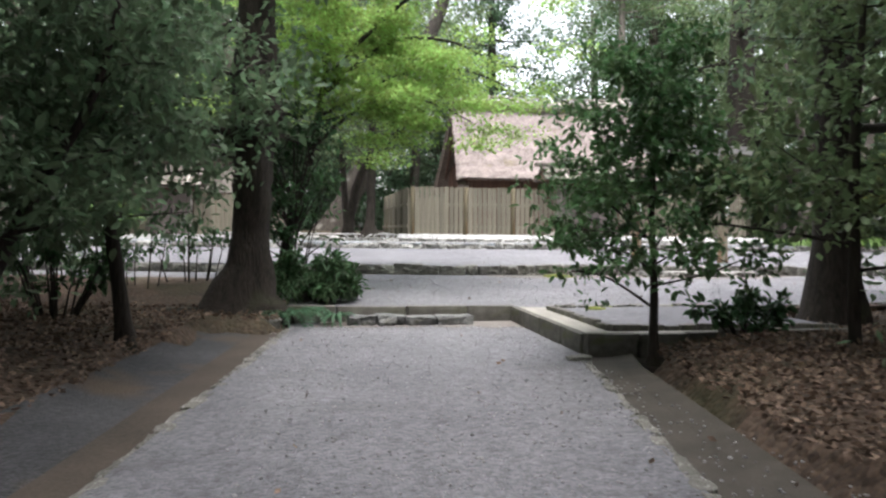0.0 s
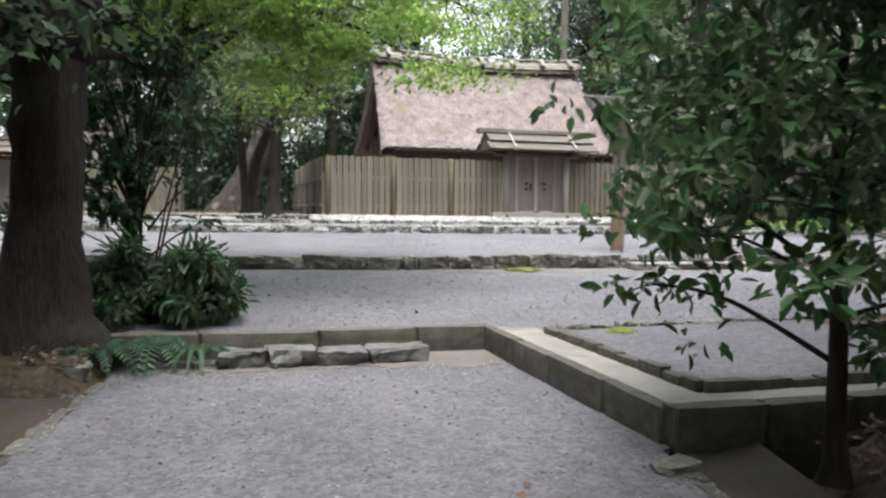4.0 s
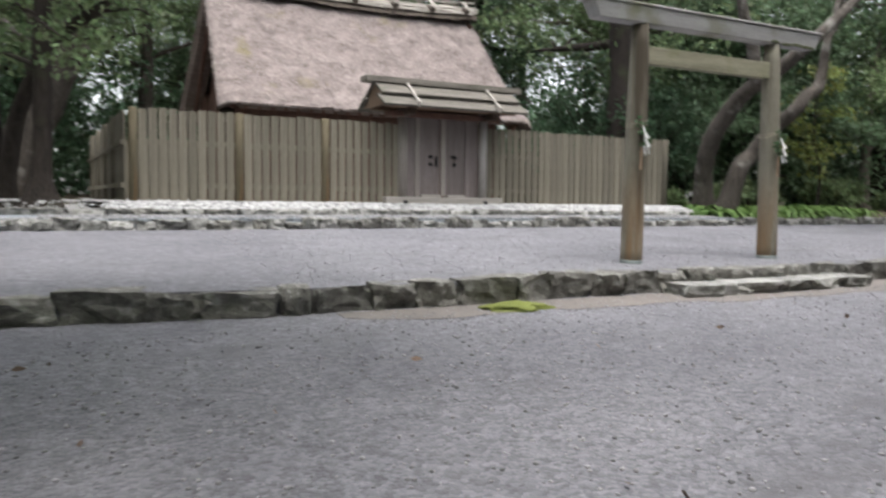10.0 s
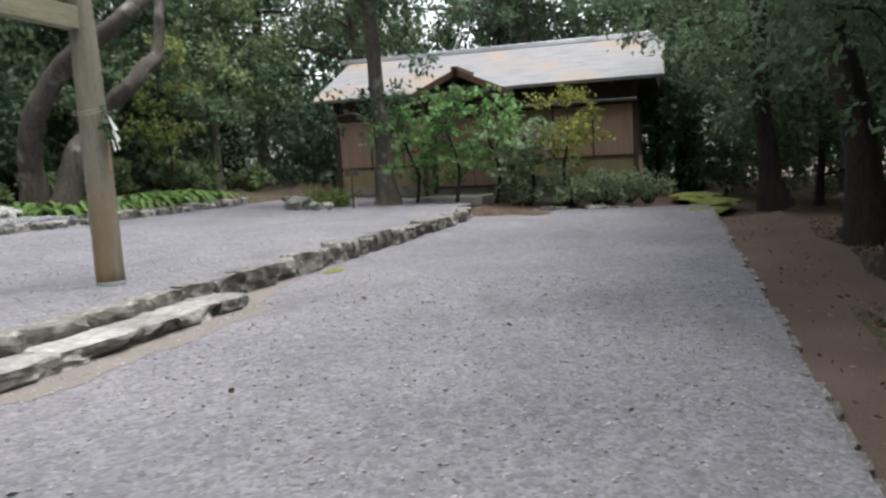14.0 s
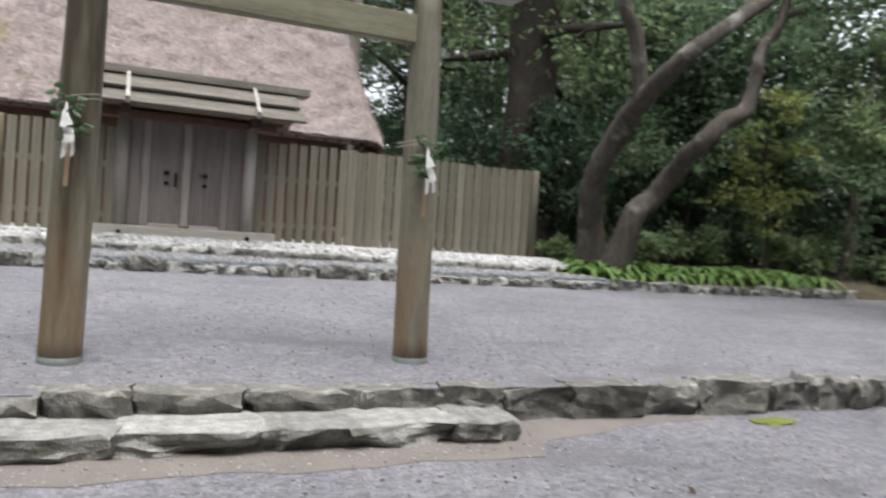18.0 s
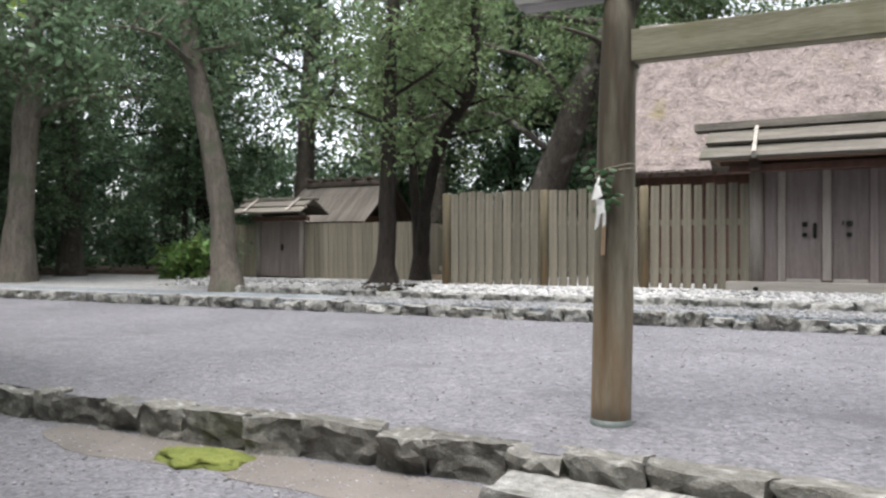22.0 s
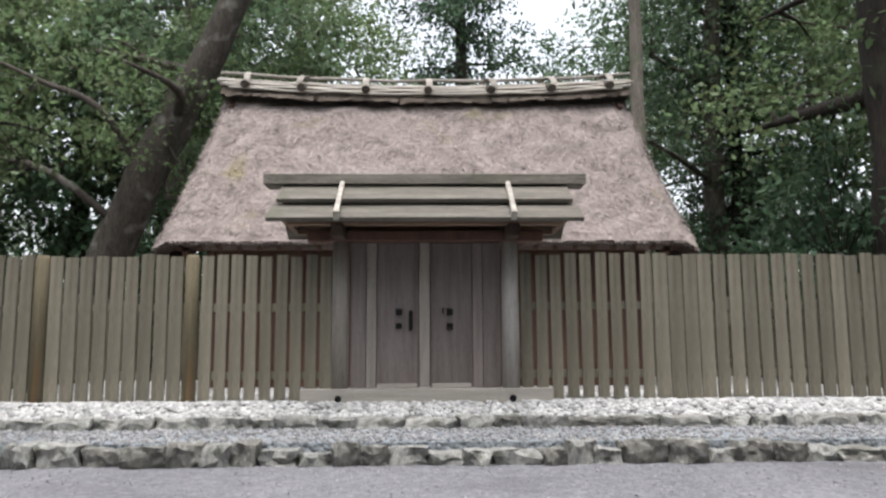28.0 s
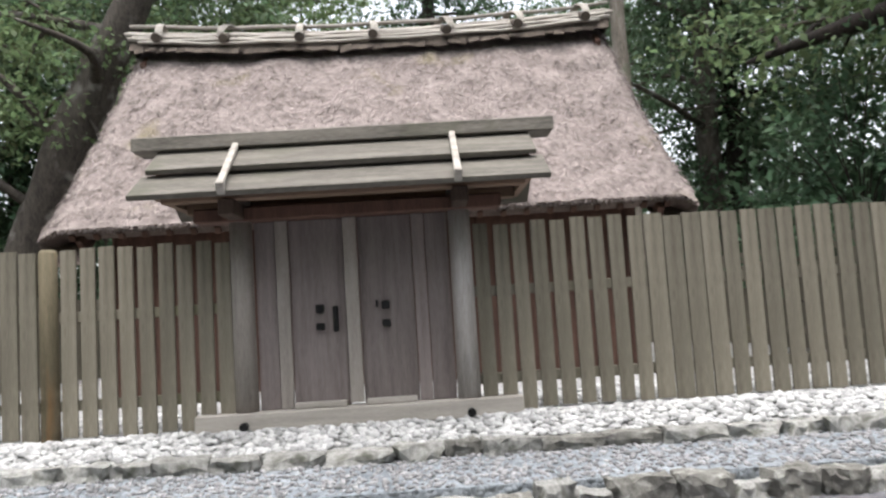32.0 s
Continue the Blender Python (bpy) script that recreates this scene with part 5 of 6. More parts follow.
# trees that stand by the way
make_tree("big_evergreen_tree", (0.17, 13.75, 0.1), [(-0.1, 0, -0.3), (-0.02, 0, 0.6), (0.05, 0, 1.6), (0.06, 0, 2.5), (0.08, 0.1, 3.2), (0.12, 0.2, 6), (0.2, 0.4, 10)], [0.34, 0.31, 0.3, 0.3, 0.38, 0.26, 0.15],
          M_BARKDARK, M_LEAF, "broad dark-barked evergreen tree with a flared foot", n=16, reach=3.5, rise=0.12, per=36, clump=0.7, size=0.15, seed=3, start=0.42, flare=2.1, sides=16, sub=4)
make_tree("slim_camellia_tree", (4.95, 9.25, 0.03), [(0, 0, -0.1), (0.0, 0, 0.8), (-0.05, 0, 1.6), (0.0, 0.02, 2.4), (0.05, 0, 3.4)], [0.058, 0.046, 0.036, 0.026, 0.01],
          M_BARKDARK, M_CAMELLIA, "slender camellia tree with dark glossy leaves", n=20, reach=1.28, rise=0.3, per=11, clump=0.2, size=0.105, seed=11, start=0.24, flare=1.3, ratio=0.5, sub=6, fine=True, free=True, flat=0.5,
          extra=(([(0, 0, 0.55), (-0.35, 0.45, 0.85), (-0.62, 0.75, 0.92), (-0.75, 0.85, 0.88)], [0.018, 0.013, 0.008, 0.004]), ([(-0.02, 0, 1.0), (-0.4, 0.5, 1.45), (-0.68, 0.75, 1.6)], [0.018, 0.012, 0.004]),
                 ([(-0.04, 0, 1.3), (-0.4, 0.6, 1.8), (-0.62, 0.8, 2.0), (-0.7, 0.9, 2.1)], [0.018, 0.012, 0.008, 0.004])))
make_tree("dark_cedar_tree", (8.9, 11.6, 0.1), [(0, 0, -0.2), (0, 0, 2.5), (0, 0, 6), (0.1, 0, 11)], [0.36, 0.3, 0.26, 0.14],
          M_BARKDARK, M_LEAF, "dark straight-trunked tree at the edge of the wood", n=14, reach=3.2, rise=0.05, per=40, clump=0.7, size=0.15, seed=17, start=0.36, sub=4)
make_tree("mossy_thin_tree", (-0.95, 10.6, 0.0), [(0, 0, -0.1), (-0.12, 0, 1.0), (-0.3, 0.1, 2.2), (-0.35, 0.1, 3.6), (-0.2, 0.2, 6)], [0.11, 0.075, 0.068, 0.058, 0.03],
          M_BARKDARK, M_LEAF, "thin leaning tree with a mossy trunk", n=10, reach=1.5, rise=0.25, per=34, clump=0.5, size=0.12, seed=23, start=0.42, fine=True)
make_tree("leaning_dark_tree", (-1.9, 8.9, 0.05), [(0, 0, -0.1), (0.15, 0, 0.9), (0.5, 0.1, 1.7), (1.0, 0.2, 2.7), (1.3, 0.3, 4.2)], [0.09, 0.07, 0.055, 0.04, 0.02],
          M_BARKDARK, M_LEAF, "thin dark tree leaning over the leaf litter", n=9, reach=1.3, rise=0.25, per=34, clump=0.5, size=0.12, seed=29, start=0.35, fine=True)
make_tree("thin_roadside_tree", (6.6, 8.1, 0.0), [(0, 0, -0.1), (-0.05, 0, 1.2), (-0.08, 0, 2.4), (0.0, 0, 4)], [0.07, 0.06, 0.05, 0.02],
          M_BARKDARK, M_LEAFMID, "thin dark tree with glossy leaves in the litter", n=12, reach=1.9, rise=0.2, per=26, clump=0.55, size=0.12, seed=31, start=0.3)
make_tree("maple_tree", (0.5, 16.1, 0.25), [(0, 0, -0.1), (0.25, 0, 1.2), (0.6, 0.2, 2.4), (0.9, 0.6, 4.2), (1.2, 1.0, 6.5)], [0.11, 0.08, 0.07, 0.06, 0.03],
          M_BARKDARK, M_MAPLE, "slender maple with layered bright green foliage", n=6, reach=2.4, rise=0.15, per=330, clump=0.85, size=0.066, seed=37, start=0.6, flat=0.22, droop=0.1, ratio=0.8, spread=3, free=True,
          extra=(([(0.7, 0.3, 2.8), (2.0, 0.9, 3.9), (3.2, 1.5, 3.9), (4.2, 1.7, 3.5)], [0.05, 0.04, 0.025, 0.008]), ([(0.85, 0.5, 3.8), (2.2, 0.9, 5.0), (3.6, 1.4, 5.2), (4.6, 1.6, 4.8)], [0.05, 0.04, 0.025, 0.008]),
                 ([(0.85, 0.5, 3.8), (1.5, 1.4, 4.8), (2.2, 1.9, 4.6), (2.8, 2.1, 4.0)], [0.05, 0.04, 0.025, 0.008]), ([(0.9, 0.6, 4.2), (2.6, 0.2, 5.8), (3.8, 0.3, 6.2), (4.8, 0.4, 6.0)], [0.05, 0.04, 0.025, 0.008]),
                 ([(0.85, 0.4, 3.4), (2.4, 0.6, 4.3), (3.8, 0.9, 4.5), (5.0, 1.0, 4.1)], [0.04, 0.03, 0.02, 0.008]), ([(2.0, 0.9, 3.9), (2.6, 0.5, 4.0), (3.2, 0.2, 3.8)], [0.03, 0.02, 0.008]), ([(2.2, 0.9, 5.0), (2.4, 1.6, 5.6), (3.0, 1.9, 5.6)], [0.03, 0.02, 0.008])))
make_tree("yard_tree_flared", (3.05, 27.15, 1.0), [(0, 0, -0.1), (0.05, 0, 1.2), (0.08, 0, 2.6), (0.12, 0, 4.4), (0.15, 0.2, 8)], [0.19, 0.16, 0.145, 0.13, 0.07],
          M_BARKDARK, M_LEAFMID, "grey-barked tree with a flared foot beside the fence", n=12, reach=2.6, rise=0.2, per=26, clump=0.55, size=0.13, seed=41, start=0.4, flare=2.6)
make_tree("yard_tree_crooked", (2.45, 29.6, 1.05), [(0, 0, -0.1), (0.1, 0, 0.8), (0.3, -0.2, 1.9), (0.9, -0.6, 3.2), (1.7, -1.2, 3.8), (2.0, -1.4, 4.6), (1.95, -1.4, 6.5)], [0.22, 0.16, 0.14, 0.13, 0.11, 0.1, 0.05],
          M_BARKDARK, M_LEAFMID, "crooked dark tree leaning along the fence", n=12, reach=2.6, rise=0.25, per=30, clump=0.6, size=0.13, seed=43, start=0.5,
          extra=(([(0.02, 0, 0.1), (-0.1, 0.1, 1.5), (-0.25, 0.1, 3.6), (-0.3, 0.1, 6.5)], [0.15, 0.12, 0.1, 0.05], 0),))
make_tree("yard_tree_slanting", (-0.25, 26.55, 1.0), [(0, 0, -0.1), (-0.15, 0, 1.2), (-0.4, 0, 2.6), (-1.05, 0, 5), (-1.5, 0, 8)], [0.27, 0.24, 0.22, 0.19, 0.12],
          M_BARKPALE, M_LEAF, "slanting grey tree trunk in the pale gravel", n=10, reach=3.2, rise=0.3, per=60, clump=0.8, size=0.16, seed=47, start=0.62)
make_tree("yard_tree_straight", (-8.95, 27.9, 0.9), [(0, 0, -0.1), (0.2, 0, 2), (0.5, 0, 5), (0.9, 0, 9)], [0.42, 0.34, 0.3, 0.2],
          M_BARKPALE, M_LEAF, "tall grey tree at the end of the yard", n=10, reach=3.6, rise=0.3, per=60, clump=0.9, size=0.17, seed=53, start=0.6)
make_tree("curved_camphor_tree", (18.1, 26.9, 1.0), [(0.02, 0, -0.2), (-0.05, -0.1, 0.8), (-0.25, -0.35, 1.5), (-0.33, -0.65, 2.0), (-0.28, -1.1, 2.6), (-0.4, -1.75, 3.0), (-0.7, -2.8, 3.3), (-0.4, -3.2, 3.75), (0.7, -3.2, 4.55), (2.0, -2.9, 5.35), (3.6, -2.6, 6.4)], [0.27, 0.23, 0.215, 0.205, 0.195, 0.18, 0.155, 0.14, 0.115, 0.09, 0.05],
          M_BARKMID, M_LEAF, "twisting bare-limbed old tree leaning out of the wood", n=5, reach=2.0, rise=0.5, per=30, clump=0.8, size=0.16, seed=59, start=0.85, flare=1.4,
          extra=(([(-0.5, -2.0, 3.05), (-0.7, -2.0, 4.1), (-1.0, -2.0, 4.65), (-1.2, -1.9, 6.2)], [0.15, 0.14, 0.12, 0.06], 0),
                 ([(0.5, -3.2, 4.4), (0.9, -3.0, 5.4), (0.9, -2.9, 6.8)], [0.07, 0.06, 0.03], 0)))
make_tree("bent_grey_tree", (18.25, 26.35, 1.0), [(0, 0, -0.15), (0.25, -0.25, 1.1), (0.65, -0.3, 1.55), (0.82, -0.5, 1.9), (0.85, -0.9, 2.3), (0.95, -1.28, 2.6), (1.3, -1.3, 2.95), (2.0, -1.15, 3.35), (2.2, -1.15, 4.4), (2.7, -1.15, 5.2), (2.9, -1.1, 7.0)], [0.26, 0.22, 0.205, 0.195, 0.185, 0.175, 0.165, 0.15, 0.1, 0.08, 0.04],
          M_BARKMID, M_LEAF, "slim bent grey tree leaning out of the wood", n=5, reach=2.0, rise=0.4, per=30, clump=0.8, size=0.16, seed=60, start=0.85, flare=1.4,
          extra=(([(2.65, -1.15, 5.1), (3.4, -1.15, 5.4), (4.3, -1.2, 5.55), (5.3, -1.2, 5.9)], [0.07, 0.05, 0.04, 0.02], 0),))
for i, (x, y, w, h) in enumerate(((18.9, 29.4, 1.3, 4.0), (17.7, 31.2, 1.6, 5.0), (20.6, 30.2, 1.3, 3.6))):
    make_bush("dark_evergreen_shrub", (x, y, bank(x, y)), w, h, M_LEAFCEDAR, "tall dark evergreen shrub behind the fence corner", per=52, clumps=60, size=0.17, seed=380 + i, group="shrubs behind the fence")
make_tree("forked_grey_tree", (27.2, 28.5, 1.0), [(0, 0, -0.1), (0, 0, 1.5), (0.1, 0, 3.2), (0.5, 0, 6)], [0.2, 0.15, 0.12, 0.06],
          M_BARKPALE, M_LEAFMID, "slim forked grey tree at the wood's edge", n=9, reach=2.4, rise=0.7, per=50, clump=0.7, size=0.15, seed=61, start=0.4)
make_tree("pine_tree", (23.7, 21.4, 0.65), [(0, 0, -0.1), (-0.1, 0, 1.5), (-0.3, 0, 3.5), (-0.8, 0, 6), (-1.3, 0, 9)], [0.26, 0.2, 0.18, 0.15, 0.1],
          M_BARK, M_LEAFCEDAR, "tall slanting tree beside the low house", n=10, reach=2.8, rise=0.1, per=70, clump=0.7, size=0.15, seed=67, start=0.62,
          extra=(([(-0.2, 0, 2.2), (-0.1, -0.35, 2.6), (-0.2, -0.35, 3.1)], [0.05, 0.03, 0.01]), ([(-0.15, 0, 1.9), (-0.5, 0.5, 2.3), (-0.7, 1.1, 2.2)], [0.05, 0.03, 0.01])))
make_tree("ditch_side_tree", (24.2, 12.3, 0.35), [(0, 0, -0.1), (-0.15, 0.3, 2.0), (-0.2, 0.4, 5), (0.1, 0.4, 9)], [0.25, 0.2, 0.18, 0.1],
          M_BARKDARK, M_LEAF, "dark tree beside the earth ditch", n=13, reach=3.4, rise=0.05, per=45, clump=0.8, size=0.15, seed=71, start=0.42, sub=4)
make_tree("overhanging_tree", (14.2, 12.1, 0.3), [(0, 0, -0.1), (0.1, 0, 1.4), (0.0, 0.0, 3.4), (0, 0, 7)], [0.26, 0.2, 0.17, 0.1],
          M_BARKDARK, M_LEAF, "dark tree with low hanging foliage over the ditch", n=16, reach=3.2, rise=-0.05, per=45, clump=0.75, size=0.14, seed=73, start=0.52, sub=4)
make_tree("overhanging_tree", (18.2, 11.7, 0.3), [(0, 0, -0.1), (0.0, 0.2, 1.6), (0.1, 0.6, 3.6), (0.1, 1.2, 7.5)], [0.28, 0.22, 0.19, 0.1],
          M_BARKDARK, M_LEAF, "dark tree with low hanging foliage over the ditch", n=14, reach=3.6, rise=0.05, per=34, clump=0.85, size=0.14, seed=74, start=0.5, sub=4,
          extra=(([(0.1, 0.8, 4.8), (-1.2, 2.4, 5.6), (-2.4, 3.8, 5.8), (-3.2, 4.8, 5.7)], [0.09, 0.07, 0.05, 0.02]), ([(0.1, 0.8, 5.2), (0.4, 2.6, 5.9), (0.2, 4.2, 6.0)], [0.09, 0.06, 0.02])))
make_tree("leaning_hall_tree", (2.0, 36.4, 1.15), [(0, 0, -0.1), (0.85, -0.2, 1.85), (1.8, -0.5, 3.85), (2.75, -0.7, 5.85), (4.3, -1.1, 9), (5.6, -1.5, 13)], [0.58, 0.52, 0.47, 0.42, 0.33, 0.16],
          M_BARKMID, M_LEAFMID, "thick leaning tree trunk beside the thatched roof", n=12, reach=3.4, rise=0.25, per=46, clump=0.8, size=0.16, seed=79, start=0.5,
          extra=(([(1.6, -0.45, 3.5), (0.3, -1.2, 4.6), (-0.9, -1.5, 4.9), (-2.3, -1.8, 4.7)], [0.12, 0.09, 0.07, 0.03], 0), ([(2.2, -0.6, 4.6), (1.4, -1.5, 6.0), (0.1, -1.6, 6.6), (-1.2, -1.8, 7.2)], [0.11, 0.09, 0.06, 0.02], 0),
                 ([(-0.3, -1.2, 4.6), (-0.9, -1.4, 5.5), (-1.9, -1.5, 5.9)], [0.05, 0.04, 0.015], 0)))
make_tree("giant_cedar_tree", (18.3, 30.0, 1.1), [(0, 0, -0.1), (0, 0, 3), (0, 0, 8), (0, 0, 16)], [0.75, 0.6, 0.5, 0.25],
          M_BARKDARK, M_LEAFMID, "giant dark cedar trunk behind the fence corner", n=16, reach=3.8, rise=0.0, per=22, clump=0.9, size=0.18, seed=83, start=0.42, sub=4)
make_tree("pole_straight_tree", (16.0, 37.0, 1.2), [(0, 0, -0.1), (0, 0, 5), (0, 0, 10), (0, 0, 15)], [0.2, 0.18, 0.15, 0.1],
          M_BARKPALE, M_LEAFMID, "straight pale tree trunk behind the hall", n=7, reach=2.4, rise=0.4, per=60, clump=0.9, size=0.18, seed=89, start=0.72)

# woods around: a few kinds, each tree an object of its own
KINDS = [
    make_tree("wood_tree", (-6, 45, 1.2), [(0, 0, -0.2), (0.1, 0, 4), (0.3, 0.2, 9), (0.2, 0.4, 14)], [0.38, 0.3, 0.24, 0.1], M_BARK, M_LEAF, "tall evergreen tree of the surrounding wood", n=16, reach=4.6, rise=0.2, per=50, clump=1.0, size=0.19, seed=101, start=0.4, group="trees of the wood", sub=4, sides=9),
    make_tree("wood_tree", (2, 47, 1.2), [(0, 0, -0.2), (-0.3, 0, 4), (-0.2, 0.3, 8), (0.3, 0.2, 12)], [0.32, 0.26, 0.2, 0.08], M_BARK, M_LEAFMID, "leafy green tree of the surrounding wood", n=16, reach=4.4, rise=0.3, per=50, clump=1.0, size=0.18, seed=103, start=0.38, group="trees of the wood", sub=4, sides=9),
    make_tree("wood_tree", (12, 48, 1.2), [(0, 0, -0.2), (0.0, 0, 6), (0.1, 0.1, 12), (0.0, 0.1, 18)], [0.4, 0.33, 0.25, 0.08], M_BARKDARK, M_LEAFCEDAR, "tall dark conifer of the surrounding wood", n=24, reach=3.2, rise=-0.15, per=56, clump=0.95, size=0.2, seed=107, start=0.25, group="trees of the wood", sub=3, sides=9),
    make_tree("wood_sapling", (22, 46, 1.2), [(0, 0, -0.1), (0.1, 0, 2), (0.1, 0.1, 4), (0.0, 0.1, 6)], [0.12, 0.09, 0.07, 0.03], M_BARKDARK, M_LEAF, "small evergreen understorey tree", n=14, reach=2.3, rise=0.15, per=62, clump=0.7, size=0.15, seed=109, start=0.16, group="understorey trees", sub=3, sides=7),
]
SPOTS = [
    # behind the hall
    (-2, 39, 1), (3, 41, 0), (8.5, 46, 3), (9, 51, 1), (20, 42.5, 0), (24, 36.5, 1), (33, 46, 1), (25, 38, 1), (21, 43, 2), (0, 52, 0), (2.5, 50, 2), (20, 51, 0), (26, 47, 0), (30, 40, 2), (-8, 50, 1),
    # beyond the curved tree and the low house
    (23, 30, 3), (26, 33, 0), (30.5, 30, 2), (34, 26, 1), (35.5, 20, 0), (36, 14, 2), (33, 9, 0), (28.5, 6.5, 3), (38, 33, 0), (40, 22, 2), (41, 12, 1), (34, 4, 2), (31, 34, 3), (25.5, 29.3, 3), (33, 15, 3), (22, 31.5, 3), (30, 12, 3),
    # left of the yard
    (-12, 32, 0), (-14.5, 27, 2), (-13.5, 22, 1), (-10, 36, 2), (-7, 38, 0), (-17, 33, 1), (-19, 25, 0), (-4.5, 41, 3), (-12.5, 29.5, 3), (-15, 19, 3), (-11, 17.5, 0), (-9.5, 34.5, 3), (-1, 44, 2), (-16, 40, 2), (-21, 18, 2),
    # left of the path
    (-5.6, 15, 3), (-6, 11, 0), (-4.9, 7.2, 3), (-8, 3.5, 1), (-5.2, 0, 3), (-7.5, 7, 2), (-8, 15.5, 1), (-7.5, -5, 0), (-10, 2, 0), (-4.9, 11.5, 3), (-12, 10, 2),
    # right of the path
    (10.8, 8.4, 0), (8.6, 4.6, 3), (11.5, 0.5, 1), (12.5, 4, 2), (6.5, -3.5, 3), (15.5, 8.8, 1), (18.5, 8.6, 3), (11, 8.0, 3), (19, 7, 0), (25, 8.6, 3), (24.5, 4, 2), (12, -4, 0), (21, 2, 1), (8, -9, 2), (27, 11, 3),
    # behind the start; the first row is added out of view to shade the path
    (6.9, 2.4, 0), (5.9, -0.4, 1), (-3.6, -0.8, 1), (-4.3, 1.6, 0), (-4.2, -3.2, 1), (7.2, -4.5, 1),
    (0, -13, 0), (4.5, -15, 1), (-4, -11, 2), (9, -14, 0),
    # unseen trees added beside the path so that their crowns shade it
    (6.6, 5.4, 0), (5.4, -2.2, 1), (-3.4, -1.4, 0), (-2.5, 6.3, 1), (-3.2, -6, 1), (4.6, -7.5, 0),
    # behind the ridge
    (6.5, 43.5, 1),
]
rw = random.Random(5)
for x, y, k in SPOTS:
    src = KINDS[k]
    s = rw.uniform(0.82, 1.15)
    copy = copy_thing(src, pose(x, y, bank(x, y) - 0.05, 0, 0, rw.uniform(0, 360)) @ Matrix.Diagonal((s, s, s, 1)))

# thickets that close the view between the trunks


def thicket(name, boxes, label, per, size, mat, seed):
    g = np.random.default_rng(seed)
    cen, rad = [], []
    for x0, x1, y0, y1, z0, z1, n in boxes:
        c = g.random((n, 3)) * [x1 - x0, y1 - y0, z1 - z0] + [x0, y0, z0]
        cen.append(c)
        rad.append(g.uniform(0.6, 1.5, n))
    ob = new(name, leaf_cloud(name, np.concatenate(cen), np.concatenate(rad), per, size, mat, seed, 0.55, 0.8))
    tagged(ob, label, "thicket", kind="stuff")


thicket("far_thicket", [(-26, 42, 56, 60, 0.5, 8, 620), (-28, -21, 8, 58, 0.5, 9, 620), (41, 47, -2, 58, 0.5, 9, 620), (-22, 46, -20, -15, 0.5, 9, 300), (27, 40, -6, 2, 0.5, 9, 260), (-22, -13, -12, 8, 0.5, 9, 220)],
        "dense far green wood", 52, 0.5, M_LEAFCEDAR, 201)
thicket("wood_undergrowth", [(28, 40, 26, 34, 0.5, 6, 190), (33, 42, 2, 28, 0.5, 7, 330), (-13, 22, 43, 50, 0.8, 5.5, 210), (-21, -13, 10, 40, 0.5, 6, 200), (-26, -14, 30, 46, 0.3, 5, 170), (-14, 4, 38, 42, 0.8, 4.5, 90), (17.8, 32, 32, 39, 0.8, 5.0, 170), (-20, -13.5, 14, 34, 0.5, 4.5, 150), (31, 37, 4, 30, 0.5, 5, 130), (-12, -3.5, 2, 12, 0.0, 3.0, 60), (10, 30, 0, 7.5, 0.2, 3.5, 110), (3, 20, 39, 44, 1, 6, 70), (-16, 0, 42, 48, 2, 9, 190), (0, 4.5, 38, 42, 1, 6.5, 60), (19, 26, 34, 39, 1.5, 5.5, 90)],
        "dark evergreen undergrowth between the trunks", 46, 0.26, M_LEAFCEDAR, 207)

# ---- low house by the court ----
house = empty("low_house", pose(27.4, 19.8, 0.85), "long low red-brown timber house with a weathered pale roof", "house")
HY0, HY1 = -4.75, 4.95


def house_part(name, x0, x1, y0, y1, z0, z1, mat, label="", bevel=0.0):
    return part(name, boxm(x0, x1, y0, y1, z0, z1, bevel=bevel), mat, house, label)


house_part("plinth", 0.02, 4.6, -4.3, 4.5, -0.8, 0.18, M_CONC, "stone plinth")
house_part("base_wall", 0.0, 4.6, -4.3, 4.5, 0.18, 0.72, M_HOUSEBASE, "mossy yellow-brown lower boards")
house_part("wall_body", 0.06, 4.55, -4.3, 4.5, 0.721, 2.9, M_HOUSEDARK, "dark timber wall")
for y0, y1 in ((-4.28, -3.2), (-3.15, -2.1), (-2.05, -0.95), (1.5, 2.4), (2.45, 3.4), (3.45, 4.45)):
    house_part("wall_panel", -0.02, 0.058, y0, y1, 0.78, 2.15, M_HOUSEWALL, "red-brown shutter board", 0.01)
house_part("sill_rail", -0.05, 0.058, -4.3, 4.5, 0.721, 0.778, M_HOUSEDARK)
for y in (-4.32, -0.9, 1.45, 4.5):
    house_part("post", -0.06, 0.08, y - 0.07, y + 0.07, -0.1, 2.9, M_HOUSEDARK, "dark corner post", 0.008)
part("doorway", boxm(-0.03, 0.05, -0.83, 1.38, 0.05, 2.1), M_HOUSEDARK, house, "dark double door of the house")
for y in (-0.8, 0.28):
    house_part("door_panel", -0.06, -0.03, y, y + 1.06, 0.1, 2.05, M_HOUSEWALL, "red-brown sliding door", 0.006)
for side in (-1, 1):
    L = math.hypot(3.2, 1.5)
    bm = boxm(HY0 - 0.15, HY1 + 0.15, 0, L, -0.05, 0.05, bevel=0.01)
    o = part("roof_slope", bm, M_HOUSEROOF, house, "pale weathered roof with rusty patches")
    base = Matrix.Translation((-0.85, 0, 2.75)) @ Matrix.Rotation(radians(-90), 4, "Z") @ Matrix.Rotation(math.atan2(1.5, 3.2), 4, "X")
    o.matrix_basis = base if side < 0 else Matrix.Translation((2.35 * 2, 0, 0)) @ Matrix.Rotation(math.pi, 4, "Z") @ base
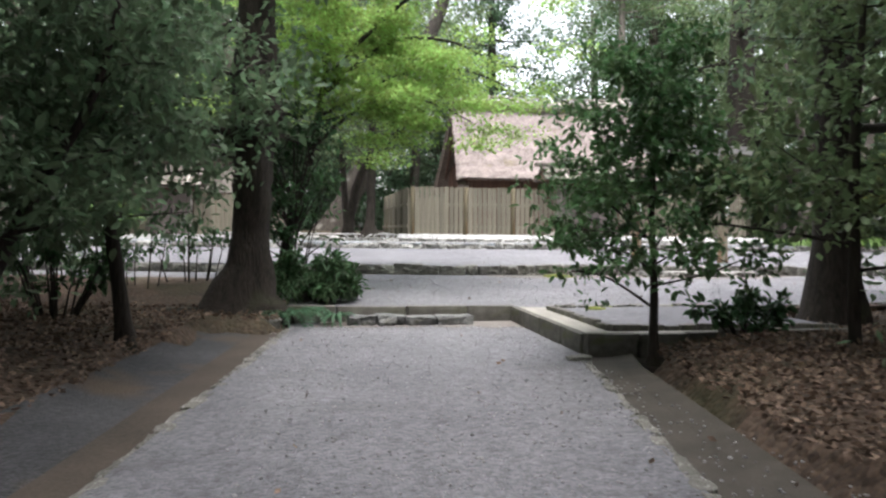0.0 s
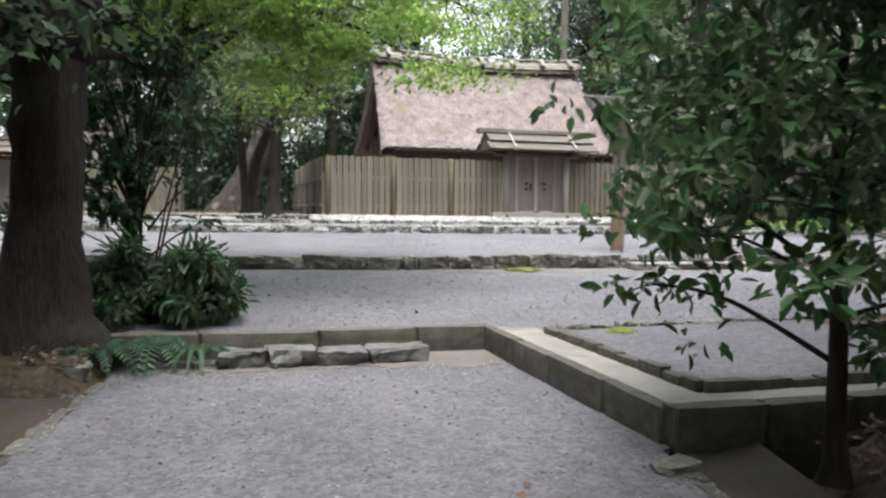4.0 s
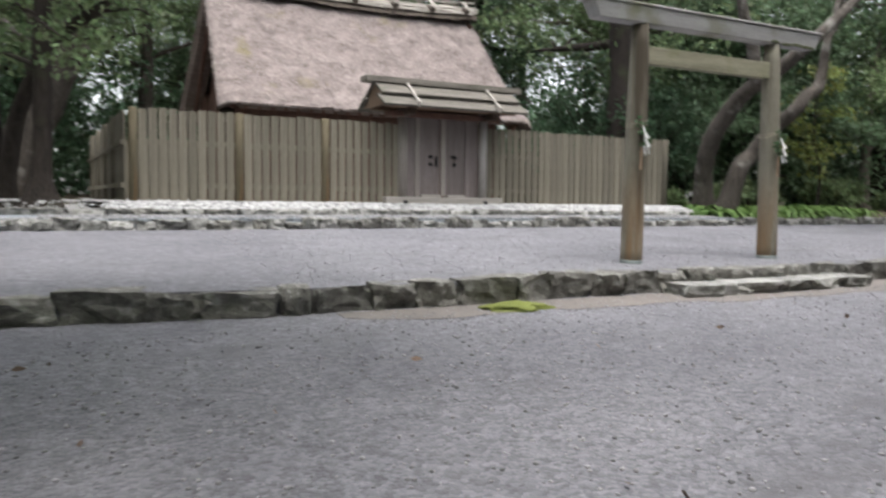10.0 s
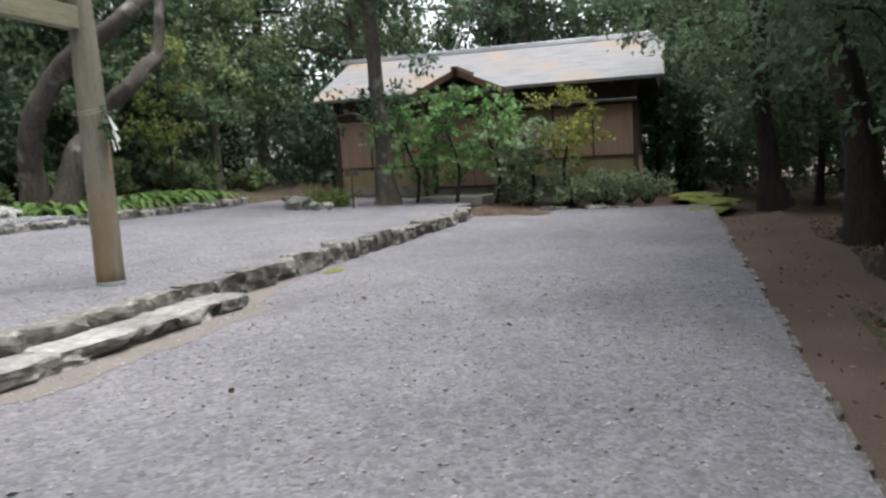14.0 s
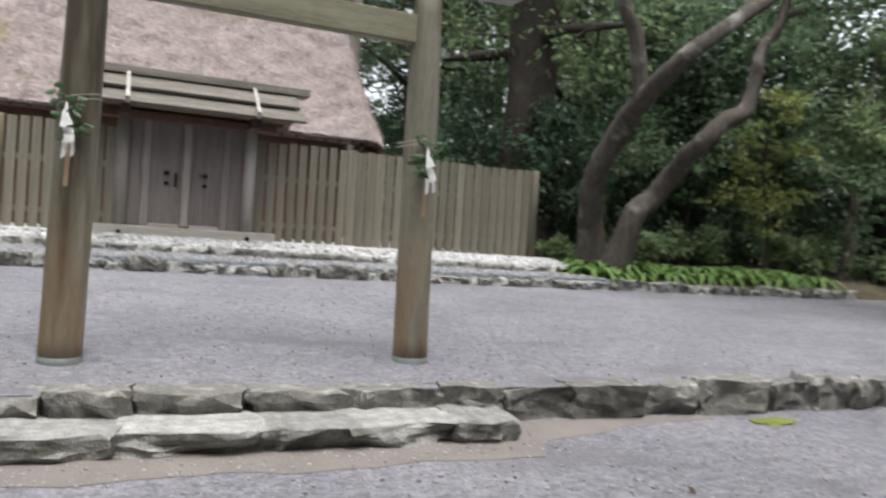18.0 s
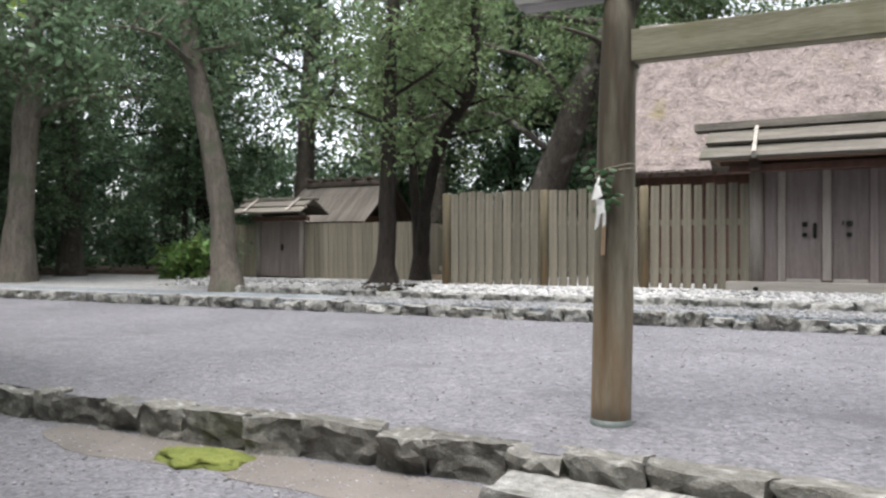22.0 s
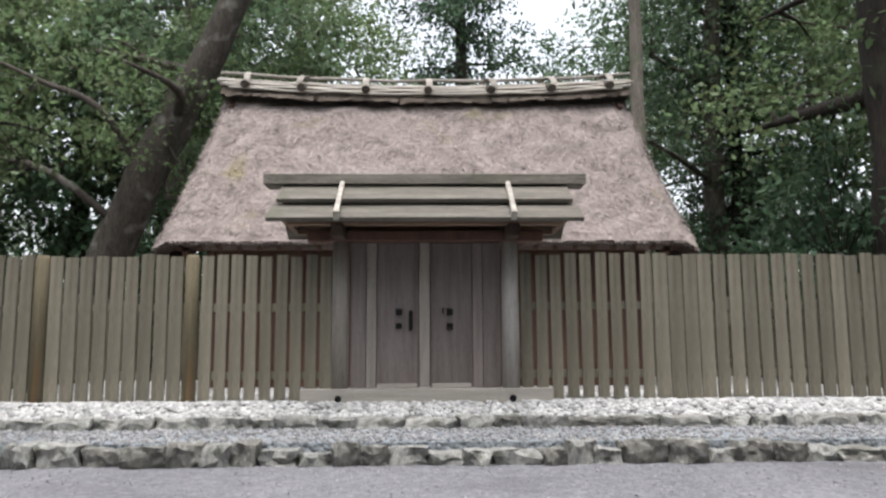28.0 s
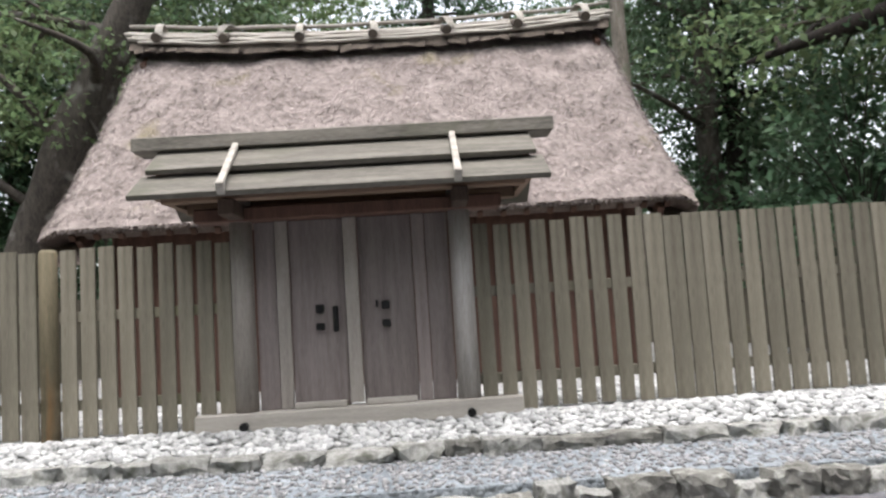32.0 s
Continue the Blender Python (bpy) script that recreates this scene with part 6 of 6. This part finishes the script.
for k in range(14):
    y = HY0 + (HY1 - HY0) * (k + 0.5) / 14
    o = part("eave_rafter", boxm(-0.75, 0.4, y - 0.035, y + 0.035, 2.68, 2.76), M_HOUSEDARK, house)
part("ridge_cap", boxm(2.18, 2.52, HY0 - 0.3, HY1 + 0.3, 4.24, 4.34, bevel=0.02), M_RIDGEMETAL, house, "pale metal ridge cap")
part("ridge_cap_lower", boxm(2.05, 2.65, HY0 - 0.2, HY1 + 0.2, 4.17, 4.235, bevel=0.01), M_RIDGEMETAL, house)
for y in (HY0 - 0.1, HY1 + 0.1):
    bm = bmesh.new()
    pr = [(-0.6, 2.8), (5.3, 2.8), (2.35, 4.15)]
    a = [bm.verts.new((x, y - 0.03, z)) for x, z in pr]
    b = [bm.verts.new((x, y + 0.03, z)) for x, z in pr]
    bm.faces.new(a)
    bm.faces.new(b[::-1])
    for i in range(3):
        bm.faces.new((a[i], b[i], b[(i + 1) % 3], a[(i + 1) % 3]))
    bmesh.ops.recalc_face_normals(bm, faces=bm.faces[:])
    part("gable_wall", bm, M_HOUSEDARK, house, "dark gable boards")
part("pent_board", boxm(-0.6, 0.05, -4.4, -0.9, 2.22, 2.27, bevel=0.008), M_HOUSEROOF, house, "narrow pent board over the shutters")
porch_y = 0.3
for s in (-1, 1):
    L = 1.55
    bm = boxm(-1.35, 0.6, 0, L, -0.04, 0.04, bevel=0.008)
    o = part("porch_roof", bm, M_HOUSEDARK, house, "small dark gabled porch roof")
    o.matrix_basis = Matrix.Translation((0, porch_y, 3.25)) @ (Matrix.Identity(4) if s > 0 else Matrix.Scale(-1, 4, (0, 1, 0))) @ Matrix.Rotation(radians(-24), 4, "X")
    bm = boxm(-1.42, -1.35, 0, L, -0.12, 0.05, bevel=0.006)
    o = part("porch_bargeboard", bm, M_HALLWOOD, house, "dark brown porch bargeboard")
    o.matrix_basis = Matrix.Translation((0, porch_y, 3.25)) @ (Matrix.Identity(4) if s > 0 else Matrix.Scale(-1, 4, (0, 1, 0))) @ Matrix.Rotation(radians(-24), 4, "X")
    part("porch_post", boxm(-1.25, -1.12, porch_y + s * 1.05 - 0.06, porch_y + s * 1.05 + 0.06, -0.1, 2.75, bevel=0.008), M_HOUSEDARK, house, "dark porch post")
part("porch_ridge", boxm(-1.5, 0.6, porch_y - 0.1, porch_y + 0.1, 3.26, 3.36, bevel=0.01), M_HOUSEDARK, house)
part("porch_beam", boxm(-1.25, -1.12, porch_y - 1.2, porch_y + 1.2, 2.5, 2.66, bevel=0.008), M_HOUSEDARK, house)
part("door_step", boxm(-2.6, -1.3, porch_y - 0.9, porch_y + 0.9, -0.35, -0.1, bevel=0.03), M_CONC, house, "flat grey stepping stone")

# ---- small shrine in the yard ----
lesser = empty("lesser_shrine_fence", pose(0, 33.5, 0), "weathered plank fence round the lesser shrine", "fence")
for i in range(44):
    x = -7.2 + 0.17 * i
    if -5.45 < x < -3.6:
        continue
    ob = new("board", rng.choice(FB))
    ob.parent = lesser
    ob.matrix_basis = pose(x, rng.uniform(-0.004, 0.004), 1.12, 0, rng.uniform(-0.3, 0.3), 0) @ Matrix.Diagonal((1.15, 1, 1.64, 1))
for z in (1.4, 2.3):
    part("rail", boxm(-7.3, -5.4, 0.02, 0.08, z, z + 0.08), M_BOARD, lesser)
    part("rail", boxm(-3.6, 0.35, 0.02, 0.08, z, z + 0.08), M_BOARD, lesser)
for i in range(20):
    ob = new("board", rng.choice(FB))
    ob.parent = lesser
    ob.matrix_basis = pose(0.32, 0.1 + 0.17 * i, 1.12, 0, 0, 90) @ Matrix.Diagonal((1.15, 1, 1.64, 1))
lgate = empty("lesser_shrine_gate", pose(-4.5, 33.5, 1.1), "small closed plank gate with a lapped board roof", "gate")
for s in (-1, 1):
    bm = bmesh.new()
    tube(bm, [(s * 0.82, 0, -0.1), (s * 0.82, 0, 2.0)], [0.09, 0.085], 10)
    part("gate_post", bm, M_GATEPALE, lgate, "round gate post", True)
    part("door_leaf", boxm(min(0.005 * s, s * 0.73), max(0.005 * s, s * 0.73), 0.0, 0.05, 0.05, 1.75, bevel=0.005), M_GATE, lgate)
part("cross_beam", boxm(-1.05, 1.05, -0.09, 0.09, 1.76, 1.9, bevel=0.01), M_HALLWOOD, lgate)
part("latch", boxm(0.05, 0.12, -0.03, 0.0, 0.85, 1.05), M_BLACK, lgate, "black iron latch")
for side in (-1, 1):
    for y0, z0, y1, z1, half in ((-0.72, 1.98, -0.38, 2.16, 1.3), (-0.45, 2.17, -0.02, 2.38, 1.26)):
        o = part("roof_plank", boxm(-half, half, 0, math.hypot(y1 - y0, z1 - z0), -0.025, 0.025, bevel=0.005), M_ROOFBOARD, lgate, "weathered roof plank")
        m = pose(0, y0, z0, math.degrees(math.atan2(z1 - z0, y1 - y0)))
        o.matrix_basis = m if side < 0 else pose(0, 0, 0, 0, 0, 180) @ m
part("ridge_board", boxm(-1.38, 1.38, -0.14, 0.14, 2.38, 2.46, bevel=0.012), M_ROOFBOARD, lgate)
for x in (-0.8, 0.8):
    o = part("roof_clamp", boxm(-0.04, 0.04, 0, 0.8, 0.02, 0.06, bevel=0.006), M_POLE, lgate)
    o.matrix_basis = pose(x, -0.73, 2.0, math.degrees(math.atan2(0.42, 0.66)))
lhall = empty("lesser_shrine", pose(-3.8, 36.2, 1.0), "small wooden shrine with a steep plank roof", "shrine hall")
part("shrine_wall", boxm(-1.2, 1.2, -0.9, 0.9, -0.1, 2.1), M_HALLWOOD, lhall)
for side in (-1, 1):
    for i in range(17):
        x = -1.75 + 3.5 * (i + 0.5) / 17
        o = part("roof_plank", boxm(-0.1, 0.1, 0, 2.2, -0.02, 0.02, bevel=0.012), M_SHINGLE, lhall)
        m = pose(x, -1.75, 1.85, 37) @ pose(0, 0, 0, 0, 6, 0)
        o.matrix_basis = m if side < 0 else pose(0, 0, 0, 0, 0, 180) @ m
part("ridge_board", boxm(-1.85, 1.85, -0.16, 0.16, 3.14, 3.3, bevel=0.02), M_BARK_RIDGE, lhall)
for i in range(6):
    x = -1.5 + 3.0 * i / 5
    bm = bmesh.new()
    tube(bm, [(x, -0.34, 3.37), (x, 0.34, 3.37)], [0.07, 0.07], 10)
    part("ridge_log", bm, M_BARK_RIDGE, lhall, "short log across the ridge")

# ---- plants near the ground ----
make_bush("step_shrub", (1.2, 14.3, 0.1), 0.72, 1.0, M_LEAFGLOSS, "dark shrub beside the low stone step", per=105, clumps=36, size=0.13, seed=301, fine=True, ratio=0.3)
make_bush("ivy_covered_sapling", (0.85, 15.3, 0.2), 0.75, 3.8, M_LEAFGLOSS, "tall dark shrub climbing a thin trunk", per=24, clumps=52, size=0.13, seed=302, fine=True)
make_fern("strap_plant", (1.55, 13.2, 0.0), 20, 0.46, "tuft of arching dark green strap leaves by the step", leaf=M_STRAP, seed=303, width=0.02)
make_pinnate_fern("broad_fern", (1.15, 13.3, 0.02), 13, 0.62, "dark green fern with lobed fronds by the step", seed=304)
make_pinnate_fern("broad_fern", (0.72, 13.25, 0.02), 11, 0.55, "dark green fern with lobed fronds by the step", seed=305)
for i, (x, y, h) in enumerate(((-2.0, 15.9, 1.7), (-3.1, 16.3, 2.0), (-1.1, 16.5, 1.4), (-4.3, 15.6, 2.1))):
    make_bush("thin_stemmed_shrub", (x, y, bank(x, y)), 0.75, h, M_LEAFGLOSS, "thin-stemmed dark shrub under the big tree", per=46, clumps=8, size=0.11, seed=370 + i, group="shrubs under the big tree", fine=True, base=0.7)
for i, (x, y, w, h) in enumerate(((-3.0, 9.6, 0.9, 2.0), (-3.9, 11.6, 1.0, 2.4), (-2.3, 12.5, 0.8, 1.7), (-4.7, 13.8, 1.0, 2.2), (-3.3, 7.4, 0.8, 1.8))):
    make_bush("understorey_shrub", (x, y, bank(x, y) - 0.03), w, h, M_LEAFGLOSS, "dark glossy-leaved sapling in the leaf litter", per=34, clumps=26, size=0.12, seed=390 + i, group="saplings under the trees", fine=True, base=0.35)
make_bush("litter_shrub", (6.3, 9.7, 0.1), 0.5, 0.66, M_LEAFGLOSS, "low dark shrub with glossy leaves", per=34, clumps=15, size=0.13, seed=305, fine=True)
for i, (x, y, h, m) in enumerate(((24.7, 19.9, 2.9, M_SHRUB), (25.0, 18.9, 2.6, M_SHRUB), (24.4, 20.9, 2.4, M_SHRUB), (24.9, 18.0, 1.9, M_VARIEGATED))):
    make_tree("house_shrub", (x, y, 0.5), [(0, 0, -0.1), (0.15, -0.1, h * 0.35), (-0.1, 0.12, h * 0.7), (0.05, 0, h)], [0.05, 0.04, 0.03, 0.012], M_BARKDARK, m, "small layered leafy green shrub before the low house",
              n=8, reach=1.25, rise=0.14, per=17, clump=0.36, size=0.15, seed=310 + i, start=0.28, group="house shrubs", flat=0.16, category="shrub", flare=1.1, sub=1, sides=7, free=True, ratio=0.7, spread=2)
make_tree("yellowing_shrub", (24.8, 17.0, 0.55), [(0, 0, -0.1), (0.05, 0.1, 0.8), (-0.1, -0.05, 1.6), (0, 0, 2.6)], [0.04, 0.03, 0.022, 0.008], M_BARKDARK, M_YELLOW, "tall thin shrub with yellowing leaves",
          n=8, reach=0.8, rise=0.35, per=12, clump=0.26, size=0.12, seed=320, start=0.4, category="shrub", flare=1.1, sub=2, sides=7, free=True, ratio=0.6)
for i, (x, y) in enumerate(((25.2, 18.2), (25.5, 17.3), (25.6, 16.4), (25.7, 15.6), (24.7, 16.9), (24.8, 16.0), (25.0, 15.1))):
    make_bush("variegated_shrub", (x, y, 0.4), 0.75, 0.9, M_VARIEGATED, "low rounded shrub at the house wall", per=34, clumps=22, size=0.12, seed=330 + i, group="low house shrubs")
make_bush("garden_grass", (22.6, 22.5, 0.6), 0.8, 0.55, M_GRASS, "clump of pale green grass", per=60, clumps=20, size=0.22, seed=340, ratio=0.12)
rf = random.Random(77)
for i in range(84):
    x, y = rf.uniform(17.6, 23.3), rf.uniform(25.85, 26.9)
    make_fern("bank_fern", (x, y, bank(x, y) - 0.04), 11, rf.uniform(0.55, 0.95), "light green fern on the bank", seed=400 + i, group="bank ferns", width=0.055)
for i, (x, y, w, h) in enumerate(((24.5, 27.8, 0.9, 1.1), (22.0, 28.6, 0.8, 1.2), (26.2, 26.8, 0.7, 0.8), (20.5, 28.4, 0.8, 0.8), (17.9, 27.6, 0.4, 0.5))):
    make_bush("bank_shrub", (x, y, bank(x, y)), w, h, M_LEAFMID, "leafy green shrub at the wood's edge", per=55, clumps=22, size=0.15, seed=350 + i, group="bank shrubs")
make_tree("yellow_green_shrub", (22.7, 26.95, 1.0), [(0, 0, -0.1), (0.1, 0, 1.2), (-0.1, 0.1, 2.4), (0.0, 0, 4.2)], [0.05, 0.04, 0.03, 0.012], M_BARKDARK, M_YELLOWGREEN, "tall thin shrub with yellow-green leaves at the wood's edge",
          n=9, reach=1.0, rise=0.3, per=11, clump=0.32, size=0.13, seed=365, start=0.35, category="shrub", flare=1.1, sub=2, sides=7, flat=0.35, ratio=0.6)
make_bush("broadleaf_shrub", (-6.2, 31.6, 1.0), 1.0, 1.3, M_FERN, "broad-leaved green shrub at the yard's end", per=30, clumps=18, size=0.32, seed=360)


def mossy(name, x, y, z, w, d, h, seed):
    bm = bmesh.new()
    bmesh.ops.create_icosphere(bm, subdivisions=4, radius=1.0)
    for v in bm.verts:
        n = 1 + 0.4 * noise.noise(v.co * 1.7 + Vector((seed, 0, 0))) + 0.15 * noise.noise(v.co * 6.0 + Vector((seed, 4, 0)))
        v.co = Vector((v.co.x * w * n, v.co.y * d * n, v.co.z * h * (1 + 0.5 * noise.noise(v.co * 5.0 + Vector((0, seed, 0))))))
    ob = new(name, mesh_of(name, bm, M_MOSS, True))
    ob.matrix_basis = pose(x, y, z)
    tagged(ob, "low cushion of yellow-green moss", "moss")


mossy("moss_cushion", 6.85, 18.45, z_mid(0, 18.45), 0.36, 0.2, 0.055, 1)
mossy("moss_cushion", 6.1, 13.2, 0.155, 0.4, 0.08, 0.045, 2)
mossy("moss_cushion", 7.2, 13.35, 0.155, 0.35, 0.08, 0.045, 3)
mossy("moss_cushion", 5.6, 12.75, 0.19, 0.16, 0.12, 0.05, 4)
mossy("moss_cushion", 22.9, 13.9, 0.36, 1.0, 0.5, 0.05, 5)
mossy("moss_cushion", 24.9, 13.6, 0.4, 1.3, 0.55, 0.07, 7)
mossy("moss_cushion", 27.2, 14.0, 0.42, 1.4, 0.6, 0.08, 8)
mossy("moss_cushion", 14.2, 18.48, z_mid(14.2, 18.48), 0.24, 0.1, 0.02, 6)

# ---- loose stones and leaves ----


def pebbles(name, areas, size, mat, seed, label, zf, lift=0.3):
    """Rounded stones strewn over areas (x0, x1, y0, y1, number), resting on the height zf."""
    g = np.random.default_rng(seed)
    base = [(1, 0, 0), (0, 1, 0), (-1, 0, 0), (0, -1, 0), (0, 0, 1), (0, 0, -1)]
    tri, cut = [], {}
    for a, b in ((0, 1), (1, 2), (2, 3), (3, 0)):
        for c in (4, 5):
            mids = []
            for p, q in ((a, b), (b, c), (c, a)):
                key = (min(p, q), max(p, q))
                if key not in cut:
                    cut[key] = len(base)
                    m = np.array(base[p], float) + base[q]
                    base.append(tuple(m / np.linalg.norm(m)))
                mids.append(cut[key])
            for t in ((a, mids[0], mids[2]), (b, mids[1], mids[0]), (c, mids[2], mids[1]), tuple(mids)):
                tri.append(t if c == 4 else t[::-1])
    base, tri = np.array(base, float), np.array(tri)
    VV, FF, k = [], [], 0
    for x0, x1, y0, y1, n in areas:
        p = g.random((n, 2)) * [x1 - x0, y1 - y0] + [x0, y0]
        for x, y in p:
            s = size * g.uniform(0.5, 1.3)
            v = base * [s * g.uniform(0.7, 1.3), s * g.uniform(0.7, 1.1), s * g.uniform(0.45, 0.75)] + g.normal(size=base.shape) * s * 0.07
            a = g.uniform(0, 6.28)
            c, q = math.cos(a), math.sin(a)
            VV.append(np.stack([v[:, 0] * c - v[:, 1] * q + x, v[:, 0] * q + v[:, 1] * c + y, v[:, 2] + zf(x, y) + s * lift], 1))
            FF.append(tri + k)
            k += len(base)
    tagged(new(name, raw_mesh(name, np.concatenate(VV), np.concatenate(FF), mat, True)), label, "pebbles", kind="stuff")


pebbles("white_pebbles", [(4.0, 17.2, KERB2_Y + 0.08, FENCE_Y + 0.15, 8500), (4.4, 16.9, FENCE_Y + 0.1, FENCE_Y + 1.6, 3200), (-2.0, 4.0, 26.4, 28.5, 700)], 0.037, M_WHITESTONE, 501, "white rounded pebbles along the fence foot", z_fence)
pebbles("grey_pebbles", [(0.6, 4.3, 1.5, 13.0, 2600)], 0.012, M_GREYSTONE, 503, "loose grey gravel stones on the path", z_low)
pebbles("court_pebbles", [(1.5, 14, 13.7, 18.3, 3600)], 0.012, M_GREYSTONE, 505, "loose grey gravel stones on the court", z_mid)
pebbles("terrace_pebbles", [(5, 16, 19, 25, 3000)], 0.011, M_GREYSTONE, 507, "loose grey gravel stones on the terrace", z_up)
pebbles("sand_pebbles", [(5.3, 12.2, 18.05, 18.75, 900), (1.4, 4.4, 12.5, 13.2, 500)], 0.01, M_GREYSTONE, 511, "loose gravel stones strewn over the bare sand", lambda x, y: z_mid(x, y) if y > 15 else z_low(x, y))
pebbles("strip_pebbles", [(3, 17.4, KERB_Y + 0.12, KERB2_Y - 0.05, 5200)], 0.02, M_GREYSTONE, 509, "blue-grey stones of the gravel strip", lambda x, y: 0.99 + 0.04 * (y - KERB_Y))


def litter(name, areas, size, seed, label, zf=None):
    g = np.random.default_rng(seed)
    r = random.Random(seed)
    V, F = [], []
    for x0, x1, y0, y1, n in areas:
        for _ in range(n):
            x, y = r.uniform(x0, x1), r.uniform(y0, y1)
            if zf is None and laid(x, y):
                continue
            z = (bank(x, y) if zf is None else zf(x, y)) + r.uniform(0.005, 0.05)
            leaf_quad(V, F, Vector((x, y, z)), Vector((r.uniform(-1, 1), r.uniform(-1, 1), r.uniform(-0.25, 0.35))), size * r.uniform(0.6, 1.3), 0.5, r)
    tagged(new(name, raw_mesh(name, V, F, M_LITTER)), label, "leaf litter", kind="stuff")


litter("leaf_litter", [(-5, 0.8, 3, 14, 17000), (4.3, 9.5, 2, 9.9, 20000), (8, 22, 9, 13, 7000)], 0.072, 601, "brown fallen leaves under the trees")
litter("ditch_leaves", [(8.2, 21, 12.8, 13.5, 260)], 0.045, 605, "fallen brown leaves in the earth ditch", z_ditch)
litter("stray_leaves", [(2, 14, 14, 18, 40), (0.8, 4.2, 2, 13, 25)], 0.07, 603, "a few fallen leaves on the gravel", lambda x, y: z_mid(x, y) if y > 13.5 else z_low(x, y))

sign = empty("garden_sign", pose(22.3, 21.7, 0.79), "small dark wooden sign on a thin post", "sign")
part("sign_post", boxm(-0.018, 0.018, -0.018, 0.018, -0.1, 0.85, bevel=0.004), M_HOUSEDARK, sign)
part("sign_board", boxm(-0.03, -0.019, -0.17, 0.17, 0.66, 0.82, bevel=0.003), M_HOUSEDARK, sign)
